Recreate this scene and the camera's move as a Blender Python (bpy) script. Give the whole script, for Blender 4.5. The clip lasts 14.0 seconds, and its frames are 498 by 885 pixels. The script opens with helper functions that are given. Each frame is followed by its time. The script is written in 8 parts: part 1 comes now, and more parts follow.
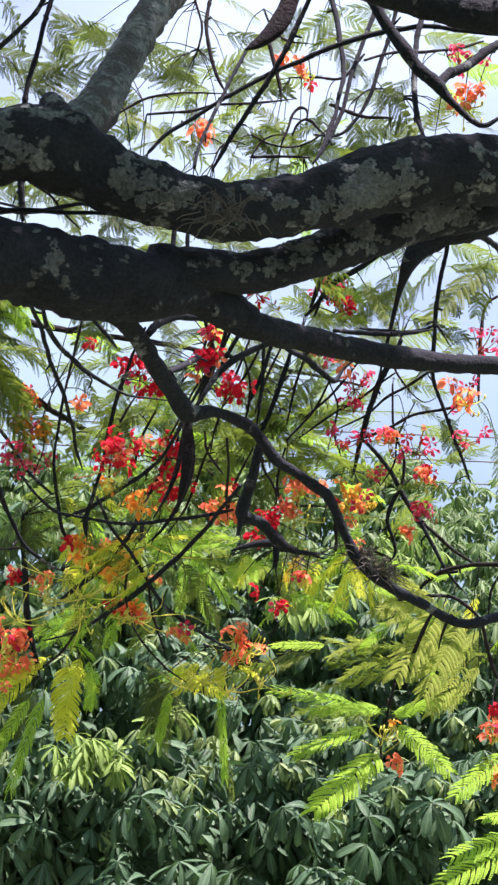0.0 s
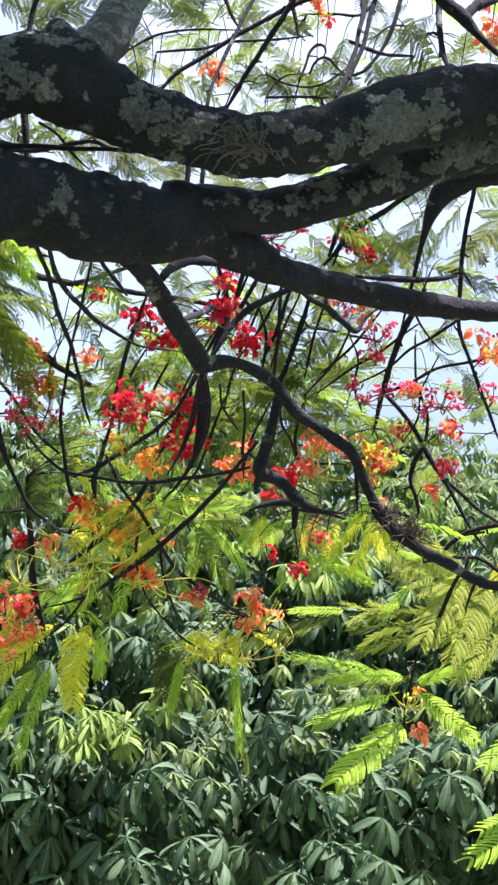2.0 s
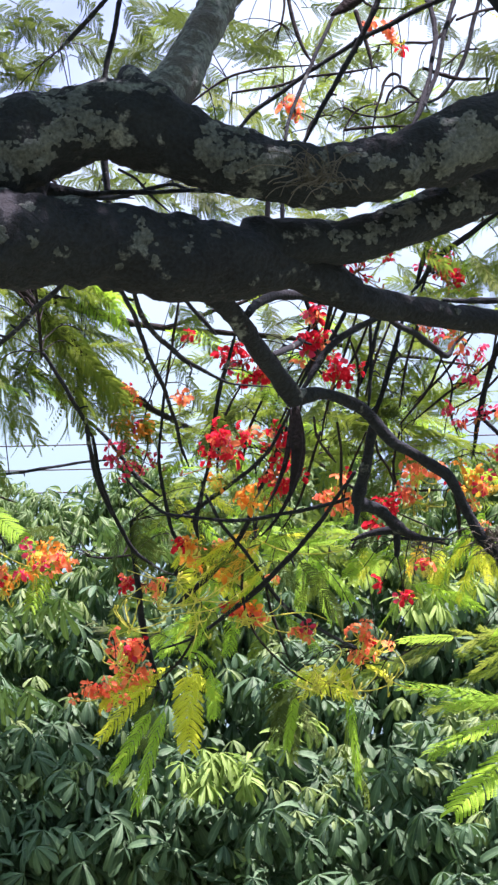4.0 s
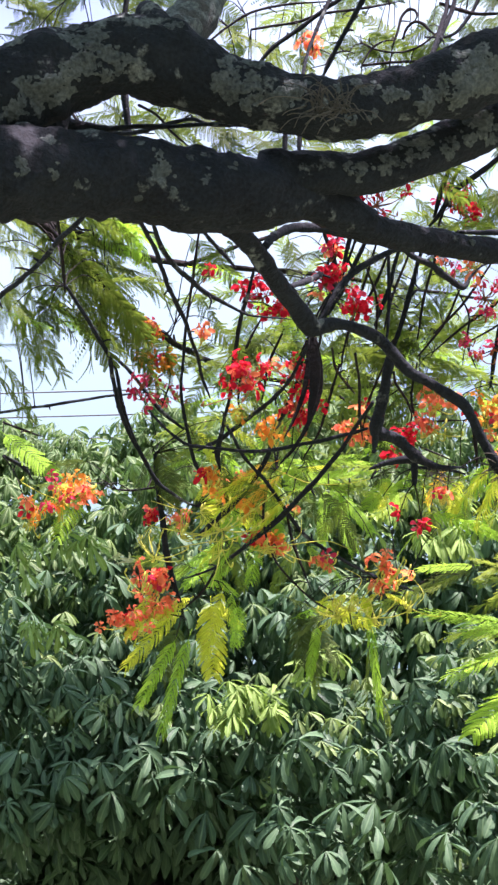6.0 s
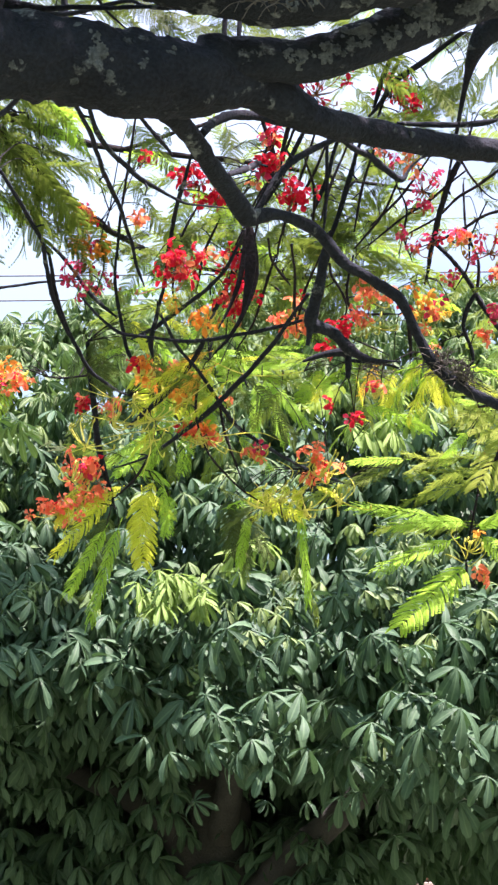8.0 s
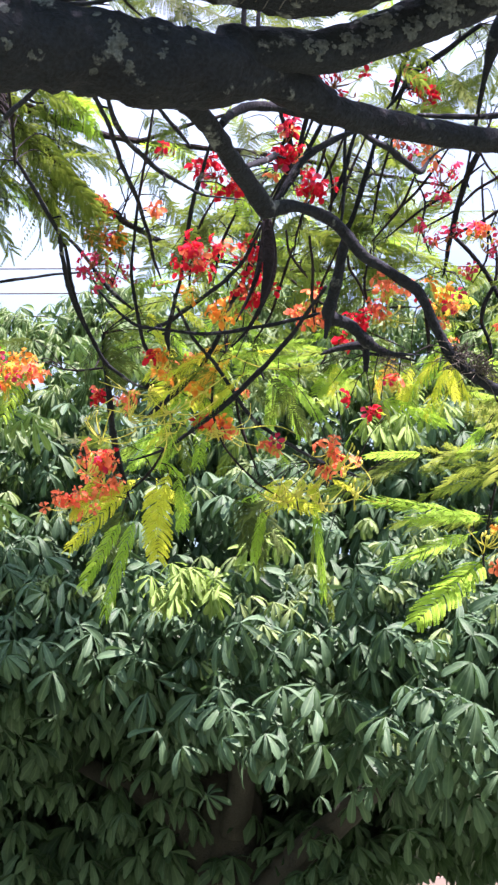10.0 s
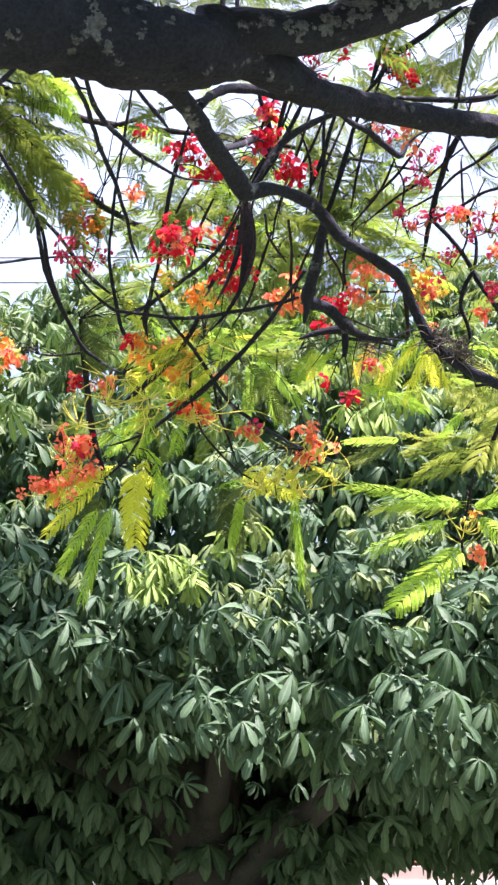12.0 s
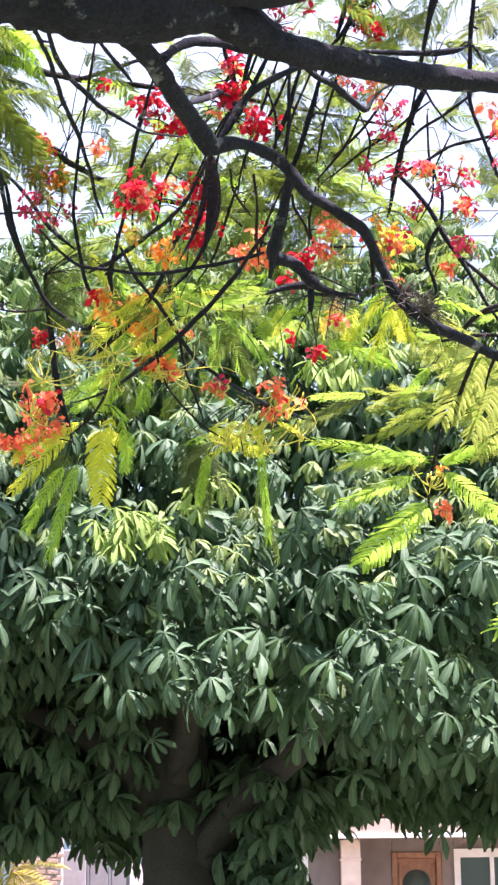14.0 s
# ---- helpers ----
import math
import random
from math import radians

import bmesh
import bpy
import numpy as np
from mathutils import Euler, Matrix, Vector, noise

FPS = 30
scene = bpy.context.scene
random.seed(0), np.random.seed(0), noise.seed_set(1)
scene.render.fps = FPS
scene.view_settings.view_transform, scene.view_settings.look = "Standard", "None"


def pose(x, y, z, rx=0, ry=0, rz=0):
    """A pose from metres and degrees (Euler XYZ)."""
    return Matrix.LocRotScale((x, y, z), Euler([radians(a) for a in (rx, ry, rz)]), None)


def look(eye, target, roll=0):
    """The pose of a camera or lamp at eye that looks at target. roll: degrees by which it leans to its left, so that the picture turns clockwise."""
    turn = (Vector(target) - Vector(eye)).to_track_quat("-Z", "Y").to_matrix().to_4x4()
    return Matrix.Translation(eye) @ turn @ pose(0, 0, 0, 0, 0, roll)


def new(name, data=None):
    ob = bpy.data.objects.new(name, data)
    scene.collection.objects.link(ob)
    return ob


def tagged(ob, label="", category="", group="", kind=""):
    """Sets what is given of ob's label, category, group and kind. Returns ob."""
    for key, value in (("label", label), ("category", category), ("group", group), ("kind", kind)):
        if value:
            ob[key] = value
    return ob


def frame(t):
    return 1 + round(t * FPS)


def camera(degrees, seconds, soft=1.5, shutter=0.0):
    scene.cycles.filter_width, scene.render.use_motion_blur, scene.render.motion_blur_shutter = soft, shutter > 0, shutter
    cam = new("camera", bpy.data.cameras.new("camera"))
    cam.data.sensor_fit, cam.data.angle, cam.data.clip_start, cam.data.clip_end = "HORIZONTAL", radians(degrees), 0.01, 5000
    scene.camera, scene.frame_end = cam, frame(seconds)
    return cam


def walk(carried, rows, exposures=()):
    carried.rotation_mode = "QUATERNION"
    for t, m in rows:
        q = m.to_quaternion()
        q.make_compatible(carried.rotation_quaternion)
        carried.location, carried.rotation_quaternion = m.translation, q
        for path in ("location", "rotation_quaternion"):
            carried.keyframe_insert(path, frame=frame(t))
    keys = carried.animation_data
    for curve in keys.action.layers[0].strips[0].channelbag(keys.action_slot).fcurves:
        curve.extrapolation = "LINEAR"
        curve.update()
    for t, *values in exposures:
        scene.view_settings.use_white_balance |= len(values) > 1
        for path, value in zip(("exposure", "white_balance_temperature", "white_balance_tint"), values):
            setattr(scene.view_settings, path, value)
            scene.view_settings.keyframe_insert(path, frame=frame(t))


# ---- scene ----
from mathutils.bvhtree import BVHTree

cam = camera(15.22, 14.0, soft=2.55)

# seconds, eye, target, roll
PATH = [
    (0.0, (-0.0097, -0.2707, 1.6457), (0.1864, 5.3601, 3.7086), 1.621),
    (0.5, (-0.0298, 0.0576, 1.7055), (0.1855, 5.7324, 3.6423), 1.656),
    (1.0, (-0.0519, 0.0600, 1.6919), (0.1847, 5.7573, 3.5587), 1.610),
    (1.5, (-0.0627, 0.0481, 1.6928), (0.1510, 5.7271, 3.6173), 1.650),
    (2.0, (-0.0542, 0.0397, 1.6817), (0.1484, 5.6957, 3.6740), 1.380),
    (2.5, (-0.0600, 0.0248, 1.6672), (0.1674, 5.6703, 3.6862), 1.011),
    (3.0, (-0.0463, 0.0301, 1.6647), (0.1521, 5.6709, 3.7001), 0.654),
    (3.5, (-0.0421, 0.0352, 1.6511), (0.0210, 5.6629, 3.7309), -0.024),
    (4.0, (0.0029, 0.0367, 1.6524), (-0.1655, 5.6474, 3.7718), -0.767),
    (4.2, (0.0260, 0.0295, 1.6490), (-0.2304, 5.6343, 3.7751), -0.972),
    (6.3, (0.0455, -0.0552, 1.5578), (-0.2228, 5.6302, 3.4563), -0.674),
    (6.5, (0.0513, -0.0491, 1.5638), (-0.1872, 5.6540, 3.4125), -0.490),
    (7.0, (0.0523, -0.0192, 1.5834), (-0.0985, 5.7243, 3.3124), -0.380),
    (7.5, (0.0386, -0.0199, 1.5752), (-0.0376, 5.7486, 3.2240), -0.405),
    (8.0, (0.0376, -0.0252, 1.5762), (-0.0244, 5.7514, 3.1967), -0.293),
    (8.5, (0.0468, -0.0207, 1.5771), (-0.0414, 5.7557, 3.1972), 0.124),
    (9.0, (0.0306, 0.0023, 1.5864), (-0.0577, 5.7824, 3.1934), -0.034),
    (9.2, (0.0273, 0.0012, 1.5802), (-0.0701, 5.7824, 3.1828), -0.114),
    (11.3, (-0.0060, 0.0095, 1.5879), (-0.0805, 5.7915, 3.1888), 0.166),
    (11.5, (-0.0061, 0.0112, 1.5772), (-0.0645, 5.7923, 3.1819), 0.025),
    (12.0, (0.0031, 0.0370, 1.5730), (-0.0095, 5.8272, 3.1456), -0.174),
    (12.5, (0.0040, 0.0314, 1.5748), (0.0416, 5.8325, 3.1062), -0.451),
    (13.0, (0.0027, 0.0315, 1.5762), (0.0575, 5.8416, 3.0729), -0.545),
    (13.5, (0.0084, 0.0434, 1.5729), (0.0702, 5.8632, 3.0309), -0.569),
    (14.0, (0.0107, 0.0515, 1.5766), (0.0989, 5.8767, 3.0115), -0.638),
]
walk(cam, [(t, look(eye, target, roll)) for t, eye, target, roll in PATH], exposures=[(0.0, 1.8, 6180, 52), (0.5, 1.98, 6180, 52), (1.0, 2.02, 6180, 52), (1.75, 2.03, 6180, 52), (2.5, 1.97, 6180, 52), (4.2, 2.02, 6180, 53), (6.5, 2.12, 6180, 54), (7.5, 2.2, 6180, 55), (9.0, 2.3, 6180, 58), (11.5, 2.36, 6170, 61), (12.5, 2.4, 6160, 62), (14.0, 2.5, 6150, 62)])

# ---- daylight ----
SUN_HIGH, SUN_TURN = radians(68), radians(125)
world = bpy.data.worlds.new("sky")
scene.world = world
world.use_nodes = True
wn, wl = world.node_tree.nodes, world.node_tree.links
wn.clear()
sky = wn.new("ShaderNodeTexSky")
sky.sky_type, sky.sun_disc = "NISHITA", False
sky.sun_elevation, sky.sun_rotation = SUN_HIGH, SUN_TURN
sky.dust_density, sky.air_density, sky.ozone_density = 1.0, 1.0, 0.3
coord = wn.new("ShaderNodeTexCoord")
stretch = wn.new("ShaderNodeMapping")
stretch.inputs["Scale"].default_value = (1.0, 1.0, 2.2)
cloud = wn.new("ShaderNodeTexNoise")
cloud.inputs["Scale"].default_value, cloud.inputs["Detail"].default_value, cloud.inputs["Roughness"].default_value = 3.4, 5.0, 0.5
ramp = wn.new("ShaderNodeValToRGB")
ramp.color_ramp.elements[0].position, ramp.color_ramp.elements[1].position = 0.2, 0.52
white = wn.new("ShaderNodeMix")
white.data_type = "RGBA"
white.inputs["B"].default_value = (2.8, 4.15, 4.2, 1)
back = wn.new("ShaderNodeBackground")
back.inputs["Strength"].default_value = 0.081
out = wn.new("ShaderNodeOutputWorld")
wl.new(coord.outputs["Generated"], stretch.inputs["Vector"])
wl.new(stretch.outputs["Vector"], cloud.inputs["Vector"])
wl.new(cloud.outputs["Fac"], ramp.inputs["Fac"])
wl.new(ramp.outputs["Color"], white.inputs["Factor"])
wl.new(sky.outputs["Color"], white.inputs["A"])
height = wn.new("ShaderNodeSeparateXYZ")
wl.new(coord.outputs["Generated"], height.inputs[0])
lift = wn.new("ShaderNodeMapRange")
lift.inputs["From Min"].default_value, lift.inputs["From Max"].default_value = 0.0, 1.0
lift.inputs["To Min"].default_value, lift.inputs["To Max"].default_value = 0.21, 1.72
wl.new(height.outputs["Z"], lift.inputs["Value"])
veil = wn.new("ShaderNodeVectorMath")
veil.operation = "SCALE"
wl.new(white.outputs["Result"], veil.inputs[0])
wl.new(lift.outputs["Result"], veil.inputs["Scale"])
haze = wn.new("ShaderNodeValToRGB")
haze.color_ramp.elements[0].position, haze.color_ramp.elements[0].color = 0.18, (0.92, 1.12, 1.05, 1)
haze.color_ramp.elements[1].position, haze.color_ramp.elements[1].color = 0.5, (1.0, 1.0, 1.0, 1)
wl.new(height.outputs["Z"], haze.inputs["Fac"])
air = wn.new("ShaderNodeVectorMath")
air.operation = "MULTIPLY"
wl.new(veil.outputs[0], air.inputs[0])
wl.new(haze.outputs["Color"], air.inputs[1])
wl.new(air.outputs[0], back.inputs["Color"])
wl.new(back.outputs["Background"], out.inputs["Surface"])

sun_lamp = bpy.data.lights.new("sun", "SUN")
sun_lamp.energy, sun_lamp.angle, sun_lamp.color = 5.0, radians(0.6), (1.0, 0.93, 0.8)
sun = new("sun", sun_lamp)
sun.matrix_world = look((40 * math.sin(SUN_TURN) * math.cos(SUN_HIGH), 40 * math.cos(SUN_TURN) * math.cos(SUN_HIGH), 40 * math.sin(SUN_HIGH)), (0, 0, 0))


# ---- materials ----
def blank(name):
    m = bpy.data.materials.new(name)
    m.use_nodes = True
    n, l = m.node_tree.nodes, m.node_tree.links
    return m, n, l, n["Principled BSDF"], n["Material Output"]


def noisy(n, l, scale, detail=4, space="Object", rough=0.55):
    c = n.new("ShaderNodeTexCoord")
    x = n.new("ShaderNodeTexNoise")
    x.inputs["Scale"].default_value, x.inputs["Detail"].default_value, x.inputs["Roughness"].default_value = scale, detail, rough
    l.new(c.outputs[space], x.inputs["Vector"])
    return x.outputs["Fac"]


def ramped(n, l, value, stops):
    r = n.new("ShaderNodeValToRGB")
    e = r.color_ramp.elements
    while len(e) < len(stops):
        e.new(0.5)
    for k, (p, c) in zip(e, stops):
        k.position, k.color = p, (*c, 1)
    l.new(value, r.inputs["Fac"])
    return r.outputs["Color"]


def blended(n, l, fac, a, b, kind="MIX"):
    x = n.new("ShaderNodeMix")
    x.data_type, x.blend_type = "RGBA", kind
    for key, v in (("Factor", fac), ("A", a), ("B", b)):
        if isinstance(v, (int, float)):
            x.inputs[key].default_value = v
        elif isinstance(v, tuple):
            x.inputs[key].default_value = (*v, 1)
        else:
            l.new(v, x.inputs[key])
    return x.outputs["Result"]


def bumped(n, l, p, height, strength, distance):
    b = n.new("ShaderNodeBump")
    b.inputs["Strength"].default_value, b.inputs["Distance"].default_value = strength, distance
    l.new(height, b.inputs["Height"])
    l.new(b.outputs["Normal"], p.inputs["Normal"])


def bark(name, low, high, lichen):
    """Fissured bark with crusts of grey-green lichen; lichen: how much of it, 0 to 1."""
    m, n, l, p, o = blank(name)
    grain = noisy(n, l, 95, 6)
    broad = noisy(n, l, 9, 3)
    col = blended(n, l, 0.45, ramped(n, l, grain, [(0.35, low), (0.7, high)]), ramped(n, l, broad, [(0.3, low), (0.75, high)]))
    if lichen:
        crust = noisy(n, l, 10, 6, rough=0.6)
        mask = ramped(n, l, crust, [(0.625 - 0.14 * lichen, (0, 0, 0)), (0.67 - 0.14 * lichen, (1, 1, 1))])
        fleck = noisy(n, l, 75, 5, rough=0.7)
        pale = ramped(n, l, fleck, [(0.34, (0.027, 0.038, 0.037)), (0.66, (0.15, 0.19, 0.172))])
        col = blended(n, l, mask, col, pale)
        lift = blended(n, l, mask, grain, (0.9, 0.9, 0.9))
        bumped(n, l, p, lift, 0.7, 0.012)
    else:
        bumped(n, l, p, grain, 0.9, 0.01)
    l.new(col, p.inputs["Base Color"])
    p.inputs["Roughness"].default_value = 0.9
    p.inputs["Specular IOR Level"].default_value = 0.2
    return m


def blade(name, dark, light, through_col, share, rough=0.6, vein=None, gloss=0.15):
    """A leaf or petal: a body colour that varies from piece to piece, light let through, and a paler midrib where vein is given."""
    m, n, l, p, o = blank(name)
    info = n.new("ShaderNodeObjectInfo")
    geo = n.new("ShaderNodeNewGeometry")
    add = n.new("ShaderNodeMath")
    add.operation = "ADD"
    l.new(info.outputs["Random"], add.inputs[0])
    l.new(geo.outputs["Random Per Island"], add.inputs[1])
    half = n.new("ShaderNodeMath")
    half.operation = "MULTIPLY"
    half.inputs[1].default_value = 0.5
    l.new(add.outputs[0], half.inputs[0])
    col = ramped(n, l, half.outputs[0], [(0.2, dark), (0.8, light)])
    spots = noisy(n, l, 60, 3)
    col = blended(n, l, 0.35, col, ramped(n, l, spots, [(0.3, dark), (0.7, light)]))
    if vein:
        uv = n.new("ShaderNodeTexCoord")
        sep = n.new("ShaderNodeSeparateXYZ")
        l.new(uv.outputs["UV"], sep.inputs[0])
        rib = ramped(n, l, sep.outputs["X"], [(0.05, (1, 1, 1)), (0.22, (0, 0, 0))])
        col = blended(n, l, rib, col, vein)
        wave = n.new("ShaderNodeTexWave")
        wave.inputs["Scale"].default_value = 5.0
        l.new(uv.outputs["UV"], wave.inputs["Vector"])
        bumped(n, l, p, wave.outputs["Fac"], 0.25, 0.003)
    l.new(col, p.inputs["Base Color"])
    p.inputs["Roughness"].default_value = rough
    p.inputs["Specular IOR Level"].default_value = gloss
    t = n.new("ShaderNodeBsdfTranslucent")
    l.new(blended(n, l, 0.75, col, through_col), t.inputs["Color"])
    mix = n.new("ShaderNodeMixShader")
    mix.inputs[0].default_value = share
    l.new(p.outputs[0], mix.inputs[1])
    l.new(t.outputs[0], mix.inputs[2])
    l.new(mix.outputs[0], o.inputs["Surface"])
    return m


def plain(name, a, b, scale=6, rough=0.7, relief=0.15, depth=0.004, metal=0.0):
    m, n, l, p, o = blank(name)
    f = noisy(n, l, scale, 5)
    l.new(ramped(n, l, f, [(0.3, a), (0.7, b)]), p.inputs["Base Color"])
    p.inputs["Roughness"].default_value, p.inputs["Metallic"].default_value = rough, metal
    bumped(n, l, p, noisy(n, l, scale * 8, 4), relief, depth)
    return m


# limb and branch barks set near black, holding their shade in the colour
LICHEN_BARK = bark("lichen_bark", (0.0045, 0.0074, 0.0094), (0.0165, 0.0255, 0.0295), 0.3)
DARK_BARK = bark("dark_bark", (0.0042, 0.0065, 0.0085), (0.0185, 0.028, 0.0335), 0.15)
TWIG_BARK = bark("twig_bark", (0.007, 0.0075, 0.008), (0.026, 0.0245, 0.0225), 0)
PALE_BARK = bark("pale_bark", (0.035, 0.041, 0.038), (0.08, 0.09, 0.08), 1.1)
SHADE_BARK = bark("shade_bark", (0.03, 0.034, 0.028), (0.058, 0.062, 0.048), 0)
POD_SKIN = bark("pod_skin", (0.005, 0.005, 0.0055), (0.018, 0.0165, 0.0165), 0)
# frond tones mix leaf colour with light: bright for sunlit, deep for shaded
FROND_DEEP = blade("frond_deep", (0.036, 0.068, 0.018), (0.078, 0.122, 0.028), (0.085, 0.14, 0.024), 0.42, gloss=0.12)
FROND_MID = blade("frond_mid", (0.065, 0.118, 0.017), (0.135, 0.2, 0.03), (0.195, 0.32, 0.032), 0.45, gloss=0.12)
FROND_SUN_YELLOW = blade("frond_sun_yellow", (0.33, 0.42, 0.02), (0.5, 0.57, 0.035), (0.78, 0.92, 0.05), 0.54, gloss=0.05)
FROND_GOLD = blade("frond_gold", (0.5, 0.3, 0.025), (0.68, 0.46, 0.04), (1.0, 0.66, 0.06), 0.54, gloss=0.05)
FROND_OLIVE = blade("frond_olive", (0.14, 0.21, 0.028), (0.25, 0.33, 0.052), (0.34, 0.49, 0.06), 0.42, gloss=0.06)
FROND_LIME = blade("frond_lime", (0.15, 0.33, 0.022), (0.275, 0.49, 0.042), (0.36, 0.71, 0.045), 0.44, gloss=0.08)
PETAL_RED = blade("petal_red", (0.38, 0.008, 0.024), (0.66, 0.035, 0.045), (0.82, 0.035, 0.045), 0.5, gloss=0.05)
PETAL_SCARLET = blade("petal_scarlet", (0.8, 0.11, 0.09), (0.95, 0.38, 0.15), (1.0, 0.33, 0.12), 0.52, gloss=0.05)
PETAL_ORANGE = blade("petal_orange", (0.75, 0.18, 0.02), (0.9, 0.46, 0.06), (1.0, 0.46, 0.06), 0.52, gloss=0.05)
PETAL_PINK = blade("petal_pink", (0.5, 0.02, 0.08), (0.74, 0.11, 0.16), (0.86, 0.08, 0.15), 0.52, gloss=0.05)
RED_STALK = blade("red_stalk", (0.2, 0.09, 0.04), (0.4, 0.2, 0.07), (0.5, 0.22, 0.06), 0.35)
STALK = blade("stalk", (0.52, 0.56, 0.08), (0.74, 0.74, 0.18), (0.8, 0.82, 0.12), 0.4)
TIP_LEAF = blade("tip_leaf", (0.065, 0.13, 0.042), (0.155, 0.245, 0.08), (0.19, 0.34, 0.06), 0.2, 0.46, (0.2, 0.31, 0.13), 0.15)
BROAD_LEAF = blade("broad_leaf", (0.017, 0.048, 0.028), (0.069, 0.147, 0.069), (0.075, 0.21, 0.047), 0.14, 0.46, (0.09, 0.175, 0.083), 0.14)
# brighter copy of the broad leaf: sunlight on the crown top as colour
SUNLIT_TOP_LEAF = blade("sunlit_top_leaf", (0.03, 0.078, 0.028), (0.095, 0.18, 0.06), (0.13, 0.29, 0.05), 0.22, 0.5, (0.24, 0.34, 0.15), 0.14)
NEW_LEAF = blade("new_leaf", (0.12, 0.235, 0.045), (0.2, 0.335, 0.075), (0.24, 0.44, 0.055), 0.26, 0.48, (0.24, 0.36, 0.12), 0.12)
LICHEN = bark("lichen", (0.018, 0.028, 0.028), (0.132, 0.17, 0.156), 0)
AIR_BLADE = blade("air_blade", (0.05, 0.055, 0.045), (0.13, 0.13, 0.1), (0.14, 0.15, 0.08), 0.2, 0.7)
PALM_LEAF = blade("palm_leaf", (0.25, 0.25, 0.04), (0.42, 0.36, 0.07), (0.6, 0.55, 0.1), 0.35)


# ---- shaping ----
def raw(name, verts, faces, material, uvs=None):
    me = bpy.data.meshes.new(name)
    me.from_pydata([tuple(v) for v in verts], [], faces)
    me.materials.append(material)
    if uvs is not None:
        layer = me.uv_layers.new(name="across")
        flat = np.array(uvs, dtype=np.float32)[np.array([i for f in faces for i in f])]
        layer.data.foreach_set("uv", flat.ravel())
    me.polygons.foreach_set("use_smooth", [True] * len(me.polygons))
    me.update()
    return me


def part(name, data, parent, label="", kind=""):
    """One mesh under a thing or a part."""
    ob = new(name, data)
    ob.parent = parent
    return tagged(ob, label, kind=kind)


def thing(name, label, category, at=(0, 0, 0), group="", kind=""):
    ob = new(name)
    ob.location = at
    ob.empty_display_size = 0.1
    return tagged(ob, label, category, group, kind)


def spline(points, step):
    """Catmull-Rom through rows of x, y, z, radius; a row every step metres or so."""
    p = np.array(points, dtype=float)
    p = np.vstack([2 * p[0] - p[1], p, 2 * p[-1] - p[-2]])
    rows = []
    for i in range(1, len(p) - 2):
        a, b, c, d = p[i - 1:i + 3]
        n = max(2, int(np.linalg.norm((c - b)[:3]) / step))
        for k in range(n):
            t = k / n
            rows.append(0.5 * (2 * b + (c - a) * t + (2 * a - 5 * b + 4 * c - d) * t * t + (3 * b - a - 3 * c + d) * t ** 3))
    rows.append(p[-2])
    rows = np.array(rows)
    rows[:, 3] = np.maximum(rows[:, 3], 0.0012)
    return rows


def tube(rows, sides, rough=0.0, seed=0):
    """A skin round rows of x, y, z, radius, closed at both ends. rough: knobbliness as a share of the radius."""
    c = rows[:, :3]
    tan = np.gradient(c, axis=0)
    tan /= np.linalg.norm(tan, axis=1, keepdims=True) + 1e-9
    u = np.cross(tan[0], (0.3, 0.2, 0.93))
    u /= np.linalg.norm(u)
    verts, faces = [], []
    for i, (q, t) in enumerate(zip(c, tan)):
        u = u - t * (u @ t)
        u /= np.linalg.norm(u)
        v = np.cross(t, u)
        for k in range(sides):
            a = 2 * math.pi * k / sides
            d = math.cos(a) * u + math.sin(a) * v
            r = rows[i, 3]
            if rough:
                w = Vector(q + d * r)
                r *= 1 + rough * (noise.noise(w * 14 + Vector((seed, 0, 0))) + 0.6 * noise.noise(w * 38) + 0.45 * noise.noise(w * 90))
            verts.append(q + d * r)
    m = len(c)
    for i in range(m - 1):
        for k in range(sides):
            j = (k + 1) % sides
            faces.append((i * sides + k, i * sides + j, (i + 1) * sides + j, (i + 1) * sides + k))
    faces.append(tuple(range(sides))[::-1])
    faces.append(tuple((m - 1) * sides + k for k in range(sides)))
    return verts, faces


class Heap:
    """Collects pieces into one mesh."""

    def __init__(self):
        self.v, self.f, self.uv = [], [], []

    def add(self, verts, faces, uvs=None):
        o = len(self.v)
        self.v.extend(verts)
        self.f.extend(tuple(i + o for i in f) for f in faces)
        if uvs is not None:
            self.uv.extend(uvs)

    def mesh(self, name, material):
        return raw(name, self.v, self.f, material, self.uv or None)


def box(heap, lo, hi):
    (a, b, c), (d, e, f) = lo, hi
    heap.add([(a, b, c), (d, b, c), (d, e, c), (a, e, c), (a, b, f), (d, b, f), (d, e, f), (a, e, f)],
             [(3, 2, 1, 0), (4, 5, 6, 7), (0, 1, 5, 4), (1, 2, 6, 5), (2, 3, 7, 6), (3, 0, 4, 7)])


def block(name, lo, hi, material, parent=None, label="", bevel=0.01):
    bm = bmesh.new()
    bmesh.ops.create_cube(bm, size=1)
    for v in bm.verts:
        v.co = [lo[i] + (v.co[i] + 0.5) * (hi[i] - lo[i]) for i in range(3)]
    bmesh.ops.bevel(bm, geom=bm.edges[:], offset=bevel, segments=1, affect="EDGES")
    me = bpy.data.meshes.new(name)
    bm.to_mesh(me)
    bm.free()
    me.materials.append(material)
    ob = new(name, me)
    ob.parent = parent
    return tagged(ob, label)


def basis(x, hint):
    """A turn whose X runs along x and whose Z leans to hint."""
    x = Vector(x).normalized()
    y = Vector(hint).cross(x).normalized()
    z = x.cross(y)
    return Matrix((x, y, z)).transposed().to_4x4()


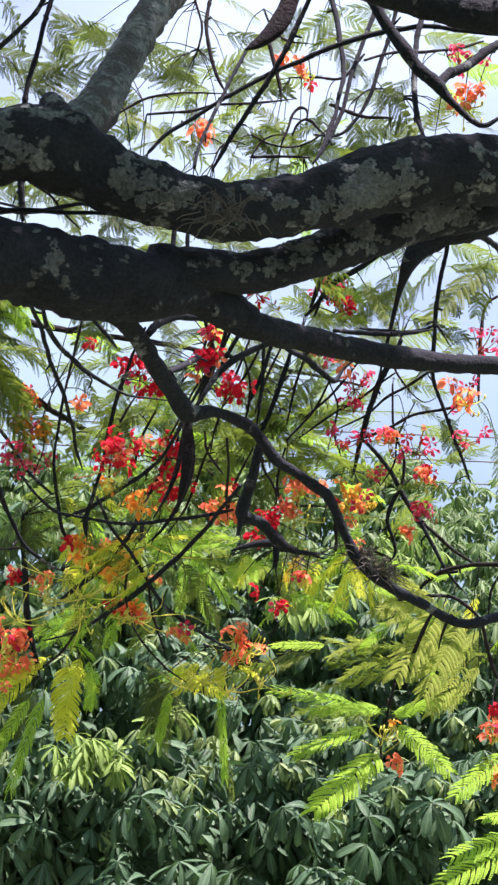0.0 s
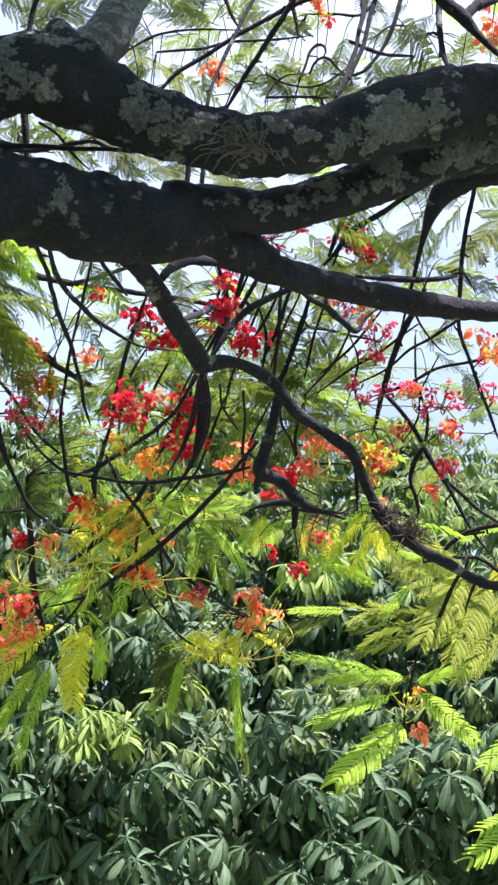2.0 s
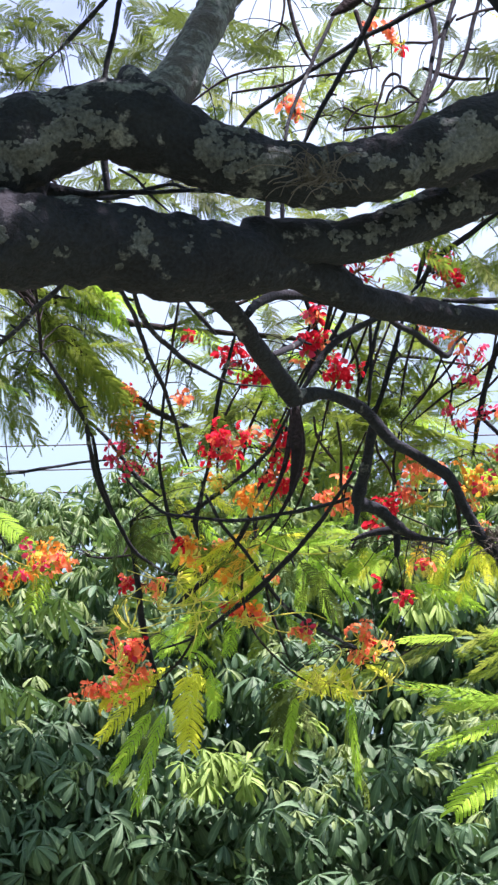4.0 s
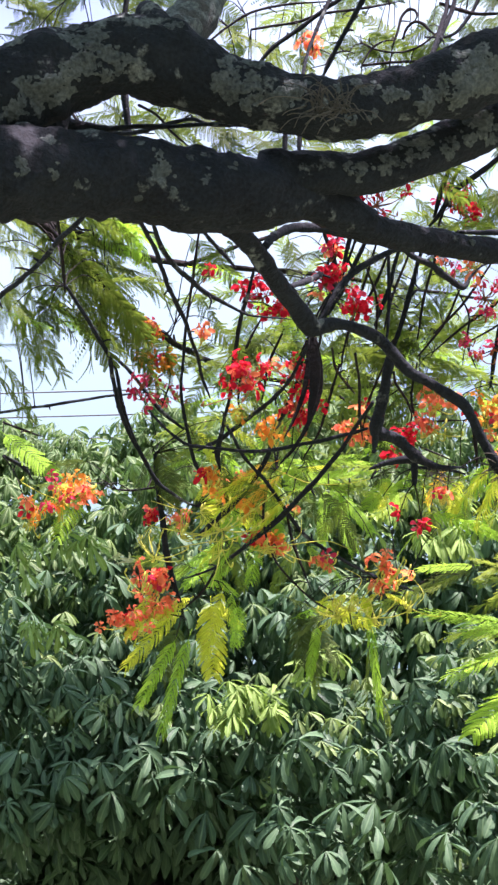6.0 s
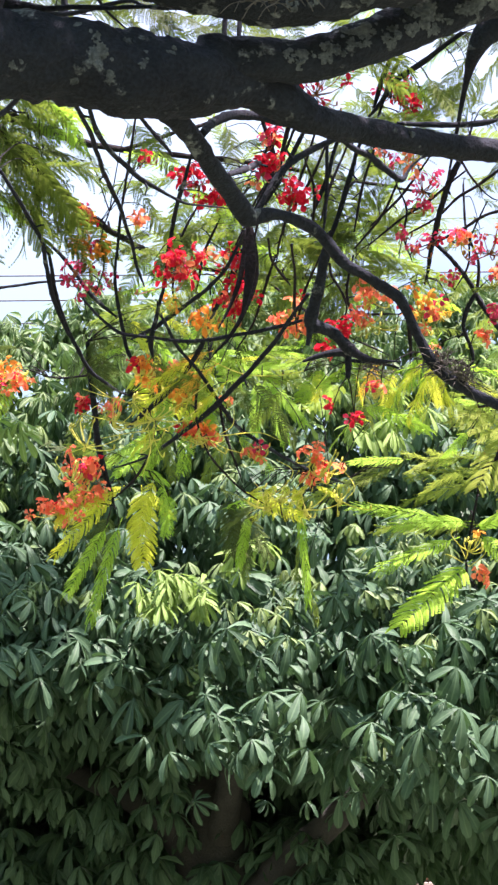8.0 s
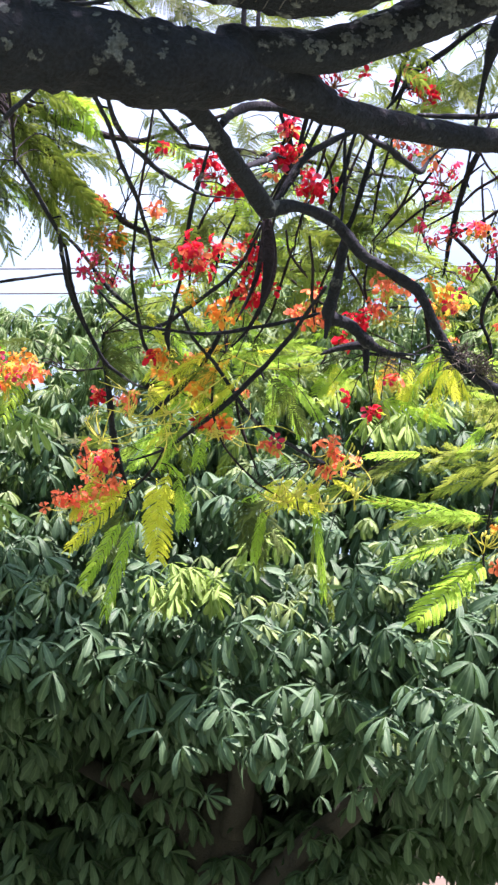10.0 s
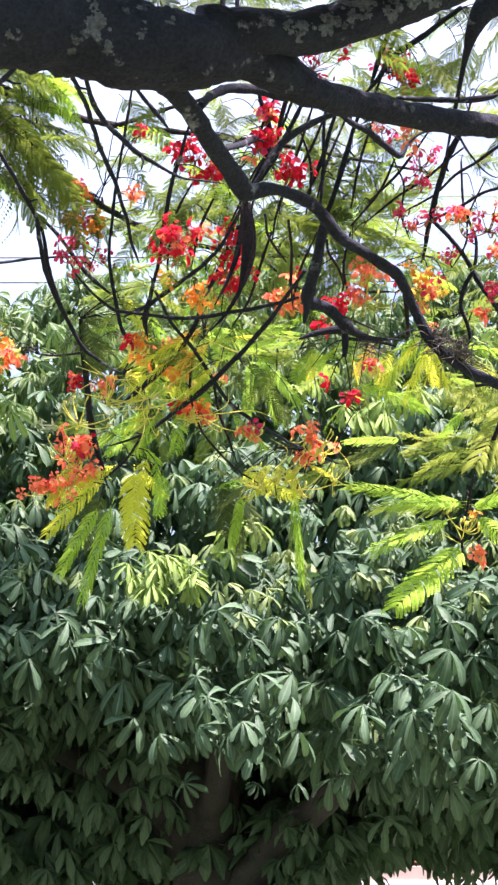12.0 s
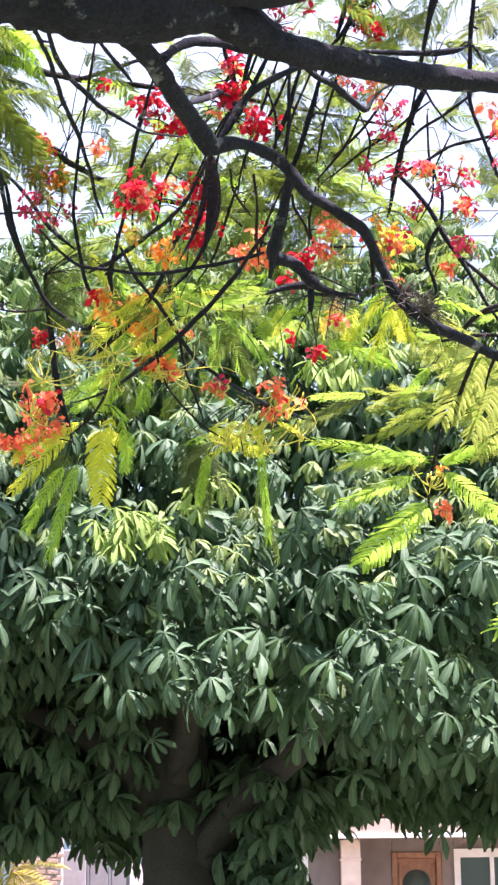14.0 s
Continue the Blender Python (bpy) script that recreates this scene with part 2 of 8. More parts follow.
# ---- ground ----
GRASS = plain("grass_ground", (0.07, 0.085, 0.048), (0.15, 0.16, 0.1), 3, 0.95, 0.5, 0.03)
bm = bmesh.new()
bmesh.ops.create_grid(bm, x_segments=60, y_segments=60, size=400)
for v in bm.verts:
    near = abs(v.co.y - 15) < 40 and abs(v.co.x) < 30
    v.co.z = 0.0 if near else 0.25 * noise.noise(v.co * 0.02) - 0.1
me = bpy.data.meshes.new("ground")
bm.to_mesh(me)
bm.free()
me.materials.append(GRASS)
tagged(new("ground", me), "rough half-dry grass ground under the trees", "ground", kind="structure")

# unseen wall added behind the viewer, closing the lawn and cutting low light
block("light_block_wall", (-14, -9.3, -0.2), (14, -9, 6.5), plain("weathered_plaster", (0.2, 0.19, 0.17), (0.3, 0.28, 0.25), 3, 0.9))
tagged(bpy.data.objects["light_block_wall"], "unseen plastered wall added to close the lawn and cut low light", "wall", kind="structure")

# ---- the flowering tree ----
tree = thing("flame_tree", "spreading flame tree with dark lichen-crusted limbs, feathery leaves and red flowers", "tree", (-1.75, 4.0, 0))
tree.location = (0, 0, 0)
KNOTS = []
SKIN = Heap()


spurs = random.Random(5)


def limb(name, material, points):
    """A limb or twig through rows of x, y, z and thickness."""
    slim = 0.44 if name == "branch" else 0.5
    rows = [(x, y, z, w * slim) for x, y, z, w in points]
    thick = max(r[3] for r in rows)
    line = spline(rows, max(0.012, min(0.018, thick * 0.5)))
    sides = 40 if thick > 0.04 else 12 if thick > 0.012 else 7
    if thick < 0.04:
        wob = np.array([noise.noise_vector(Vector(q[:3]) * 9) for q in line]) * min(0.006, 0.6 * thick)
        line[:, :3] += wob
    if thick < 0.02:
        tail = min(len(line), 6)
        line[-tail:, 3] *= np.linspace(1, 0.6, tail)
    heap = Heap()
    if thick < 0.02 and name != "flower_stalk":
        for k in range(7, len(line) - 6, spurs.randint(4, 7)):
            line[k, 3] *= spurs.uniform(1.06, 1.22)
            if spurs.random() < 0.3:
                q, r = line[k, :3], line[k, 3]
                d = np.array((spurs.gauss(0, 1), spurs.gauss(0, 0.6), spurs.gauss(-0.2, 0.8)))
                d *= spurs.uniform(0.012, 0.05) / np.linalg.norm(d)
                bend = np.array((spurs.gauss(0, 0.006), 0, spurs.gauss(0.004, 0.006)))
                heap.add(*tube(np.array([(*q, r * 0.55), (*(q + d * 0.5 + bend), r * 0.42), (*(q + d), r * 0.3)]), 5))
    v, f = tube(line, sides, 0.16 if thick > 0.04 else 0.2 if thick > 0.012 else 0.15)
    heap.add(v, f)
    if isinstance(KNOTS, list):
        KNOTS.extend(line[::3, :3])
    if thick > 0.03:
        SKIN.add(v, f)
    return part(name, heap.mesh(name, material), tree)


limb("trunk", LICHEN_BARK, [(-1.9, 4.05, -0.3, 0.62), (-1.88, 4.05, 0.3, 0.5), (-1.8, 4.0, 1.2, 0.44), (-1.72, 3.98, 2.2, 0.42), (-1.62, 4.0, 3.0, 0.38), (-1.4, 4.0, 3.55, 0.32), (-1.1, 4.0, 3.9, 0.26)])
limb("twig", DARK_BARK, [(-0.933, 4.700, 4.267, 0.013), (-0.842, 4.741, 4.254, 0.013), (-0.735, 4.787, 4.268, 0.011), (-0.611, 4.841, 4.260, 0.009), (-0.468, 4.900, 4.265, 0.006)])
limb("twig", TWIG_BARK, [(-0.821, 4.980, 4.516, 0.009), (-0.767, 4.980, 4.436, 0.009), (-0.714, 4.980, 4.358, 0.009), (-0.682, 4.980, 4.296, 0.007)])
limb("twig", TWIG_BARK, [(0.267, 5.300, 4.772, 0.007), (0.286, 5.300, 4.826, 0.008), (0.300, 5.300, 4.879, 0.010), (0.325, 5.300, 4.909, 0.010), (0.347, 5.300, 4.906, 0.010), (0.353, 5.300, 4.884, 0.009), (0.345, 5.300, 4.868, 0.005)])
limb("twig", TWIG_BARK, [(0.304, 5.370, 4.841, 0.007), (0.321, 5.370, 4.882, 0.009), (0.346, 5.370, 4.906, 0.010), (0.373, 5.370, 4.898, 0.010), (0.397, 5.370, 4.868, 0.009), (0.427, 5.370, 4.843, 0.007)])
limb("twig", TWIG_BARK, [(0.168, 5.440, 4.786, 0.005), (0.202, 5.440, 4.850, 0.007), (0.245, 5.440, 4.879, 0.007), (0.285, 5.440, 4.881, 0.005)])
limb("twig", TWIG_BARK, [(0.036, 5.440, 4.757, 0.005), (0.062, 5.440, 4.821, 0.007), (0.108, 5.440, 4.846, 0.007), (0.148, 5.440, 4.834, 0.005)])
limb("twig", TWIG_BARK, [(-0.030, 5.440, 5.208, 0.007), (-0.018, 5.440, 5.303, 0.009), (-0.045, 5.440, 5.395, 0.009), (-0.068, 5.440, 5.490, 0.009)])
limb("twig", TWIG_BARK, [(0.197, 5.440, 5.385, 0.007), (0.227, 5.440, 5.316, 0.009), (0.280, 5.440, 5.262, 0.009), (0.360, 5.440, 5.252, 0.007)])
limb("twig", TWIG_BARK, [(0.521, 5.440, 5.030, 0.005), (0.581, 5.440, 5.078, 0.007), (0.661, 5.440, 5.078, 0.007), (0.711, 5.440, 5.051, 0.005)])
limb("twig", TWIG_BARK, [(0.768, 5.700, 4.004, 0.005), (0.714, 5.741, 3.893, 0.006), (0.705, 5.770, 3.806, 0.007), (0.659, 5.800, 3.730, 0.005)])
limb("twig", TWIG_BARK, [(0.475, 5.700, 4.055, 0.005), (0.503, 5.730, 3.989, 0.007), (0.494, 5.766, 3.904, 0.007), (0.523, 5.800, 3.829, 0.005)])
limb("twig", TWIG_BARK, [(-0.482, 5.700, 3.981, 0.005), (-0.511, 5.734, 3.897, 0.006), (-0.503, 5.766, 3.812, 0.006), (-0.533, 5.800, 3.727, 0.005)])
limb("twig", TWIG_BARK, [(0.164, 5.650, 4.333, 0.007), (0.089, 5.704, 4.158, 0.010), (0.005, 5.745, 4.037, 0.008), (-0.080, 5.800, 3.862, 0.007)])
limb("twig", TWIG_BARK, [(0.220, 5.680, 4.307, 0.007), (0.154, 5.745, 4.117, 0.010), (0.088, 5.806, 3.943, 0.008), (0.068, 5.840, 3.837, 0.007)])
limb("twig", TWIG_BARK, [(0.257, 5.710, 4.261, 0.007), (0.183, 5.808, 4.124, 0.010), (0.108, 5.880, 4.034, 0.008)])
limb("twig", TWIG_BARK, [(0.091, 5.740, 4.337, 0.007), (0.044, 5.826, 4.276, 0.010), (0.024, 5.920, 4.195, 0.008)])
limb("twig", TWIG_BARK, [(0.316, 5.770, 4.248, 0.007), (0.258, 5.785, 4.114, 0.010), (0.219, 5.800, 3.980, 0.008)])
limb("twig", TWIG_BARK, [(0.162, 5.650, 4.153, 0.006), (0.199, 5.740, 4.054, 0.010), (0.182, 5.840, 3.936, 0.008)])
limb("twig", TWIG_BARK, [(-0.005, 5.680, 3.970, 0.006), (-0.062, 5.788, 3.857, 0.010), (-0.101, 5.880, 3.754, 0.008)])
limb("twig", TWIG_BARK, [(0.013, 5.710, 3.963, 0.006), (-0.021, 5.802, 3.843, 0.010), (-0.083, 5.920, 3.689, 0.008)])
limb("twig", TWIG_BARK, [(0.407, 5.740, 4.234, 0.007), (0.359, 5.770, 4.086, 0.010), (0.330, 5.800, 3.939, 0.008)])
limb("twig", TWIG_BARK, [(0.481, 5.770, 4.106, 0.007), (0.425, 5.802, 4.000, 0.010), (0.331, 5.840, 3.895, 0.008)])
limb("twig", TWIG_BARK, [(0.584, 5.650, 4.151, 0.006), (0.498, 5.766, 4.064, 0.010), (0.391, 5.880, 3.992, 0.008)])
limb("twig", TWIG_BARK, [(0.696, 5.680, 4.104, 0.006), (0.591, 5.767, 4.044, 0.010), (0.484, 5.848, 3.998, 0.008), (0.393, 5.920, 3.947, 0.007)])
limb("twig", TWIG_BARK, [(-0.189, 5.710, 4.003, 0.006), (-0.245, 5.739, 3.898, 0.010), (-0.273, 5.774, 3.755, 0.008), (-0.265, 5.800, 3.647, 0.006)])
limb("twig", TWIG_BARK, [(-0.116, 5.740, 3.976, 0.007), (-0.173, 5.792, 3.859, 0.010), (-0.202, 5.840, 3.740, 0.008)])
limb("twig", TWIG_BARK, [(0.068, 5.770, 3.849, 0.007), (0.030, 5.808, 3.746, 0.010), (-0.008, 5.845, 3.642, 0.008), (-0.064, 5.880, 3.557, 0.007)])
limb("twig", TWIG_BARK, [(0.211, 5.650, 3.801, 0.006), (0.159, 5.789, 3.719, 0.010), (0.132, 5.920, 3.629, 0.008)])
limb("twig", TWIG_BARK, [(0.322, 5.680, 3.812, 0.006), (0.301, 5.750, 3.703, 0.010), (0.324, 5.800, 3.624, 0.008)])
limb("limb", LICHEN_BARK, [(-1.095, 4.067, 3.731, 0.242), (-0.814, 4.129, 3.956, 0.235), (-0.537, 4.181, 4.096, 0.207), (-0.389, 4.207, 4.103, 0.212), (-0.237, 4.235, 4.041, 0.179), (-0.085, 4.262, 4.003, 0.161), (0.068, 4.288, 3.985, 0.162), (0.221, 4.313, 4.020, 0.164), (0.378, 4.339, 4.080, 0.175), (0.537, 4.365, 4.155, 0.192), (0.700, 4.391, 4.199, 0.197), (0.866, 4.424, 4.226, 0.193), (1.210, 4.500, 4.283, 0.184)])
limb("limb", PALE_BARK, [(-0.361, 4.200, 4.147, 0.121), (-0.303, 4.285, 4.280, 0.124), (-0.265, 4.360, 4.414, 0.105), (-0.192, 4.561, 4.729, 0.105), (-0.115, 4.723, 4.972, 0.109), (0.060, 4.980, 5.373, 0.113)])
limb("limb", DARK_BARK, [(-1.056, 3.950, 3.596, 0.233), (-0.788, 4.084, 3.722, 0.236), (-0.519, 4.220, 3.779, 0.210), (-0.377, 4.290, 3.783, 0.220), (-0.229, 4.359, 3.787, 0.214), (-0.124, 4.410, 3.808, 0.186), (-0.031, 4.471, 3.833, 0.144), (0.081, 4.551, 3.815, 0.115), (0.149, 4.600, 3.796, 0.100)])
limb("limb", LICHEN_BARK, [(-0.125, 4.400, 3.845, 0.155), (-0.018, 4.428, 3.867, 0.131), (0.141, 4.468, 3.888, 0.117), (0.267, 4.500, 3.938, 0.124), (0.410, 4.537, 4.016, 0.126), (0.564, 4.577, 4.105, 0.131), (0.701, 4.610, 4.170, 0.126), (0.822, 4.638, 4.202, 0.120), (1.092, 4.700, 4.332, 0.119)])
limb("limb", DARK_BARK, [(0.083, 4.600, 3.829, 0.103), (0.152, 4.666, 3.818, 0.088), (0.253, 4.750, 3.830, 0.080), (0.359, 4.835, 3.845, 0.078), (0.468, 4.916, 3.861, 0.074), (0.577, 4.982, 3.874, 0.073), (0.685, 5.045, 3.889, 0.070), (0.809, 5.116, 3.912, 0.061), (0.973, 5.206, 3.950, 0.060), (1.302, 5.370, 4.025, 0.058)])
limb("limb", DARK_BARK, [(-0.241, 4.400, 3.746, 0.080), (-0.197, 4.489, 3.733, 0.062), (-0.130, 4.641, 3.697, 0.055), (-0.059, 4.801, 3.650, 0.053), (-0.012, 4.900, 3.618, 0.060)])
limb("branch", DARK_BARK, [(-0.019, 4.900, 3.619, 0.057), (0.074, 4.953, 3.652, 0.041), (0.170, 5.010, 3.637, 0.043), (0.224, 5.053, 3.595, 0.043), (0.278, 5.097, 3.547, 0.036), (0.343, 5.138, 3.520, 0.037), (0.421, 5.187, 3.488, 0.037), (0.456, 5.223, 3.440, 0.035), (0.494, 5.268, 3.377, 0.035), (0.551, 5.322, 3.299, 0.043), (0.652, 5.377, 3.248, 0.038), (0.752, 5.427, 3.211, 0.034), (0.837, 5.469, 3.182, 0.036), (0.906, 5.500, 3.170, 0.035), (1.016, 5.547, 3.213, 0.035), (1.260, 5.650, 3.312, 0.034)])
limb("branch", DARK_BARK, [(0.222, 5.220, 3.664, 0.027), (0.205, 5.274, 3.607, 0.036), (0.183, 5.342, 3.525, 0.040), (0.168, 5.384, 3.469, 0.045), (0.237, 5.429, 3.460, 0.042), (0.284, 5.468, 3.426, 0.042), (0.326, 5.498, 3.408, 0.028), (0.384, 5.535, 3.398, 0.015), (0.462, 5.580, 3.409, 0.008)])
limb("branch", DARK_BARK, [(0.172, 5.370, 3.486, 0.036), (0.164, 5.400, 3.432, 0.027), (0.161, 5.412, 3.410, 0.022)])
limb("branch", DARK_BARK, [(0.296, 5.552, 3.443, 0.026), (0.294, 5.569, 3.390, 0.026), (0.290, 5.578, 3.361, 0.025), (0.288, 5.580, 3.354, 0.023)])
limb("branch", DARK_BARK, [(0.299, 5.510, 3.426, 0.033), (0.226, 5.510, 3.414, 0.024), (0.171, 5.510, 3.398, 0.018), (0.147, 5.510, 3.390, 0.011)])
limb("branch", DARK_BARK, [(-0.138, 4.700, 3.792, 0.027), (-0.102, 4.780, 3.863, 0.031), (-0.048, 4.870, 3.924, 0.032), (0.023, 4.966, 3.965, 0.032), (0.098, 5.060, 3.985, 0.036)])
limb("branch", DARK_BARK, [(-0.075, 4.980, 3.790, 0.017), (-0.036, 5.200, 3.901, 0.022), (0.006, 5.412, 4.016, 0.023), (0.037, 5.580, 4.121, 0.016)])
limb("branch", DARK_BARK, [(0.245, 5.060, 3.949, 0.017), (0.299, 5.140, 3.944, 0.021), (0.353, 5.213, 3.946, 0.024), (0.409, 5.292, 3.940, 0.024), (0.459, 5.353, 3.933, 0.021), (0.496, 5.406, 3.997, 0.009), (0.547, 5.464, 4.060, 0.009), (0.616, 5.528, 4.091, 0.008), (0.667, 5.580, 4.089, 0.006)])
limb("branch", DARK_BARK, [(0.245, 5.060, 3.934, 0.020), (0.178, 5.044, 3.895, 0.023), (0.112, 5.027, 3.849, 0.023), (0.054, 5.008, 3.771, 0.020), (0.021, 4.993, 3.704, 0.016), (-0.011, 4.980, 3.647, 0.011)])
limb("twig", DARK_BARK, [(0.020, 5.440, 4.230, 0.014), (0.033, 5.464, 4.174, 0.014), (0.056, 5.493, 4.110, 0.017), (0.059, 5.517, 4.054, 0.017), (0.041, 5.542, 3.997, 0.014), (-0.005, 5.580, 3.918, 0.013)])
limb("twig", DARK_BARK, [(0.131, 5.440, 4.210, 0.016), (0.105, 5.503, 4.163, 0.016), (0.078, 5.593, 4.088, 0.014), (0.032, 5.677, 4.008, 0.015), (0.017, 5.700, 3.978, 0.010)])
limb("twig", DARK_BARK, [(0.194, 5.580, 4.268, 0.014), (0.162, 5.609, 4.213, 0.014), (0.125, 5.643, 4.150, 0.015), (0.078, 5.675, 4.066, 0.015), (0.032, 5.700, 3.998, 0.011)])
limb("twig", DARK_BARK, [(0.294, 5.700, 4.276, 0.013), (0.266, 5.728, 4.198, 0.013), (0.242, 5.755, 4.120, 0.015), (0.210, 5.783, 4.042, 0.013), (0.185, 5.800, 3.996, 0.010)])
limb("twig", DARK_BARK, [(0.250, 5.700, 4.266, 0.011), (0.242, 5.723, 4.186, 0.011), (0.241, 5.754, 4.080, 0.013), (0.233, 5.779, 3.991, 0.011), (0.223, 5.800, 3.920, 0.010)])
limb("branch", DARK_BARK, [(0.384, 5.800, 4.313, 0.015), (0.347, 5.841, 4.240, 0.015), (0.319, 5.885, 4.158, 0.020), (0.291, 5.929, 4.074, 0.020), (0.258, 5.973, 3.990, 0.019), (0.239, 6.000, 3.940, 0.014)])
limb("branch", DARK_BARK, [(0.703, 5.580, 4.187, 0.019), (0.685, 5.650, 4.154, 0.019), (0.661, 5.700, 4.114, 0.026), (0.633, 5.775, 4.047, 0.025), (0.612, 5.848, 3.978, 0.023), (0.597, 5.920, 3.906, 0.018), (0.579, 6.000, 3.825, 0.013)])
limb("branch", DARK_BARK, [(0.826, 5.140, 4.470, 0.015), (0.814, 5.235, 4.370, 0.018), (0.803, 5.315, 4.279, 0.018), (0.797, 5.377, 4.196, 0.017), (0.797, 5.418, 4.139, 0.017), (0.802, 5.485, 4.045, 0.016), (0.819, 5.527, 3.987, 0.014), (0.855, 5.576, 3.921, 0.014), (0.900, 5.637, 3.840, 0.013), (0.959, 5.700, 3.719, 0.011)])
limb("twig", DARK_BARK, [(0.534, 5.300, 4.098, 0.008), (0.603, 5.300, 4.091, 0.014), (0.672, 5.300, 4.088, 0.017), (0.742, 5.300, 4.099, 0.015), (0.785, 5.300, 4.124, 0.011)])
limb("twig", DARK_BARK, [(0.798, 5.370, 4.154, 0.009), (0.826, 5.402, 4.135, 0.009), (0.852, 5.440, 4.107, 0.006)])
limb("twig", TWIG_BARK, [(0.838, 5.700, 4.137, 0.010), (0.750, 5.752, 4.086, 0.010), (0.678, 5.792, 4.054, 0.010), (0.606, 5.838, 3.998, 0.008), (0.487, 5.900, 3.955, 0.005)])
limb("twig", TWIG_BARK, [(0.972, 5.700, 4.013, 0.010), (0.876, 5.746, 4.003, 0.010), (0.770, 5.796, 3.995, 0.010), (0.698, 5.834, 3.961, 0.010), (0.626, 5.870, 3.936, 0.010), (0.562, 5.900, 3.922, 0.005)])
limb("twig", DARK_BARK, [(0.601, 5.800, 3.894, 0.015), (0.656, 5.824, 3.847, 0.015), (0.703, 5.848, 3.793, 0.016), (0.751, 5.878, 3.718, 0.016), (0.802, 5.906, 3.649, 0.017), (0.856, 5.938, 3.571, 0.013), (0.898, 5.965, 3.500, 0.012), (0.972, 6.000, 3.422, 0.010)])
limb("twig", DARK_BARK, [(0.735, 5.850, 3.738, 0.013), (0.708, 5.885, 3.691, 0.015), (0.698, 5.918, 3.640, 0.013), (0.723, 5.954, 3.587, 0.013), (0.732, 5.980, 3.546, 0.012), (0.718, 6.000, 3.517, 0.008)])
limb("twig", TWIG_BARK, [(0.703, 5.800, 4.108, 0.007), (0.708, 5.832, 3.970, 0.008), (0.730, 5.848, 3.906, 0.010), (0.750, 5.861, 3.852, 0.010), (0.744, 5.881, 3.769, 0.012), (0.711, 5.900, 3.693, 0.010)])
limb("twig", TWIG_BARK, [(0.679, 5.650, 4.131, 0.008), (0.712, 5.664, 4.077, 0.008), (0.758, 5.680, 4.025, 0.006), (0.801, 5.691, 4.004, 0.005), (0.839, 5.700, 4.023, 0.005)])
limb("twig", TWIG_BARK, [(0.801, 5.900, 3.645, 0.012), (0.880, 5.966, 3.610, 0.013), (0.954, 6.029, 3.571, 0.012), (1.050, 6.100, 3.543, 0.010)])
limb("twig", DARK_BARK, [(0.940, 5.900, 3.463, 0.010), (0.885, 6.036, 3.488, 0.012), (0.857, 6.123, 3.481, 0.012), (0.843, 6.200, 3.465, 0.012)])
limb("twig", DARK_BARK, [(-0.483, 4.333, 3.780, 0.011), (-0.474, 4.478, 3.790, 0.012), (-0.455, 4.787, 3.829, 0.014), (-0.440, 5.058, 3.831, 0.014), (-0.411, 5.284, 3.816, 0.013), (-0.393, 5.457, 3.783, 0.012), (-0.381, 5.604, 3.748, 0.011), (-0.362, 5.700, 3.712, 0.008)])
limb("twig", DARK_BARK, [(-0.445, 4.333, 3.772, 0.011), (-0.430, 4.436, 3.753, 0.011), (-0.412, 4.617, 3.745, 0.015), (-0.372, 4.778, 3.746, 0.014), (-0.320, 4.919, 3.754, 0.014), (-0.254, 5.041, 3.756, 0.010), (-0.186, 5.153, 3.768, 0.007), (-0.080, 5.300, 3.820, 0.005)])
limb("twig", TWIG_BARK, [(-0.326, 4.800, 3.951, 0.007), (-0.344, 4.975, 3.968, 0.007), (-0.377, 5.210, 3.971, 0.009), (-0.402, 5.392, 3.962, 0.009), (-0.432, 5.580, 3.939, 0.009)])
limb("twig", DARK_BARK, [(-0.432, 5.580, 3.939, 0.011), (-0.449, 5.670, 3.870, 0.010), (-0.463, 5.758, 3.769, 0.010), (-0.453, 5.847, 3.665, 0.013), (-0.435, 5.924, 3.574, 0.013), (-0.395, 5.973, 3.527, 0.012), (-0.357, 6.000, 3.544, 0.008)])
limb("twig", DARK_BARK, [(-0.330, 4.600, 3.834, 0.011), (-0.305, 4.816, 3.882, 0.011), (-0.277, 4.985, 3.910, 0.013), (-0.245, 5.140, 3.928, 0.010)])
limb("branch", DARK_BARK, [(-0.160, 5.140, 4.001, 0.010), (-0.189, 5.242, 3.971, 0.010), (-0.219, 5.347, 3.931, 0.014), (-0.250, 5.469, 3.872, 0.015), (-0.278, 5.599, 3.802, 0.014), (-0.297, 5.698, 3.726, 0.013), (-0.329, 5.785, 3.642, 0.016), (-0.350, 5.850, 3.578, 0.023), (-0.344, 5.900, 3.526, 0.008)])
limb("twig", DARK_BARK, [(-0.025, 5.300, 3.745, 0.010), (-0.053, 5.397, 3.729, 0.011), (-0.094, 5.528, 3.707, 0.012), (-0.160, 5.667, 3.690, 0.014), (-0.246, 5.781, 3.669, 0.015), (-0.335, 5.895, 3.646, 0.016), (-0.426, 6.000, 3.634, 0.012)])
limb("twig", DARK_BARK, [(-0.589, 5.900, 3.755, 0.008), (-0.529, 5.868, 3.673, 0.010), (-0.451, 5.833, 3.602, 0.010), (-0.375, 5.804, 3.576, 0.011), (-0.263, 5.762, 3.547, 0.011), (-0.152, 5.720, 3.534, 0.013), (-0.025, 5.670, 3.542, 0.013), (0.082, 5.618, 3.546, 0.014), (0.149, 5.580, 3.551, 0.014)])
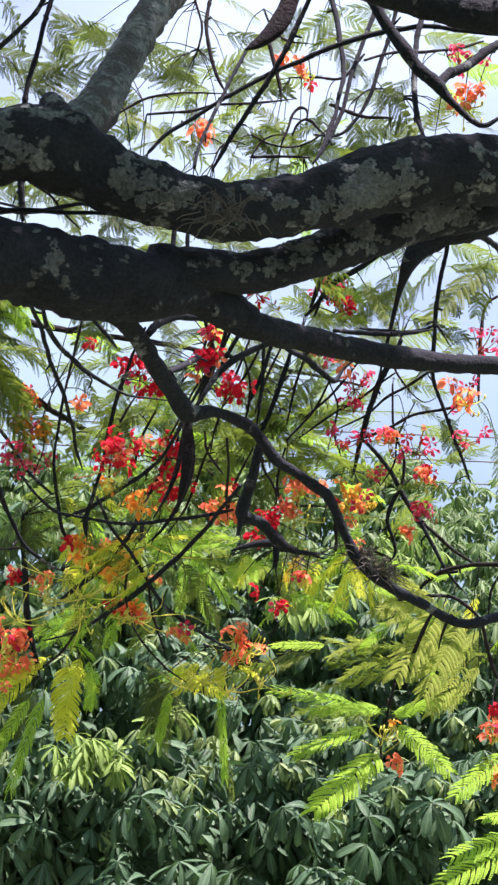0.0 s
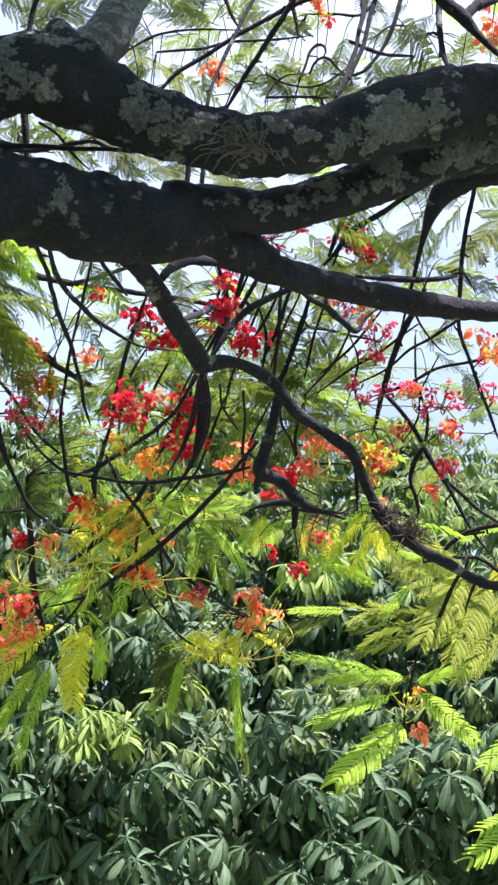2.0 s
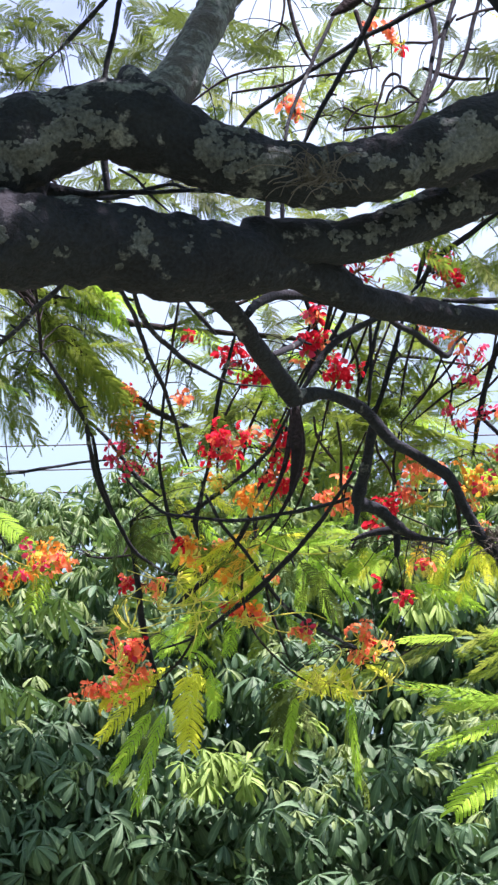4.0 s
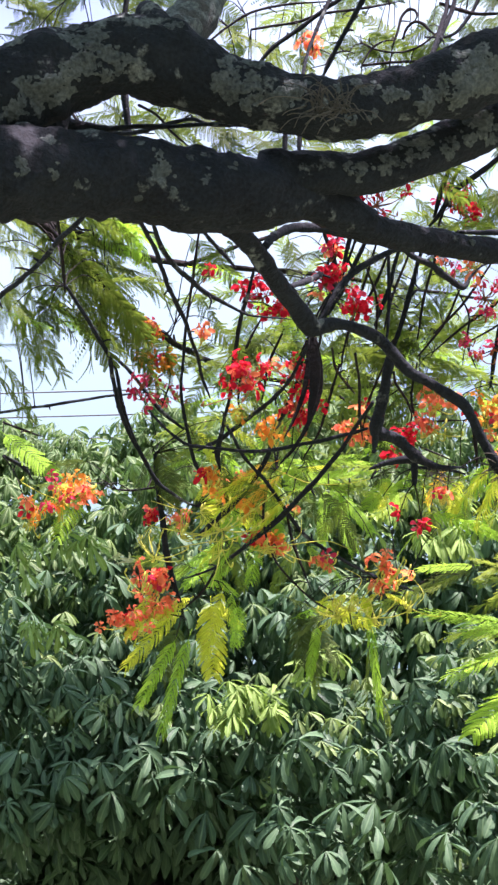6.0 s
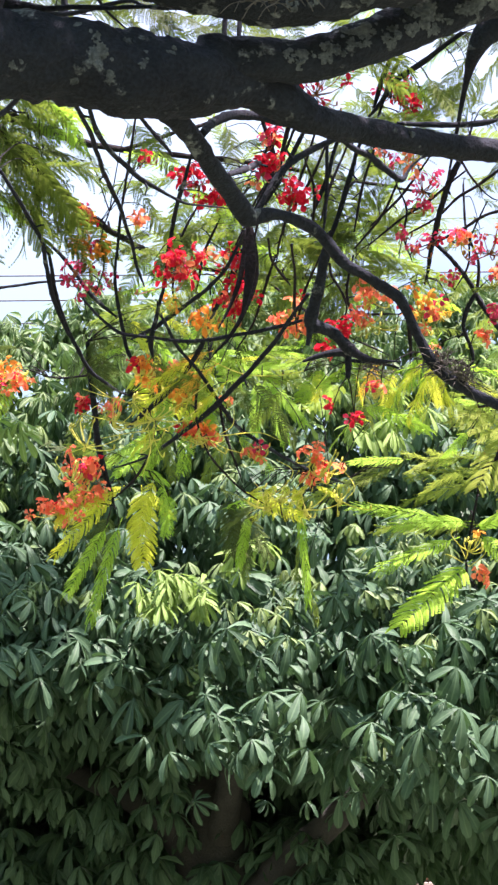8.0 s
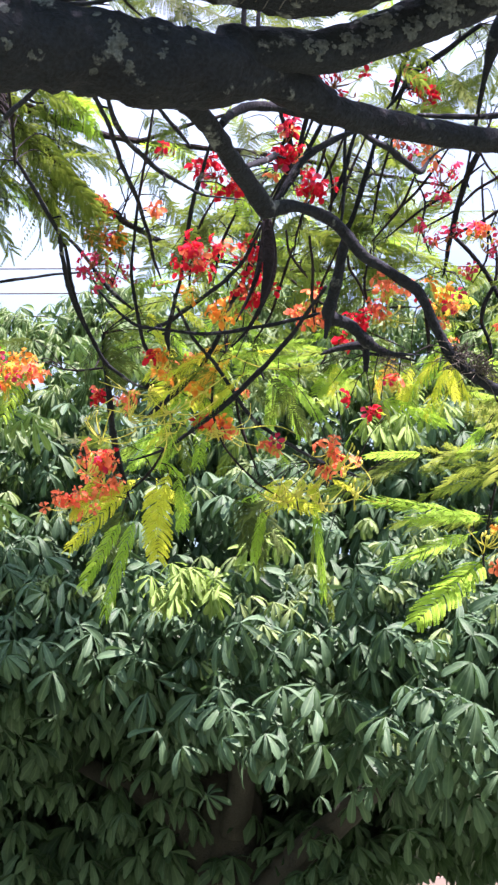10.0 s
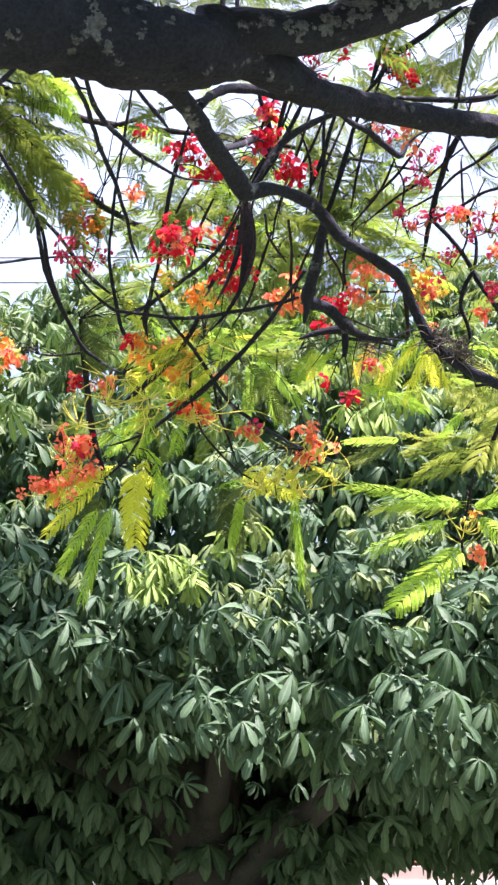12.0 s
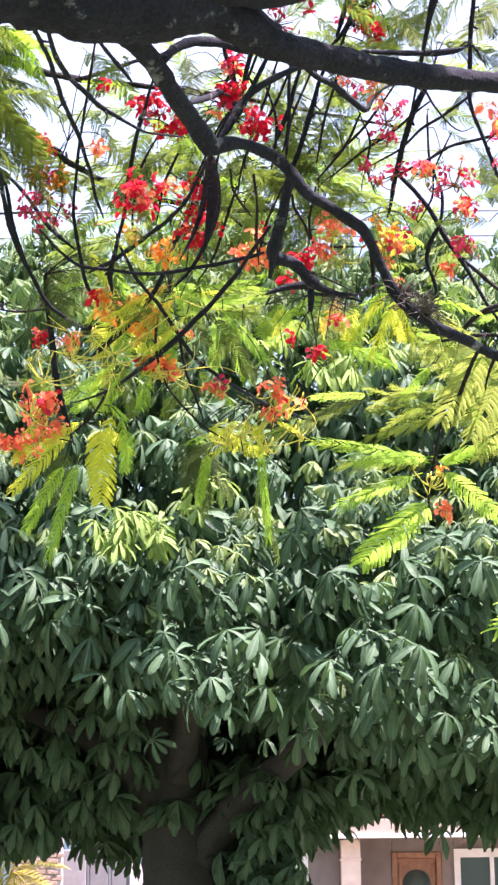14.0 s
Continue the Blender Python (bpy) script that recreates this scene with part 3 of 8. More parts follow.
limb("twig", DARK_BARK, [(-0.042, 5.700, 3.842, 0.011), (-0.071, 5.762, 3.778, 0.011), (-0.109, 5.814, 3.730, 0.015), (-0.157, 5.887, 3.658, 0.016), (-0.193, 5.956, 3.584, 0.017), (-0.256, 6.031, 3.514, 0.018), (-0.346, 6.115, 3.447, 0.019), (-0.447, 6.200, 3.389, 0.014)])
limb("branch", DARK_BARK, [(0.164, 5.440, 3.588, 0.012), (0.117, 5.554, 3.557, 0.014), (0.055, 5.684, 3.508, 0.017), (-0.027, 5.799, 3.448, 0.019), (-0.131, 5.932, 3.380, 0.023), (-0.238, 6.051, 3.328, 0.018), (-0.338, 6.155, 3.285, 0.014), (-0.419, 6.230, 3.266, 0.010), (-0.502, 6.300, 3.262, 0.007)])
limb("twig", DARK_BARK, [(-0.311, 5.700, 3.621, 0.010), (-0.265, 5.814, 3.555, 0.011), (-0.196, 5.933, 3.497, 0.013), (-0.134, 6.046, 3.434, 0.013), (-0.069, 6.159, 3.368, 0.014), (0.027, 6.273, 3.329, 0.012), (0.107, 6.440, 3.324, 0.011), (0.237, 6.726, 3.341, 0.009), (0.376, 7.000, 3.367, 0.008)])
limb("twig", TWIG_BARK, [(-0.189, 6.000, 3.519, 0.010), (-0.208, 6.053, 3.437, 0.010), (-0.202, 6.104, 3.353, 0.008), (-0.165, 6.160, 3.269, 0.007), (-0.071, 6.237, 3.179, 0.007), (0.025, 6.300, 3.124, 0.005)])
limb("twig", TWIG_BARK, [(-0.131, 6.200, 3.472, 0.010), (-0.119, 6.230, 3.389, 0.010), (-0.081, 6.271, 3.279, 0.009), (-0.052, 6.300, 3.202, 0.005)])
limb("twig", DARK_BARK, [(-0.731, 5.800, 3.945, 0.010), (-0.700, 5.862, 3.890, 0.012), (-0.685, 5.953, 3.795, 0.015), (-0.666, 6.017, 3.728, 0.015), (-0.622, 6.108, 3.638, 0.015), (-0.574, 6.179, 3.574, 0.014), (-0.501, 6.247, 3.536, 0.010), (-0.436, 6.300, 3.519, 0.007)])
limb("twig", DARK_BARK, [(-0.724, 5.900, 3.966, 0.012), (-0.673, 5.919, 3.923, 0.012), (-0.632, 5.937, 3.875, 0.013), (-0.580, 5.962, 3.802, 0.015), (-0.530, 5.982, 3.755, 0.015), (-0.480, 6.000, 3.715, 0.012)])
limb("branch", DARK_BARK, [(-0.605, 6.300, 3.728, 0.016), (-0.601, 6.340, 3.633, 0.021), (-0.592, 6.385, 3.522, 0.025), (-0.575, 6.439, 3.391, 0.027), (-0.545, 6.490, 3.269, 0.021), (-0.515, 6.533, 3.166, 0.011)])
limb("twig", TWIG_BARK, [(-0.385, 6.300, 3.299, 0.009), (-0.452, 6.424, 3.241, 0.009), (-0.530, 6.533, 3.203, 0.007)])
limb("twig", TWIG_BARK, [(-0.617, 6.417, 3.641, 0.009), (-0.704, 6.475, 3.650, 0.009), (-0.792, 6.533, 3.676, 0.007)])
limb("branch", DARK_BARK, [(-0.476, 4.800, 5.101, 0.016), (-0.499, 4.827, 4.992, 0.017), (-0.533, 4.867, 4.830, 0.019), (-0.562, 4.904, 4.676, 0.020), (-0.565, 4.947, 4.449, 0.025), (-0.550, 4.980, 4.278, 0.025)])
limb("twig", DARK_BARK, [(-0.456, 4.800, 5.060, 0.013), (-0.529, 4.906, 5.035, 0.014), (-0.571, 4.960, 5.005, 0.016), (-0.668, 5.063, 4.961, 0.016), (-0.747, 5.140, 4.932, 0.015)])
limb("twig", TWIG_BARK, [(0.015, 5.300, 5.396, 0.012), (-0.004, 5.300, 5.233, 0.014), (0.009, 5.300, 5.119, 0.014), (0.041, 5.300, 5.020, 0.012), (0.077, 5.300, 4.948, 0.009)])
limb("branch", DARK_BARK, [(0.390, 4.980, 5.235, 0.015), (0.336, 5.001, 5.148, 0.018), (0.284, 5.030, 5.023, 0.021), (0.229, 5.056, 4.912, 0.021), (0.153, 5.087, 4.784, 0.020), (0.090, 5.113, 4.680, 0.018), (0.033, 5.140, 4.566, 0.015)])
limb("twig", DARK_BARK, [(-0.183, 5.300, 4.711, 0.012), (-0.106, 5.286, 4.793, 0.015), (-0.013, 5.273, 4.856, 0.015), (0.158, 5.248, 4.964, 0.015), (0.269, 5.233, 5.027, 0.017), (0.428, 5.211, 5.099, 0.019), (0.573, 5.193, 5.146, 0.019), (0.736, 5.172, 5.171, 0.017), (0.992, 5.140, 5.132, 0.015)])
limb("branch", DARK_BARK, [(0.433, 5.440, 5.517, 0.023), (0.446, 5.396, 5.368, 0.023), (0.463, 5.356, 5.237, 0.023), (0.473, 5.295, 5.044, 0.019), (0.447, 5.237, 4.880, 0.017), (0.411, 5.185, 4.738, 0.017), (0.370, 5.140, 4.625, 0.013)])
limb("twig", DARK_BARK, [(0.596, 5.300, 5.404, 0.016), (0.573, 5.275, 5.270, 0.017), (0.504, 5.230, 5.035, 0.015), (0.458, 5.189, 4.829, 0.015), (0.403, 5.159, 4.691, 0.013), (0.361, 5.140, 4.608, 0.011)])
limb("twig", DARK_BARK, [(0.684, 5.440, 5.483, 0.014), (0.663, 5.440, 5.363, 0.016), (0.612, 5.440, 5.166, 0.014), (0.571, 5.440, 5.032, 0.014), (0.511, 5.440, 4.927, 0.012), (0.460, 5.440, 4.886, 0.010), (0.383, 5.440, 4.886, 0.009)])
limb("branch", DARK_BARK, [(0.511, 4.980, 5.209, 0.056), (0.558, 4.980, 5.102, 0.048), (0.602, 4.980, 5.024, 0.046), (0.678, 4.980, 4.906, 0.050), (0.756, 4.980, 4.823, 0.048), (0.803, 4.980, 4.762, 0.027), (0.886, 4.980, 4.691, 0.021), (0.948, 4.980, 4.717, 0.014), (1.004, 4.980, 4.752, 0.013)])
limb("branch", DARK_BARK, [(0.753, 4.980, 4.827, 0.037), (0.791, 5.008, 4.889, 0.037), (0.837, 5.033, 4.927, 0.035), (0.928, 5.085, 5.024, 0.034), (1.027, 5.140, 5.125, 0.029)])
limb("branch", DARK_BARK, [(0.737, 5.140, 5.300, 0.022), (0.718, 5.110, 5.171, 0.024), (0.692, 5.071, 5.007, 0.022), (0.680, 5.034, 4.853, 0.023), (0.687, 5.003, 4.728, 0.021), (0.706, 4.980, 4.643, 0.019)])
limb("limb", LICHEN_BARK, [(0.331, 4.600, 5.002, 0.069), (0.471, 4.618, 4.941, 0.080), (0.624, 4.635, 4.917, 0.090), (0.759, 4.651, 4.898, 0.105), (0.899, 4.666, 4.892, 0.112), (1.201, 4.700, 4.874, 0.113)])
limb("twig", TWIG_BARK, [(-0.364, 5.300, 4.793, 0.007), (-0.272, 5.300, 4.870, 0.008), (-0.188, 5.300, 4.923, 0.009), (-0.073, 5.300, 4.947, 0.007), (0.062, 5.300, 4.951, 0.007)])
limb("twig", TWIG_BARK, [(-0.195, 5.300, 4.856, 0.008), (-0.052, 5.300, 4.877, 0.010), (0.034, 5.300, 4.903, 0.009), (0.161, 5.300, 4.919, 0.009), (0.313, 5.300, 4.944, 0.005)])
limb("twig", DARK_BARK, [(-0.026, 5.140, 4.574, 0.011), (-0.007, 5.171, 4.687, 0.012), (0.028, 5.203, 4.805, 0.013), (0.061, 5.229, 4.899, 0.013), (0.126, 5.280, 5.090, 0.014), (0.156, 5.300, 5.161, 0.012)])
limb("twig", TWIG_BARK, [(0.213, 5.300, 5.153, 0.016), (0.238, 5.300, 5.064, 0.015), (0.259, 5.300, 4.975, 0.014), (0.263, 5.300, 4.931, 0.010)])
limb("twig", TWIG_BARK, [(0.561, 5.440, 5.221, 0.009), (0.481, 5.440, 5.119, 0.011), (0.391, 5.440, 5.115, 0.009), (0.298, 5.440, 5.110, 0.007)])
limb("twig", TWIG_BARK, [(0.430, 5.300, 4.928, 0.012), (0.492, 5.340, 4.928, 0.014), (0.554, 5.379, 4.931, 0.012), (0.660, 5.440, 4.968, 0.011)])
limb("twig", TWIG_BARK, [(0.170, 5.440, 4.786, 0.009), (0.266, 5.440, 4.795, 0.010), (0.374, 5.440, 4.796, 0.010)])
limb("twig", TWIG_BARK, [(0.546, 5.300, 5.107, 0.009), (0.649, 5.334, 5.164, 0.010), (0.765, 5.371, 5.198, 0.011), (0.879, 5.406, 5.239, 0.011), (0.987, 5.440, 5.298, 0.009)])
limb("twig", TWIG_BARK, [(0.169, 5.440, 4.876, 0.007), (0.226, 5.440, 4.845, 0.007), (0.305, 5.440, 4.833, 0.007), (0.374, 5.440, 4.859, 0.007), (0.462, 5.440, 4.936, 0.007)])
limb("twig", DARK_BARK, [(-0.631, 4.800, 4.218, 0.013), (-0.491, 4.744, 4.189, 0.013), (-0.355, 4.686, 4.194, 0.012), (-0.286, 4.657, 4.157, 0.010), (-0.152, 4.600, 4.115, 0.007)])
limb("twig", DARK_BARK, [(-0.072, 4.700, 4.163, 0.015), (-0.077, 4.700, 4.088, 0.015), (-0.083, 4.700, 4.014, 0.015)])
limb("twig", DARK_BARK, [(-0.030, 4.700, 4.165, 0.013), (-0.036, 4.700, 4.090, 0.013), (-0.026, 4.700, 4.026, 0.013)])
limb("twig", TWIG_BARK, [(-0.510, 4.800, 4.310, 0.009), (-0.457, 4.800, 4.274, 0.009), (-0.412, 4.800, 4.219, 0.008), (-0.358, 4.800, 4.164, 0.007)])
limb("limb", DARK_BARK, [(1.009, 5.140, 4.488, 0.111), (0.920, 5.169, 4.462, 0.134), (0.823, 5.201, 4.433, 0.130), (0.746, 5.229, 4.386, 0.09), (0.700, 5.252, 4.335, 0.06), (0.675, 5.35, 4.27, 0.022), (0.655, 5.5, 4.17, 0.013), (0.635, 5.65, 4.06, 0.007)])
limb("limb", DARK_BARK, [(-0.365, 4.160, 4.106, 0.105), (-0.396, 4.188, 4.190, 0.091), (-0.415, 4.204, 4.239, 0.073), (-0.423, 4.213, 4.269, 0.046)])
limb("branch", DARK_BARK, [(0.423, 4.980, 3.945, 0.014), (0.515, 5.025, 3.961, 0.019), (0.627, 5.080, 3.991, 0.019), (0.713, 5.121, 4.021, 0.014), (0.754, 5.140, 4.035, 0.006)])
limb("branch", DARK_BARK, [(0.677, 5.440, 4.482, 0.019), (0.597, 5.512, 4.449, 0.019), (0.535, 5.567, 4.425, 0.024), (0.469, 5.624, 4.398, 0.023), (0.426, 5.667, 4.353, 0.019), (0.381, 5.700, 4.311, 0.016)])
limb("twig", DARK_BARK, [(0.468, 5.440, 4.493, 0.017), (0.445, 5.551, 4.440, 0.017), (0.423, 5.640, 4.395, 0.018), (0.399, 5.700, 4.345, 0.016)])
limb("twig", DARK_BARK, [(0.510, 5.580, 4.567, 0.012), (0.481, 5.629, 4.480, 0.012), (0.445, 5.668, 4.398, 0.012), (0.413, 5.700, 4.313, 0.011)])
limb("branch", DARK_BARK, [(0.886, 5.140, 4.400, 0.021), (0.950, 5.258, 4.422, 0.025), (1.025, 5.387, 4.439, 0.024), (1.130, 5.580, 4.442, 0.021)])
limb("twig", TWIG_BARK, [(1.076, 5.700, 4.430, 0.009), (1.031, 5.700, 4.395, 0.011), (1.009, 5.700, 4.328, 0.012), (0.995, 5.700, 4.164, 0.014), (0.986, 5.700, 4.013, 0.010)])
limb("twig", DARK_BARK, [(-0.560, 4.267, 3.714, 0.011), (-0.618, 4.366, 3.720, 0.013), (-0.684, 4.505, 3.740, 0.015), (-0.782, 4.727, 3.769, 0.014), (-0.880, 4.919, 3.796, 0.015), (-1.023, 5.140, 3.814, 0.014)])
limb("twig", TWIG_BARK, [(-0.781, 4.980, 4.107, 0.009), (-0.780, 5.094, 4.049, 0.009), (-0.786, 5.206, 3.988, 0.011), (-0.790, 5.300, 3.934, 0.011)])
limb("twig", DARK_BARK, [(-0.762, 5.140, 3.882, 0.011), (-0.724, 5.350, 3.857, 0.013), (-0.684, 5.536, 3.816, 0.014), (-0.680, 5.666, 3.768, 0.015), (-0.665, 5.784, 3.692, 0.015), (-0.629, 5.900, 3.621, 0.013)])
limb("twig", DARK_BARK, [(-1.126, 5.900, 3.755, 0.010), (-1.059, 5.960, 3.789, 0.010), (-0.922, 6.078, 3.851, 0.011), (-0.778, 6.197, 3.919, 0.009), (-0.647, 6.300, 3.970, 0.007)])
limb("twig", DARK_BARK, [(-1.158, 6.300, 3.738, 0.014), (-1.109, 6.438, 3.739, 0.015), (-1.088, 6.533, 3.721, 0.009)])
limb("twig", TWIG_BARK, [(-1.162, 6.300, 3.868, 0.009), (-1.102, 6.434, 3.881, 0.009), (-1.055, 6.533, 3.893, 0.007)])
limb("branch", DARK_BARK, [(-0.709, 4.400, 4.118, 0.016), (-0.684, 4.400, 4.066, 0.037), (-0.660, 4.400, 3.997, 0.030)])
limb("branch", DARK_BARK, [(-0.641, 4.400, 4.168, 0.019), (-0.658, 4.400, 4.065, 0.030), (-0.668, 4.400, 4.006, 0.036)])
limb("branch", DARK_BARK, [(-0.799, 4.400, 4.056, 0.021), (-0.724, 4.413, 4.040, 0.040), (-0.619, 4.430, 4.033, 0.040), (-0.529, 4.445, 4.035, 0.019), (-0.377, 4.470, 4.052, 0.014), (-0.194, 4.500, 4.071, 0.011)])
limb("twig", TWIG_BARK, [(1.190, 5.700, 3.443, 0.013), (1.062, 5.763, 3.451, 0.014), (0.969, 5.808, 3.461, 0.015), (0.878, 5.853, 3.447, 0.016), (0.823, 5.884, 3.413, 0.016), (0.805, 5.900, 3.386, 0.016)])
limb("twig", TWIG_BARK, [(0.833, 5.700, 3.271, 0.013), (0.799, 5.763, 3.208, 0.015), (0.773, 5.829, 3.135, 0.015), (0.759, 5.900, 3.053, 0.009)])
limb("twig", TWIG_BARK, [(0.880, 5.700, 3.244, 0.012), (0.860, 5.765, 3.191, 0.010), (0.856, 5.800, 3.160, 0.007)])
limb("twig", TWIG_BARK, [(0.989, 5.700, 3.228, 0.013), (1.017, 5.772, 3.159, 0.013), (1.052, 5.837, 3.097, 0.012), (1.101, 5.900, 3.044, 0.010)])
limb("twig", TWIG_BARK, [(0.723, 5.800, 3.325, 0.010), (0.835, 5.835, 3.352, 0.012), (0.917, 5.860, 3.358, 0.012), (0.978, 5.882, 3.326, 0.012), (1.020, 5.900, 3.292, 0.012)])
limb("twig", TWIG_BARK, [(1.068, 5.800, 3.428, 0.009), (1.044, 5.846, 3.379, 0.009), (1.044, 5.900, 3.313, 0.009)])
limb("twig", DARK_BARK, [(0.304, 5.750, 3.472, 0.011), (0.393, 5.777, 3.471, 0.013), (0.467, 5.800, 3.459, 0.010)])
limb("twig", TWIG_BARK, [(0.745, 6.100, 3.108, 0.008), (0.711, 6.154, 2.946, 0.008), (0.707, 6.183, 2.855, 0.008), (0.736, 6.200, 2.810, 0.007)])
limb("twig", TWIG_BARK, [(0.491, 5.700, 3.626, 0.013), (0.503, 5.756, 3.549, 0.014), (0.508, 5.800, 3.488, 0.010)])
limb("twig", TWIG_BARK, [(0.235, 5.440, 3.689, 0.009), (0.244, 5.502, 3.667, 0.009), (0.278, 5.587, 3.642, 0.008), (0.295, 5.659, 3.612, 0.006), (0.273, 5.700, 3.589, 0.005)])
limb("twig", TWIG_BARK, [(0.273, 5.700, 3.579, 0.005), (0.320, 5.727, 3.617, 0.008), (0.414, 5.773, 3.639, 0.008), (0.472, 5.800, 3.647, 0.005)])
limb("twig", TWIG_BARK, [(0.043, 5.300, 3.717, 0.007), (0.056, 5.480, 3.715, 0.009), (0.112, 5.700, 3.715, 0.008)])
limb("twig", TWIG_BARK, [(0.114, 5.300, 3.698, 0.009), (0.125, 5.458, 3.651, 0.009), (0.127, 5.589, 3.606, 0.009), (0.133, 5.700, 3.552, 0.006)])



def pod(points):
    """A long flat woody seed pod."""
    line = spline([(x, y, z, w / 2) for x, y, z, w in points], 0.012)
    v, f = tube(line, 10, 0.06)
    n = len(line)
    v = [tuple(line[i // 10, :3] + (np.array(q) - line[i // 10, :3]) * (1, 0.45, 1)) for i, q in enumerate(v)]
    return part("seed_pod", raw("seed_pod", v, f, POD_SKIN), tree, "long dark brown woody seed pod")


pod([(0.287, 4.980, 5.230, 0.049), (0.266, 4.980, 5.119, 0.060), (0.225, 4.980, 5.019, 0.063), (0.171, 4.980, 4.958, 0.041), (0.125, 4.980, 4.928, 0.009)])
pod([(-0.016, 5.0, 3.64, 0.012), (-0.01, 5.0, 3.585, 0.026), (-0.009, 5.0, 3.53, 0.034), (-0.014, 5.0, 3.465, 0.028), (-0.026, 5.0, 3.4, 0.016), (-0.036, 5.0, 3.345, 0.006)])
pod([(-0.006, 5.04, 3.65, 0.009), (0.004, 5.045, 3.56, 0.02), (0.0, 5.05, 3.48, 0.02), (-0.03, 5.05, 3.39, 0.014), (-0.075, 5.05, 3.31, 0.01), (-0.118, 5.05, 3.262, 0.004)])
pod([(-0.022, 5.06, 3.65, 0.009), (-0.03, 5.07, 3.57, 0.015), (-0.045, 5.08, 3.49, 0.015), (-0.075, 5.08, 3.41, 0.01), (-0.105, 5.08, 3.35, 0.004)])

surface = BVHTree.FromPolygons([tuple(v) for v in SKIN.v], SKIN.f)
crust = random.Random(17)
LICHEN_HEAP = Heap()


def lichen_plate(centre, reach, rings, spokes):
    """One lobed crust that hugs the nearest limb, thin at its rim."""
    q, nrm, i, d = surface.find_nearest(centre)
    if q is None:
        return
    x = nrm.orthogonal().normalized()
    y = nrm.cross(x)
    waves = [(n, crust.uniform(0.05, 0.2), crust.uniform(0, 6.3)) for n in (2, 3, 5, 8)]
    verts, faces = [q + nrm * 0.002], []
    for r in range(1, rings + 1):
        for j in range(spokes):
            a = 2 * math.pi * j / spokes
            lobe = 1 + sum(h * math.sin(n * a + o) for n, h, o in waves) + crust.uniform(-0.1, 0.1)
            e = q + (x * math.cos(a) + y * math.sin(a)) * reach * lobe * r / rings
            w, out_way, i, d = surface.find_nearest(e)
            verts.append(w + out_way * (crust.uniform(0.0003, 0.001) if r == rings else crust.uniform(0.001, 0.0042)))
    for j in range(spokes):
        k = (j + 1) % spokes
        faces.append((0, 1 + j, 1 + k))
        for r in range(rings - 1):
            o = 1 + r * spokes
            faces.append((o + j, o + spokes + j, o + spokes + k, o + k))
    LICHEN_HEAP.add(verts, faces)


def lichen_patch(at, reach):
    """Lobed plates of lichen with a scatter of small crusts round them."""
    hit, out, i, d = surface.find_nearest(Vector(at))
    if hit is None or d > 0.12:
        return
    for k in range(4 if reach > 0.025 else 2):
        off = Vector((crust.gauss(0, 0.45), crust.gauss(0, 0.25), crust.gauss(0, 0.45))) * reach
        lichen_plate(hit + off, reach * crust.uniform(0.3, 0.6), 5, 30)
    for k in range(max(2, int((reach / 0.0075) ** 2 * 0.3))):
        off = Vector((crust.gauss(0, 0.6), crust.gauss(0, 0.35), crust.gauss(0, 0.6))) * reach
        lichen_plate(hit + off, crust.uniform(0.003, 0.0085), 1, 9)


lichen_patch((-0.174, 4.170, 3.977), 0.058)
lichen_patch((-0.197, 4.166, 3.999), 0.045)
lichen_patch((-0.150, 4.174, 3.947), 0.038)
lichen_patch((-0.041, 4.194, 4.000), 0.037)
lichen_patch((-0.084, 4.186, 3.957), 0.036)
lichen_patch((0.224, 4.241, 3.998), 0.031)
lichen_patch((0.317, 4.255, 3.983), 0.037)
lichen_patch((0.347, 4.261, 4.018), 0.028)
lichen_patch((0.371, 4.265, 3.984), 0.028)
lichen_patch((0.456, 4.279, 4.060), 0.053)
lichen_patch((0.472, 4.282, 4.010), 0.044)
lichen_patch((0.535, 4.293, 4.115), 0.054)
lichen_patch((0.511, 4.289, 4.059), 0.047)
lichen_patch((0.599, 4.303, 4.106), 0.035)
lichen_patch((0.433, 4.275, 3.962), 0.025)
lichen_patch((-0.498, 4.113, 4.038), 0.042)
lichen_patch((-0.463, 4.119, 4.060), 0.027)
lichen_patch((-0.514, 4.110, 4.061), 0.030)
lichen_patch((-0.607, 4.091, 3.962), 0.045)
lichen_patch((-0.691, 4.075, 3.949), 0.059)
lichen_patch((-0.728, 4.067, 3.893), 0.044)
lichen_patch((-0.351, 4.141, 4.146), 0.027)
lichen_patch((-0.011, 4.199, 4.001), 0.021)
lichen_patch((0.112, 4.221, 3.909), 0.021)
lichen_patch((0.172, 4.231, 3.926), 0.021)
lichen_patch((0.785, 4.336, 4.169), 0.032)
lichen_patch((0.718, 4.323, 4.088), 0.029)
lichen_patch((0.261, 4.432, 3.963), 0.038)
lichen_patch((0.309, 4.446, 3.975), 0.032)
lichen_patch((0.230, 4.424, 3.891), 0.022)
lichen_patch((0.390, 4.466, 3.963), 0.029)
lichen_patch((0.480, 4.488, 4.032), 0.036)
lichen_patch((0.521, 4.498, 4.012), 0.029)
lichen_patch((0.664, 4.534, 4.137), 0.066)
lichen_patch((0.724, 4.548, 4.166), 0.056)
lichen_patch((0.613, 4.522, 4.101), 0.046)
lichen_patch((0.588, 4.514, 4.077), 0.033)
lichen_patch((0.792, 4.564, 4.168), 0.040)
lichen_patch((0.152, 4.404, 3.877), 0.016)
lichen_patch((0.105, 4.392, 3.852), 0.019)
lichen_patch((-0.406, 4.210, 3.804), 0.021)
lichen_patch((-0.394, 4.215, 3.775), 0.015)
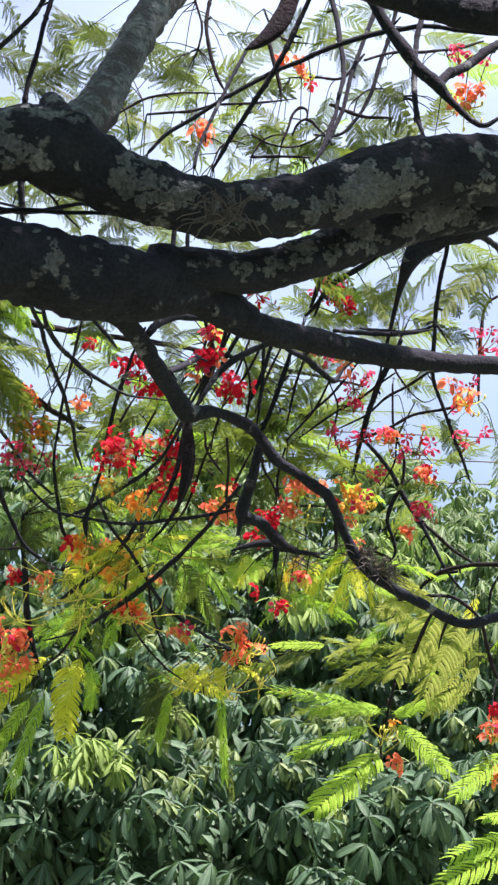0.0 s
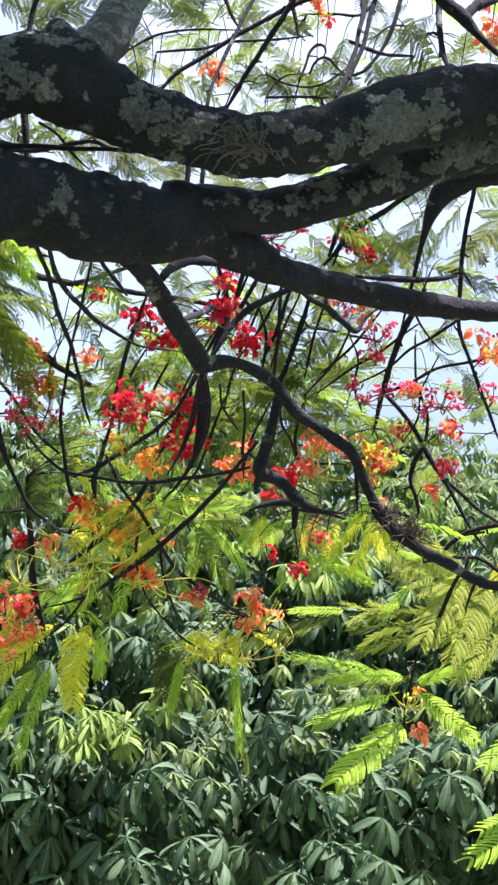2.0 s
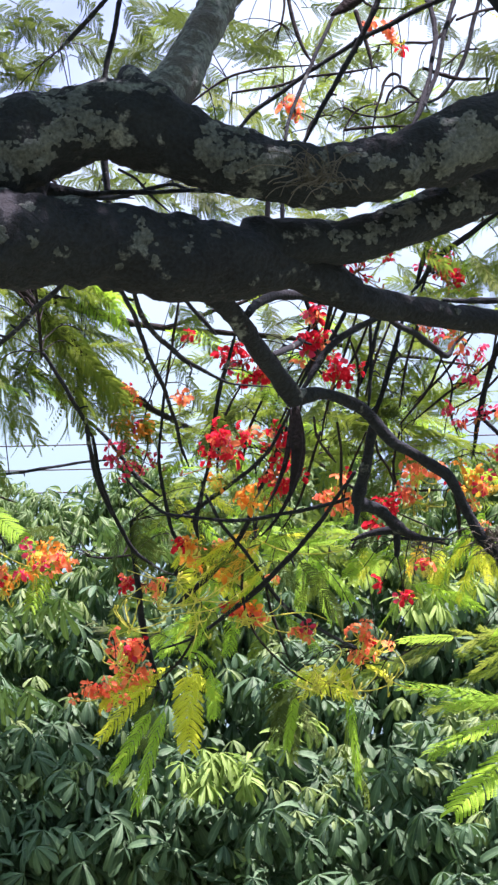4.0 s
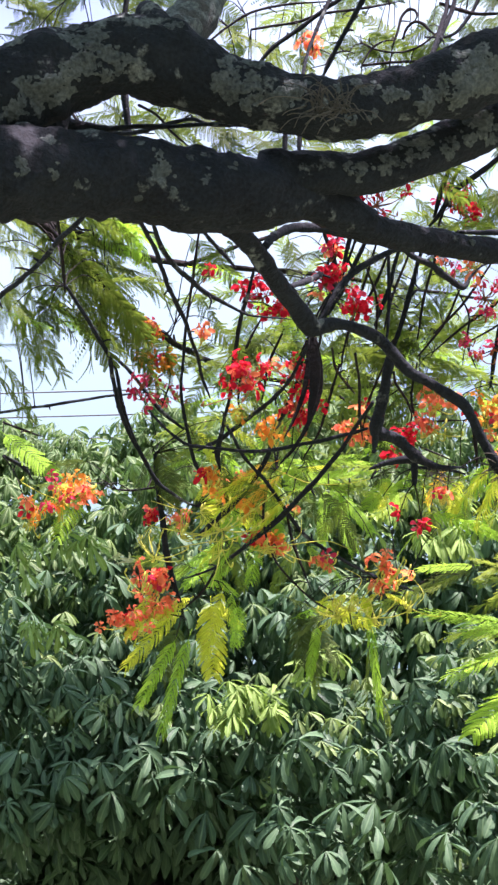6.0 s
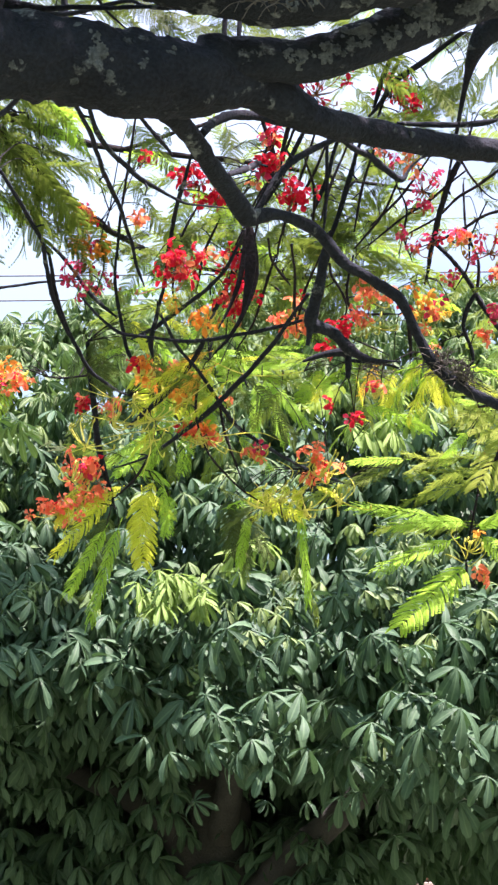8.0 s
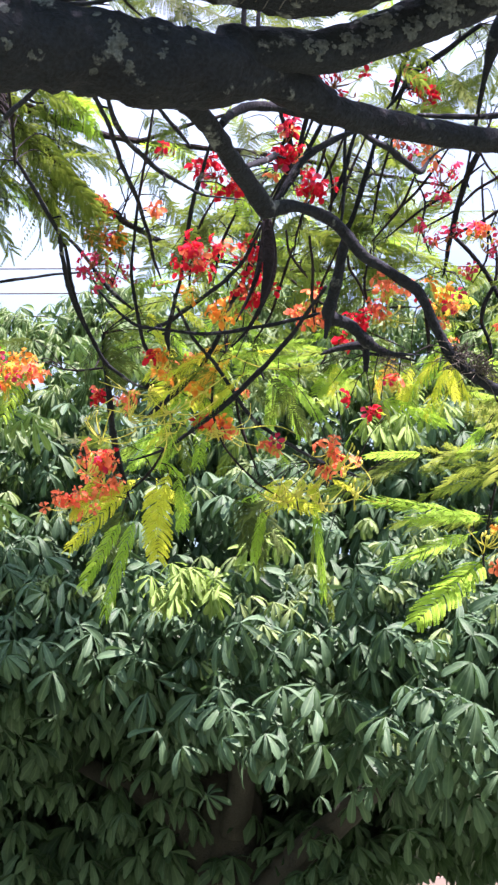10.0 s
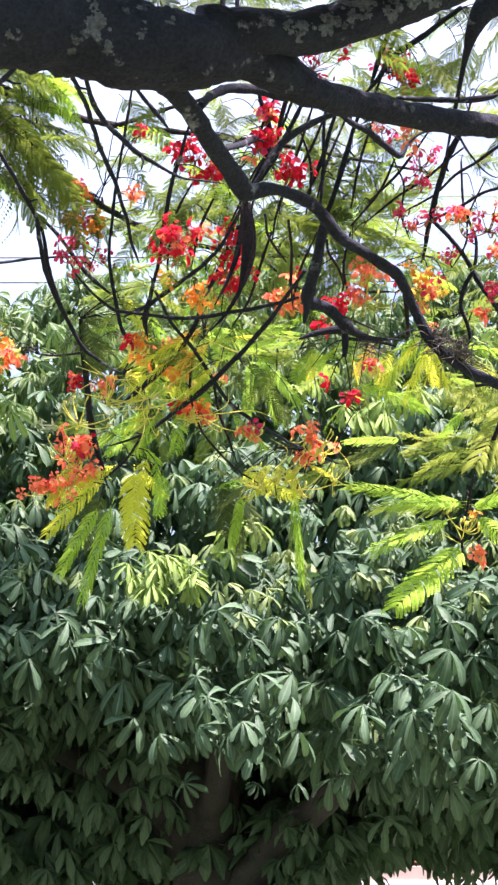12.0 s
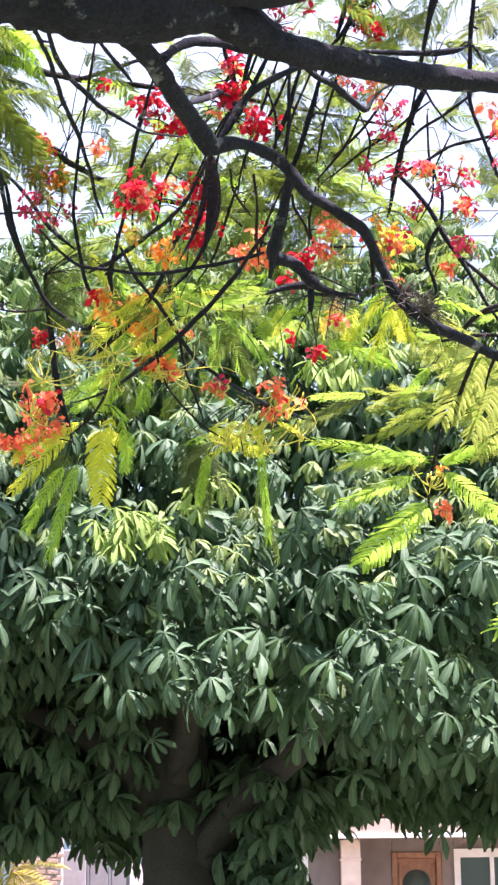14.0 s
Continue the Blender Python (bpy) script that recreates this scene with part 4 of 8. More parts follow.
lichen_patch((-0.433, 4.198, 3.830), 0.015)
lichen_patch((-0.316, 4.254, 3.789), 0.014)
lichen_patch((-0.278, 4.271, 3.775), 0.014)
lichen_patch((-0.432, 4.194, 3.697), 0.010)
lichen_patch((-0.649, 4.086, 3.762), 0.035)
lichen_patch((-0.592, 4.114, 3.715), 0.018)
lichen_patch((-0.228, 4.295, 3.806), 0.012)
lichen_patch((0.158, 4.830, 3.955), 0.013)
lichen_patch((0.283, 4.830, 3.903), 0.013)
lichen_patch((0.346, 4.830, 3.877), 0.014)
lichen_patch((0.487, 4.830, 3.859), 0.013)
lichen_patch((-0.205, 4.830, 3.931), 0.013)
lichen_patch((-0.268, 4.830, 3.983), 0.016)
lichen_patch((-0.729, 4.100, 3.990), 0.060)
lichen_patch((-0.685, 4.100, 3.940), 0.050)
lichen_patch((-0.746, 4.100, 4.072), 0.050)
lichen_patch((-0.579, 4.130, 4.090), 0.055)
lichen_patch((-0.535, 4.130, 4.055), 0.050)
lichen_patch((-0.608, 4.130, 4.124), 0.040)
lichen_patch((-0.506, 4.130, 4.013), 0.030)
lichen_patch((-0.039, 4.190, 3.994), 0.030)
lichen_patch((-0.139, 4.190, 4.031), 0.040)
lichen_patch((0.134, 4.200, 4.024), 0.030)
lichen_patch((0.218, 4.200, 3.980), 0.030)
lichen_patch((0.333, 4.220, 3.986), 0.040)
lichen_patch((0.450, 4.220, 4.037), 0.060)
lichen_patch((0.439, 4.220, 4.095), 0.050)
lichen_patch((0.460, 4.220, 3.972), 0.045)
lichen_patch((0.128, 4.400, 3.862), 0.035)
lichen_patch((0.310, 4.430, 3.952), 0.030)
lichen_patch((0.204, 4.420, 3.894), 0.030)
lichen_patch((0.371, 4.440, 3.972), 0.025)
lichen_patch((0.465, 4.460, 4.021), 0.050)
lichen_patch((-0.727, 4.050, 3.713), 0.030)
lichen_patch((-0.635, 4.080, 3.724), 0.022)
lichen_patch((-0.384, 4.200, 3.758), 0.030)
lichen_patch((-0.358, 4.220, 3.720), 0.020)
lichen_patch((-0.275, 4.250, 3.755), 0.020)
lichen_patch((-0.440, 4.200, 3.698), 0.012)
lichen_patch((0.076, 4.200, 4.010), 0.020)
part("lichen", LICHEN_HEAP.mesh("lichen", LICHEN), tree, "grey-green crusty lichen patches", "stuff")


limb("flower_stalk", STALK, [(-0.158, 5.900, 3.447, 0.0030), (-0.232, 5.900, 3.390, 0.0037), (-0.342, 5.900, 3.317, 0.0037), (-0.434, 5.900, 3.304, 0.0030), (-0.508, 5.900, 3.334, 0.0023)])
limb("flower_stalk", STALK, [(-0.176, 5.900, 3.370, 0.0030), (-0.287, 5.900, 3.294, 0.0037), (-0.416, 5.900, 3.275, 0.0030), (-0.516, 5.900, 3.257, 0.0023)])
limb("flower_stalk", STALK, [(-0.324, 5.900, 3.400, 0.0023), (-0.417, 5.900, 3.381, 0.0030), (-0.491, 5.900, 3.401, 0.0030), (-0.556, 5.900, 3.450, 0.0023)])
limb("flower_stalk", STALK, [(-0.527, 5.900, 3.372, 0.0023), (-0.582, 5.900, 3.334, 0.0030), (-0.603, 5.900, 3.296, 0.0023)])
limb("flower_stalk", STALK, [(-0.599, 5.900, 3.277, 0.0023), (-0.571, 5.900, 3.234, 0.0030), (-0.535, 5.900, 3.238, 0.0023), (-0.639, 5.900, 3.201, 0.0023)])
limb("flower_stalk", STALK, [(-0.213, 5.900, 3.255, 0.0030), (-0.103, 5.900, 3.264, 0.0037), (0.008, 5.900, 3.272, 0.0030), (0.081, 5.900, 3.243, 0.0023)])
limb("flower_stalk", STALK, [(-0.158, 5.900, 3.254, 0.0030), (-0.084, 5.900, 3.292, 0.0030), (-0.075, 5.900, 3.350, 0.0023)])
limb("flower_stalk", STALK, [(0.066, 6.300, 3.286, 0.0024), (0.124, 6.300, 3.245, 0.0032), (0.085, 6.300, 3.184, 0.0032), (0.026, 6.300, 3.145, 0.0024)])
limb("flower_stalk", STALK, [(0.223, 6.300, 3.285, 0.0024), (0.301, 6.300, 3.243, 0.0032), (0.339, 6.300, 3.182, 0.0032), (0.309, 6.300, 3.142, 0.0024)])
limb("flower_stalk", STALK, [(-0.013, 6.300, 3.205, 0.0024), (0.045, 6.300, 3.144, 0.0031), (0.123, 6.300, 3.134, 0.0031), (0.182, 6.300, 3.163, 0.0024)])
limb("flower_stalk", STALK, [(0.026, 6.300, 3.165, 0.0024), (0.006, 6.300, 3.115, 0.0031), (-0.033, 6.300, 3.095, 0.0024)])
limb("flower_stalk", STALK, [(0.104, 6.300, 3.164, 0.0024), (0.142, 6.300, 3.113, 0.0031), (0.201, 6.300, 3.103, 0.0024)])
limb("flower_stalk", STALK, [(-0.052, 6.300, 3.145, 0.0024), (0.025, 6.300, 3.104, 0.0031), (0.084, 6.300, 3.084, 0.0024)])
limb("flower_stalk", STALK, [(0.710, 6.200, 2.898, 0.0031), (0.684, 6.200, 2.957, 0.0038), (0.665, 6.200, 2.973, 0.0031)])
limb("flower_stalk", STALK, [(0.719, 6.200, 2.878, 0.0031), (0.654, 6.200, 2.918, 0.0038), (0.635, 6.200, 2.922, 0.0031)])
limb("flower_stalk", STALK, [(0.719, 6.200, 2.878, 0.0031), (0.768, 6.200, 2.917, 0.0031), (0.789, 6.200, 2.956, 0.0031)])
limb("flower_stalk", STALK, [(-0.360, 5.900, 3.294, 0.0030), (-0.351, 5.900, 3.218, 0.0036), (-0.378, 5.900, 3.123, 0.0030)])
limb("flower_stalk", STALK, [(-0.163, 6.100, 3.592, 0.0024), (-0.048, 6.100, 3.541, 0.0031), (0.067, 6.100, 3.534, 0.0031), (0.163, 6.100, 3.549, 0.0024)])
limb("flower_stalk", STALK, [(-0.597, 5.900, 3.350, 0.0023), (-0.540, 5.900, 3.330, 0.0030), (-0.408, 5.900, 3.307, 0.0030), (-0.314, 5.900, 3.325, 0.0023)])
limb("flower_stalk", STALK, [(-0.579, 5.900, 3.429, 0.0024), (-0.484, 5.900, 3.397, 0.0030), (-0.427, 5.900, 3.396, 0.0023)])
KNOTS = np.array(KNOTS)


def frond_mesh(name, seed, material, pairs=13, full=0.026, neat=1.0, n=12):
    """A feathery leaf along X, one metre long and one wide: a stalk with paired side ribs, each with two rows of small leaflets."""
    rnd = random.Random(seed)
    heap = Heap()
    bend = rnd.uniform(0.05, 0.16)
    side = rnd.uniform(-0.05, 0.05)

    def fall(x, y):
        return -bend * x * x - 0.28 * y * y

    stalk = np.array([(x, side * x * x, fall(x, side * x * x), 0.006 * (1.2 - x)) for x in np.linspace(-0.1, 1, 9)])
    heap.add(*tube(stalk, 4))
    for i in range(pairs):
        s = 0.06 + 0.92 * i / (pairs - 1)
        size = 0.27 * math.sin(math.pi * (0.14 + 0.74 * s) ** 0.9) ** 0.55 * rnd.uniform(0.86, 1.06)
        for hand in (-1, 1):
            if rnd.random() < 0.04 * neat:
                continue
            lean = radians(rnd.uniform(56, 68) - 24 * s) if neat == 1.0 else radians(rnd.uniform(66, 72) - 16 * s)
            d = np.array((math.cos(lean), hand * math.sin(lean)))
            base = np.array((s + rnd.uniform(-0.01, 0.01), side * s * s))
            twist = rnd.uniform(-0.3, 0.3) * neat
            sag = rnd.uniform(-0.04, 0.16) * neat
            for k in range(n):
                r = (k + 0.5) / n
                tilt = lean * (1 - 0.2 * r)
                c = base + np.array((math.cos(tilt), hand * math.sin(tilt))) * size * r
                ll = full * (0.7 + 0.45 * math.sin(math.pi * min(1, r + 0.15)))
                wid = size / n * (0.56 if neat == 1.0 else 0.8)
                for h in (-1, 1):
                    e = np.array((d[0] * 0.42 - h * d[1] * 0.9, d[1] * 0.42 + h * d[0] * 0.9))
                    g = np.array((-e[1], e[0])) * wid
                    tip = c + e * ll
                    z0 = fall(*c) - sag * r * r
                    zt = z0 + h * twist * ll - 0.2 * ll
                    m1, m2 = c + e * ll * 0.06, c + e * ll * 0.96
                    heap.add([(m1[0] + g[0] * 0.85, m1[1] + g[1] * 0.85, z0), (m2[0] + g[0] * 0.62, m2[1] + g[1] * 0.62, zt), (m2[0] - g[0] * 0.62, m2[1] - g[1] * 0.62, zt), (m1[0] - g[0] * 0.85, m1[1] - g[1] * 0.85, z0)], [(0, 1, 2, 3)])
    return heap.mesh(name, material)


FRONDS = [[frond_mesh("frond", 10 * k + i, m, (14 if k < 2 else 16) + i, full) for i in range(5)] for k, (m, full) in enumerate(((FROND_DEEP, 0.024), (FROND_MID, 0.023), (FROND_LIME, 0.02), (FROND_SUN_YELLOW, 0.02), (FROND_GOLD, 0.017), (FROND_OLIVE, 0.02)))]
FULL = [[frond_mesh("frond", 70 + 10 * k + i, m, 17 + i, 0.0195, 0.35) for i in range(3)] for k, m in enumerate((FROND_LIME, FROND_SUN_YELLOW, FROND_GOLD, FROND_OLIVE))]
picker = random.Random(4)
links_heap = Heap()


def tie(q, thick, reach=0.5):
    """A thin curved stem from the nearest limb to q."""
    q = np.array(q)
    gap = np.linalg.norm((KNOTS - q) * (1, 0.6, 1), axis=1)
    a = KNOTS[gap.argmin()]
    if np.linalg.norm(a - q) > reach:
        return
    mid = (a + q) / 2 + (0, 0, 0.12 * np.linalg.norm(a - q))
    links_heap.add(*tube(spline([(*a, thick), (*mid, thick * 0.8), (*q, thick * 0.6)], 0.03), 5))


def frond(base, tip, wide, sun_tone, open_face=False):
    """A feathery leaf from base to tip; wide: breadth over length; sun_tone: leaf colour with sun or shade mixed in, 0
    deep green, 1 yellow green, 1.1 golden, 1.6 dull olive; open_face: its upper side leans to the lawn.
    """
    b, t = Vector(base), Vector(tip)
    x = t - b
    hint = Vector((picker.uniform(-0.45, 0.45), picker.uniform(0.15, 0.75) if picker.random() < 0.66 else -0.9, 1.0))
    if open_face:
        hint = Vector((picker.uniform(-0.25, 0.25), -0.8, picker.uniform(0.5, 0.9)))
    kind = 0 if sun_tone < 0.42 else 1 if sun_tone < 0.72 else 2 if sun_tone < 0.94 else 3 if sun_tone <= 1 else 4 if sun_tone < 1.5 else 5
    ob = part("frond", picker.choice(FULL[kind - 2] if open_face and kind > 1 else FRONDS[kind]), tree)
    size = x.length * 0.92
    ob.matrix_local = Matrix.Translation(b) @ basis(x, hint) @ Matrix.Diagonal((size, size * min(1.2, wide * (1.6 if open_face else 2.2)), size, 1))
    tie(b, 0.0022)


frond((-0.994, 5.370, 4.640), (-0.797, 5.364, 4.559), 0.50, 0.35)
frond((-0.957, 5.370, 4.649), (-0.758, 5.392, 4.725), 0.50, 0.30)
frond((-0.855, 5.440, 4.622), (-0.655, 5.391, 4.641), 0.50, 0.35)
frond((-0.770, 5.370, 4.561), (-0.577, 5.358, 4.596), 0.50, 0.40)
frond((-1.047, 5.440, 4.744), (-0.865, 5.493, 4.679), 0.50, 0.30)
frond((-0.708, 5.440, 4.687), (-0.534, 5.490, 4.625), 0.50, 0.35)
frond((-0.539, 5.440, 4.581), (-0.349, 5.369, 4.516), 0.50, 0.40)
frond((-0.975, 5.580, 5.337), (-0.765, 5.513, 5.195), 0.50, 0.30)
frond((-0.774, 5.580, 5.192), (-0.934, 5.497, 5.079), 0.50, 0.30)
frond((-0.677, 5.580, 5.280), (-0.853, 5.558, 5.341), 0.50, 0.35)
frond((-1.050, 5.580, 5.225), (-0.855, 5.486, 5.047), 0.50, 0.30)
frond((0.065, 5.810, 5.123), (0.144, 5.797, 5.291), 0.50, 0.52)
frond((-1.127, 5.870, 5.376), (-0.900, 5.879, 5.434), 0.50, 0.24)
frond((-0.224, 5.510, 5.250), (-0.435, 5.454, 5.264), 0.50, 0.28)
frond((-0.615, 5.830, 5.049), (-0.597, 5.837, 5.187), 0.50, 0.25)
frond((0.062, 5.608, 5.378), (0.316, 5.610, 5.368), 0.50, 0.28)
frond((0.753, 5.740, 4.979), (0.674, 5.684, 4.777), 0.50, 0.44)
frond((-0.766, 5.860, 5.056), (-0.869, 5.857, 5.232), 0.50, 0.30)
frond((-0.442, 5.660, 5.408), (-0.326, 5.624, 5.276), 0.50, 0.41)
frond((-1.167, 5.840, 5.222), (-1.270, 5.824, 5.093), 0.50, 0.37)
frond((-0.550, 5.890, 5.360), (-0.603, 5.868, 5.475), 0.50, 0.21)
frond((0.304, 5.680, 4.974), (0.547, 5.696, 4.958), 0.50, 0.40)
frond((-1.126, 5.608, 5.470), (-1.006, 5.586, 5.287), 0.50, 0.46)
frond((0.650, 5.730, 4.934), (0.523, 5.690, 4.798), 0.50, 0.47)
frond((-0.906, 5.524, 4.979), (-0.837, 5.519, 5.138), 0.50, 0.53)
frond((-0.970, 5.670, 5.323), (-1.182, 5.696, 5.466), 0.50, 0.52)
frond((-0.080, 5.552, 5.232), (-0.158, 5.522, 5.094), 0.50, 0.25)
frond((0.193, 5.900, 5.013), (0.286, 5.870, 4.886), 0.50, 0.39)
frond((-0.357, 5.710, 5.391), (-0.569, 5.683, 5.482), 0.50, 0.35)
frond((-1.057, 5.840, 5.070), (-0.842, 5.887, 5.057), 0.50, 0.25)
frond((0.263, 5.566, 4.847), (0.103, 5.630, 5.011), 0.50, 0.35)
frond((-0.883, 5.900, 5.143), (-0.943, 5.908, 5.003), 0.50, 0.50)
frond((0.755, 5.720, 5.224), (0.517, 5.767, 5.247), 0.50, 0.30)
frond((-0.372, 5.890, 5.571), (-0.575, 5.926, 5.465), 0.50, 0.42)
frond((-0.176, 5.820, 5.392), (-0.002, 5.797, 5.296), 0.50, 0.50)
frond((-0.448, 5.780, 5.095), (-0.409, 5.736, 5.232), 0.50, 0.47)
frond((-0.447, 5.820, 5.169), (-0.491, 5.826, 5.022), 0.50, 0.44)
frond((-0.554, 5.510, 4.843), (-0.685, 5.506, 4.968), 0.50, 0.39)
frond((-0.668, 5.780, 5.173), (-0.909, 5.747, 5.120), 0.50, 0.48)
frond((-0.467, 5.670, 5.118), (-0.485, 5.633, 5.268), 0.50, 0.50)
frond((0.543, 5.730, 5.093), (0.798, 5.702, 5.095), 0.50, 0.39)
frond((-0.834, 5.790, 5.083), (-0.626, 5.775, 5.125), 0.50, 0.45)
frond((0.286, 5.780, 5.457), (0.335, 5.753, 5.599), 0.50, 0.35)
frond((0.063, 5.524, 4.931), (-0.087, 5.478, 5.031), 0.50, 0.26)
frond((-0.291, 5.770, 5.168), (-0.245, 5.759, 4.998), 0.50, 0.21)
frond((-0.224, 5.660, 5.360), (-0.046, 5.690, 5.330), 0.50, 0.26)
frond((-0.786, 5.760, 5.568), (-1.001, 5.760, 5.545), 0.50, 0.41)
frond((-0.674, 5.650, 4.955), (-0.458, 5.597, 4.915), 0.50, 0.34)
frond((-0.930, 5.760, 5.071), (-1.048, 5.733, 4.971), 0.50, 0.23)
frond((-0.084, 5.840, 5.402), (-0.323, 5.821, 5.491), 0.50, 0.35)
frond((0.436, 5.760, 5.142), (0.301, 5.725, 5.030), 0.50, 0.40)
frond((0.718, 5.860, 4.991), (0.553, 5.818, 5.063), 0.50, 0.20)
frond((-0.951, 5.770, 5.244), (-1.097, 5.763, 5.334), 0.50, 0.51)
frond((-0.428, 5.890, 5.387), (-0.395, 5.851, 5.217), 0.50, 0.33)
frond((0.729, 5.890, 5.042), (0.564, 5.879, 5.120), 0.50, 0.37)
frond((-0.859, 5.580, 5.351), (-1.102, 5.527, 5.185), 0.50, 0.35)
frond((-0.807, 5.580, 5.187), (-1.066, 5.609, 5.098), 0.50, 0.30)
frond((-0.759, 5.580, 5.073), (-0.978, 5.612, 5.000), 0.50, 0.35)
frond((-0.966, 5.580, 5.417), (-0.735, 5.604, 5.278), 0.50, 0.30)
frond((-1.171, 5.580, 5.430), (-0.924, 5.603, 5.363), 0.50, 0.30)
frond((-1.047, 5.580, 5.151), (-0.792, 5.534, 5.031), 0.50, 0.35)
frond((-1.119, 5.580, 5.054), (-0.879, 5.598, 5.031), 0.50, 0.30)
frond((-0.603, 5.580, 5.151), (-0.391, 5.530, 4.981), 0.50, 0.35)
frond((-0.747, 5.580, 5.191), (-0.539, 5.578, 5.095), 0.50, 0.35)
frond((-0.329, 5.580, 5.355), (-0.119, 5.530, 5.215), 0.50, 0.35)
frond((-0.158, 5.580, 5.174), (0.021, 5.556, 5.286), 0.50, 0.35)
frond((0.411, 5.580, 5.419), (0.565, 5.477, 5.170), 0.50, 0.35)
frond((-0.766, 5.700, 4.402), (-0.518, 5.648, 4.305), 0.36, 0.50)
frond((-0.764, 5.700, 4.301), (-0.490, 5.770, 4.211), 0.36, 0.50)
frond((-0.706, 5.700, 4.220), (-0.450, 5.635, 4.041), 0.36, 0.50)
frond((-0.747, 5.750, 4.123), (-0.506, 5.768, 3.970), 0.36, 0.50)
frond((-0.763, 5.750, 4.024), (-0.540, 5.761, 3.849), 0.36, 0.50)
frond((-0.767, 5.750, 4.184), (-0.598, 5.775, 3.934), 0.36, 0.50)
frond((0.363, 6.200, 4.669), (0.520, 6.185, 4.485), 0.50, 0.30)
frond((0.177, 6.200, 4.472), (0.356, 6.202, 4.298), 0.50, 0.30)
frond((0.456, 6.200, 4.296), (0.268, 6.116, 4.049), 0.50, 0.30)
frond((0.193, 6.200, 4.168), (0.424, 6.115, 3.984), 0.50, 0.35)
frond((-0.006, 6.200, 4.234), (0.171, 6.147, 4.062), 0.50, 0.35)
frond((-0.106, 6.200, 4.085), (0.070, 6.131, 3.847), 0.50, 0.35)
frond((0.356, 6.200, 4.297), (0.613, 6.114, 4.407), 0.50, 0.30)
frond((0.271, 6.200, 3.998), (0.442, 6.141, 3.849), 0.50, 0.30)
frond((-0.446, 6.200, 4.301), (-0.305, 6.196, 4.106), 0.50, 0.35)
frond((-0.307, 6.200, 4.518), (-0.463, 6.149, 4.343), 0.50, 0.35)
frond((0.665, 6.200, 2.973), (0.373, 6.053, 2.857), 0.42, 0.90, True)
frond((0.706, 6.2, 2.884), (0.442, 6.05, 2.648), 0.60, 0.90, True)
frond((0.721, 6.24, 3.046), (0.442, 6.12, 3.026), 0.40, 0.85, True)
frond((0.751, 6.18, 3.003), (0.88, 6.1, 3.055), 0.45, 0.90, True)
frond((0.697, 6.300, 3.049), (0.329, 6.111, 3.124), 0.35, 0.80, True)
frond((0.749, 6.417, 3.076), (0.433, 6.586, 3.125), 0.35, 0.60)
frond((0.761, 6.200, 2.985), (0.945, 6.070, 2.801), 0.50, 0.80, True)
frond((0.755, 6.300, 3.039), (0.991, 6.164, 3.103), 0.50, 0.85, True)
frond((0.556, 6.767, 3.410), (0.313, 6.802, 3.345), 0.60, 0.35)
frond((0.376, 7.000, 3.374), (0.135, 6.985, 3.304), 0.50, 0.55)
frond((0.888, 5.900, 3.333), (0.685, 5.747, 3.038), 0.60, 1.6, True)
frond((0.951, 5.900, 3.285), (0.782, 5.753, 2.983), 0.50, 1.6, True)
frond((0.979, 6.000, 3.158), (0.825, 5.890, 2.951), 0.50, 1.6, True)
frond((0.670, 5.900, 3.471), (0.845, 5.790, 3.329), 0.50, 1.6, True)
frond((0.806, 5.900, 3.382), (0.617, 5.804, 3.278), 0.50, 1.6, True)
frond((0.775, 6.000, 3.218), (0.551, 6.017, 3.205), 0.35, 0.60)
frond((0.760, 6.050, 3.173), (0.492, 5.999, 3.162), 0.40, 0.60)
frond((0.746, 6.100, 3.147), (0.483, 6.156, 3.105), 0.30, 0.60)
frond((-0.563, 6.739, 3.253), (-0.760, 6.592, 3.018), 0.35, 1.00, True)
frond((-0.543, 6.739, 3.253), (-0.746, 6.626, 3.162), 0.40, 1.00, True)
frond((-0.571, 6.739, 3.146), (-0.707, 6.597, 2.875), 0.30, 0.90, True)
frond((-0.520, 6.739, 3.155), (-0.627, 6.551, 2.764), 0.22, 0.85, True)
frond((-0.438, 6.739, 3.284), (-0.421, 6.598, 2.966), 0.55, 1.00, True)
frond((-0.418, 6.737, 3.285), (-0.310, 6.666, 3.171), 0.50, 1.00, True)
frond((-0.512, 6.739, 3.306), (-0.668, 6.650, 3.221), 0.50, 1.00, True)
frond((-0.386, 6.858, 3.559), (-0.587, 6.737, 3.405), 0.36, 0.75, True)
frond((-0.332, 6.858, 3.548), (-0.486, 6.935, 3.414), 0.60, 0.70)
frond((-0.363, 6.858, 3.525), (-0.311, 6.895, 3.357), 0.50, 0.70)
frond((-0.048, 6.632, 3.696), (0.167, 6.612, 3.439), 0.60, 0.35)
frond((-0.170, 6.525, 3.759), (0.095, 6.387, 3.648), 0.40, 0.90, True)
frond((-0.067, 6.525, 3.759), (0.178, 6.400, 3.747), 0.40, 0.80, True)
frond((-0.192, 6.525, 3.771), (-0.047, 6.430, 3.609), 0.40, 0.90, True)
frond((-0.294, 6.525, 3.684), (-0.469, 6.414, 3.522), 0.50, 0.95, True)
frond((-0.253, 6.525, 3.673), (-0.167, 6.410, 3.414), 0.50, 0.90, True)
frond((-0.376, 6.525, 3.685), (-0.329, 6.420, 3.440), 0.60, 0.90, True)
frond((-0.431, 6.418, 3.821), (-0.595, 6.448, 3.725), 0.50, 0.55)
frond((-0.289, 6.418, 3.607), (-0.105, 6.319, 3.491), 0.50, 0.90, True)
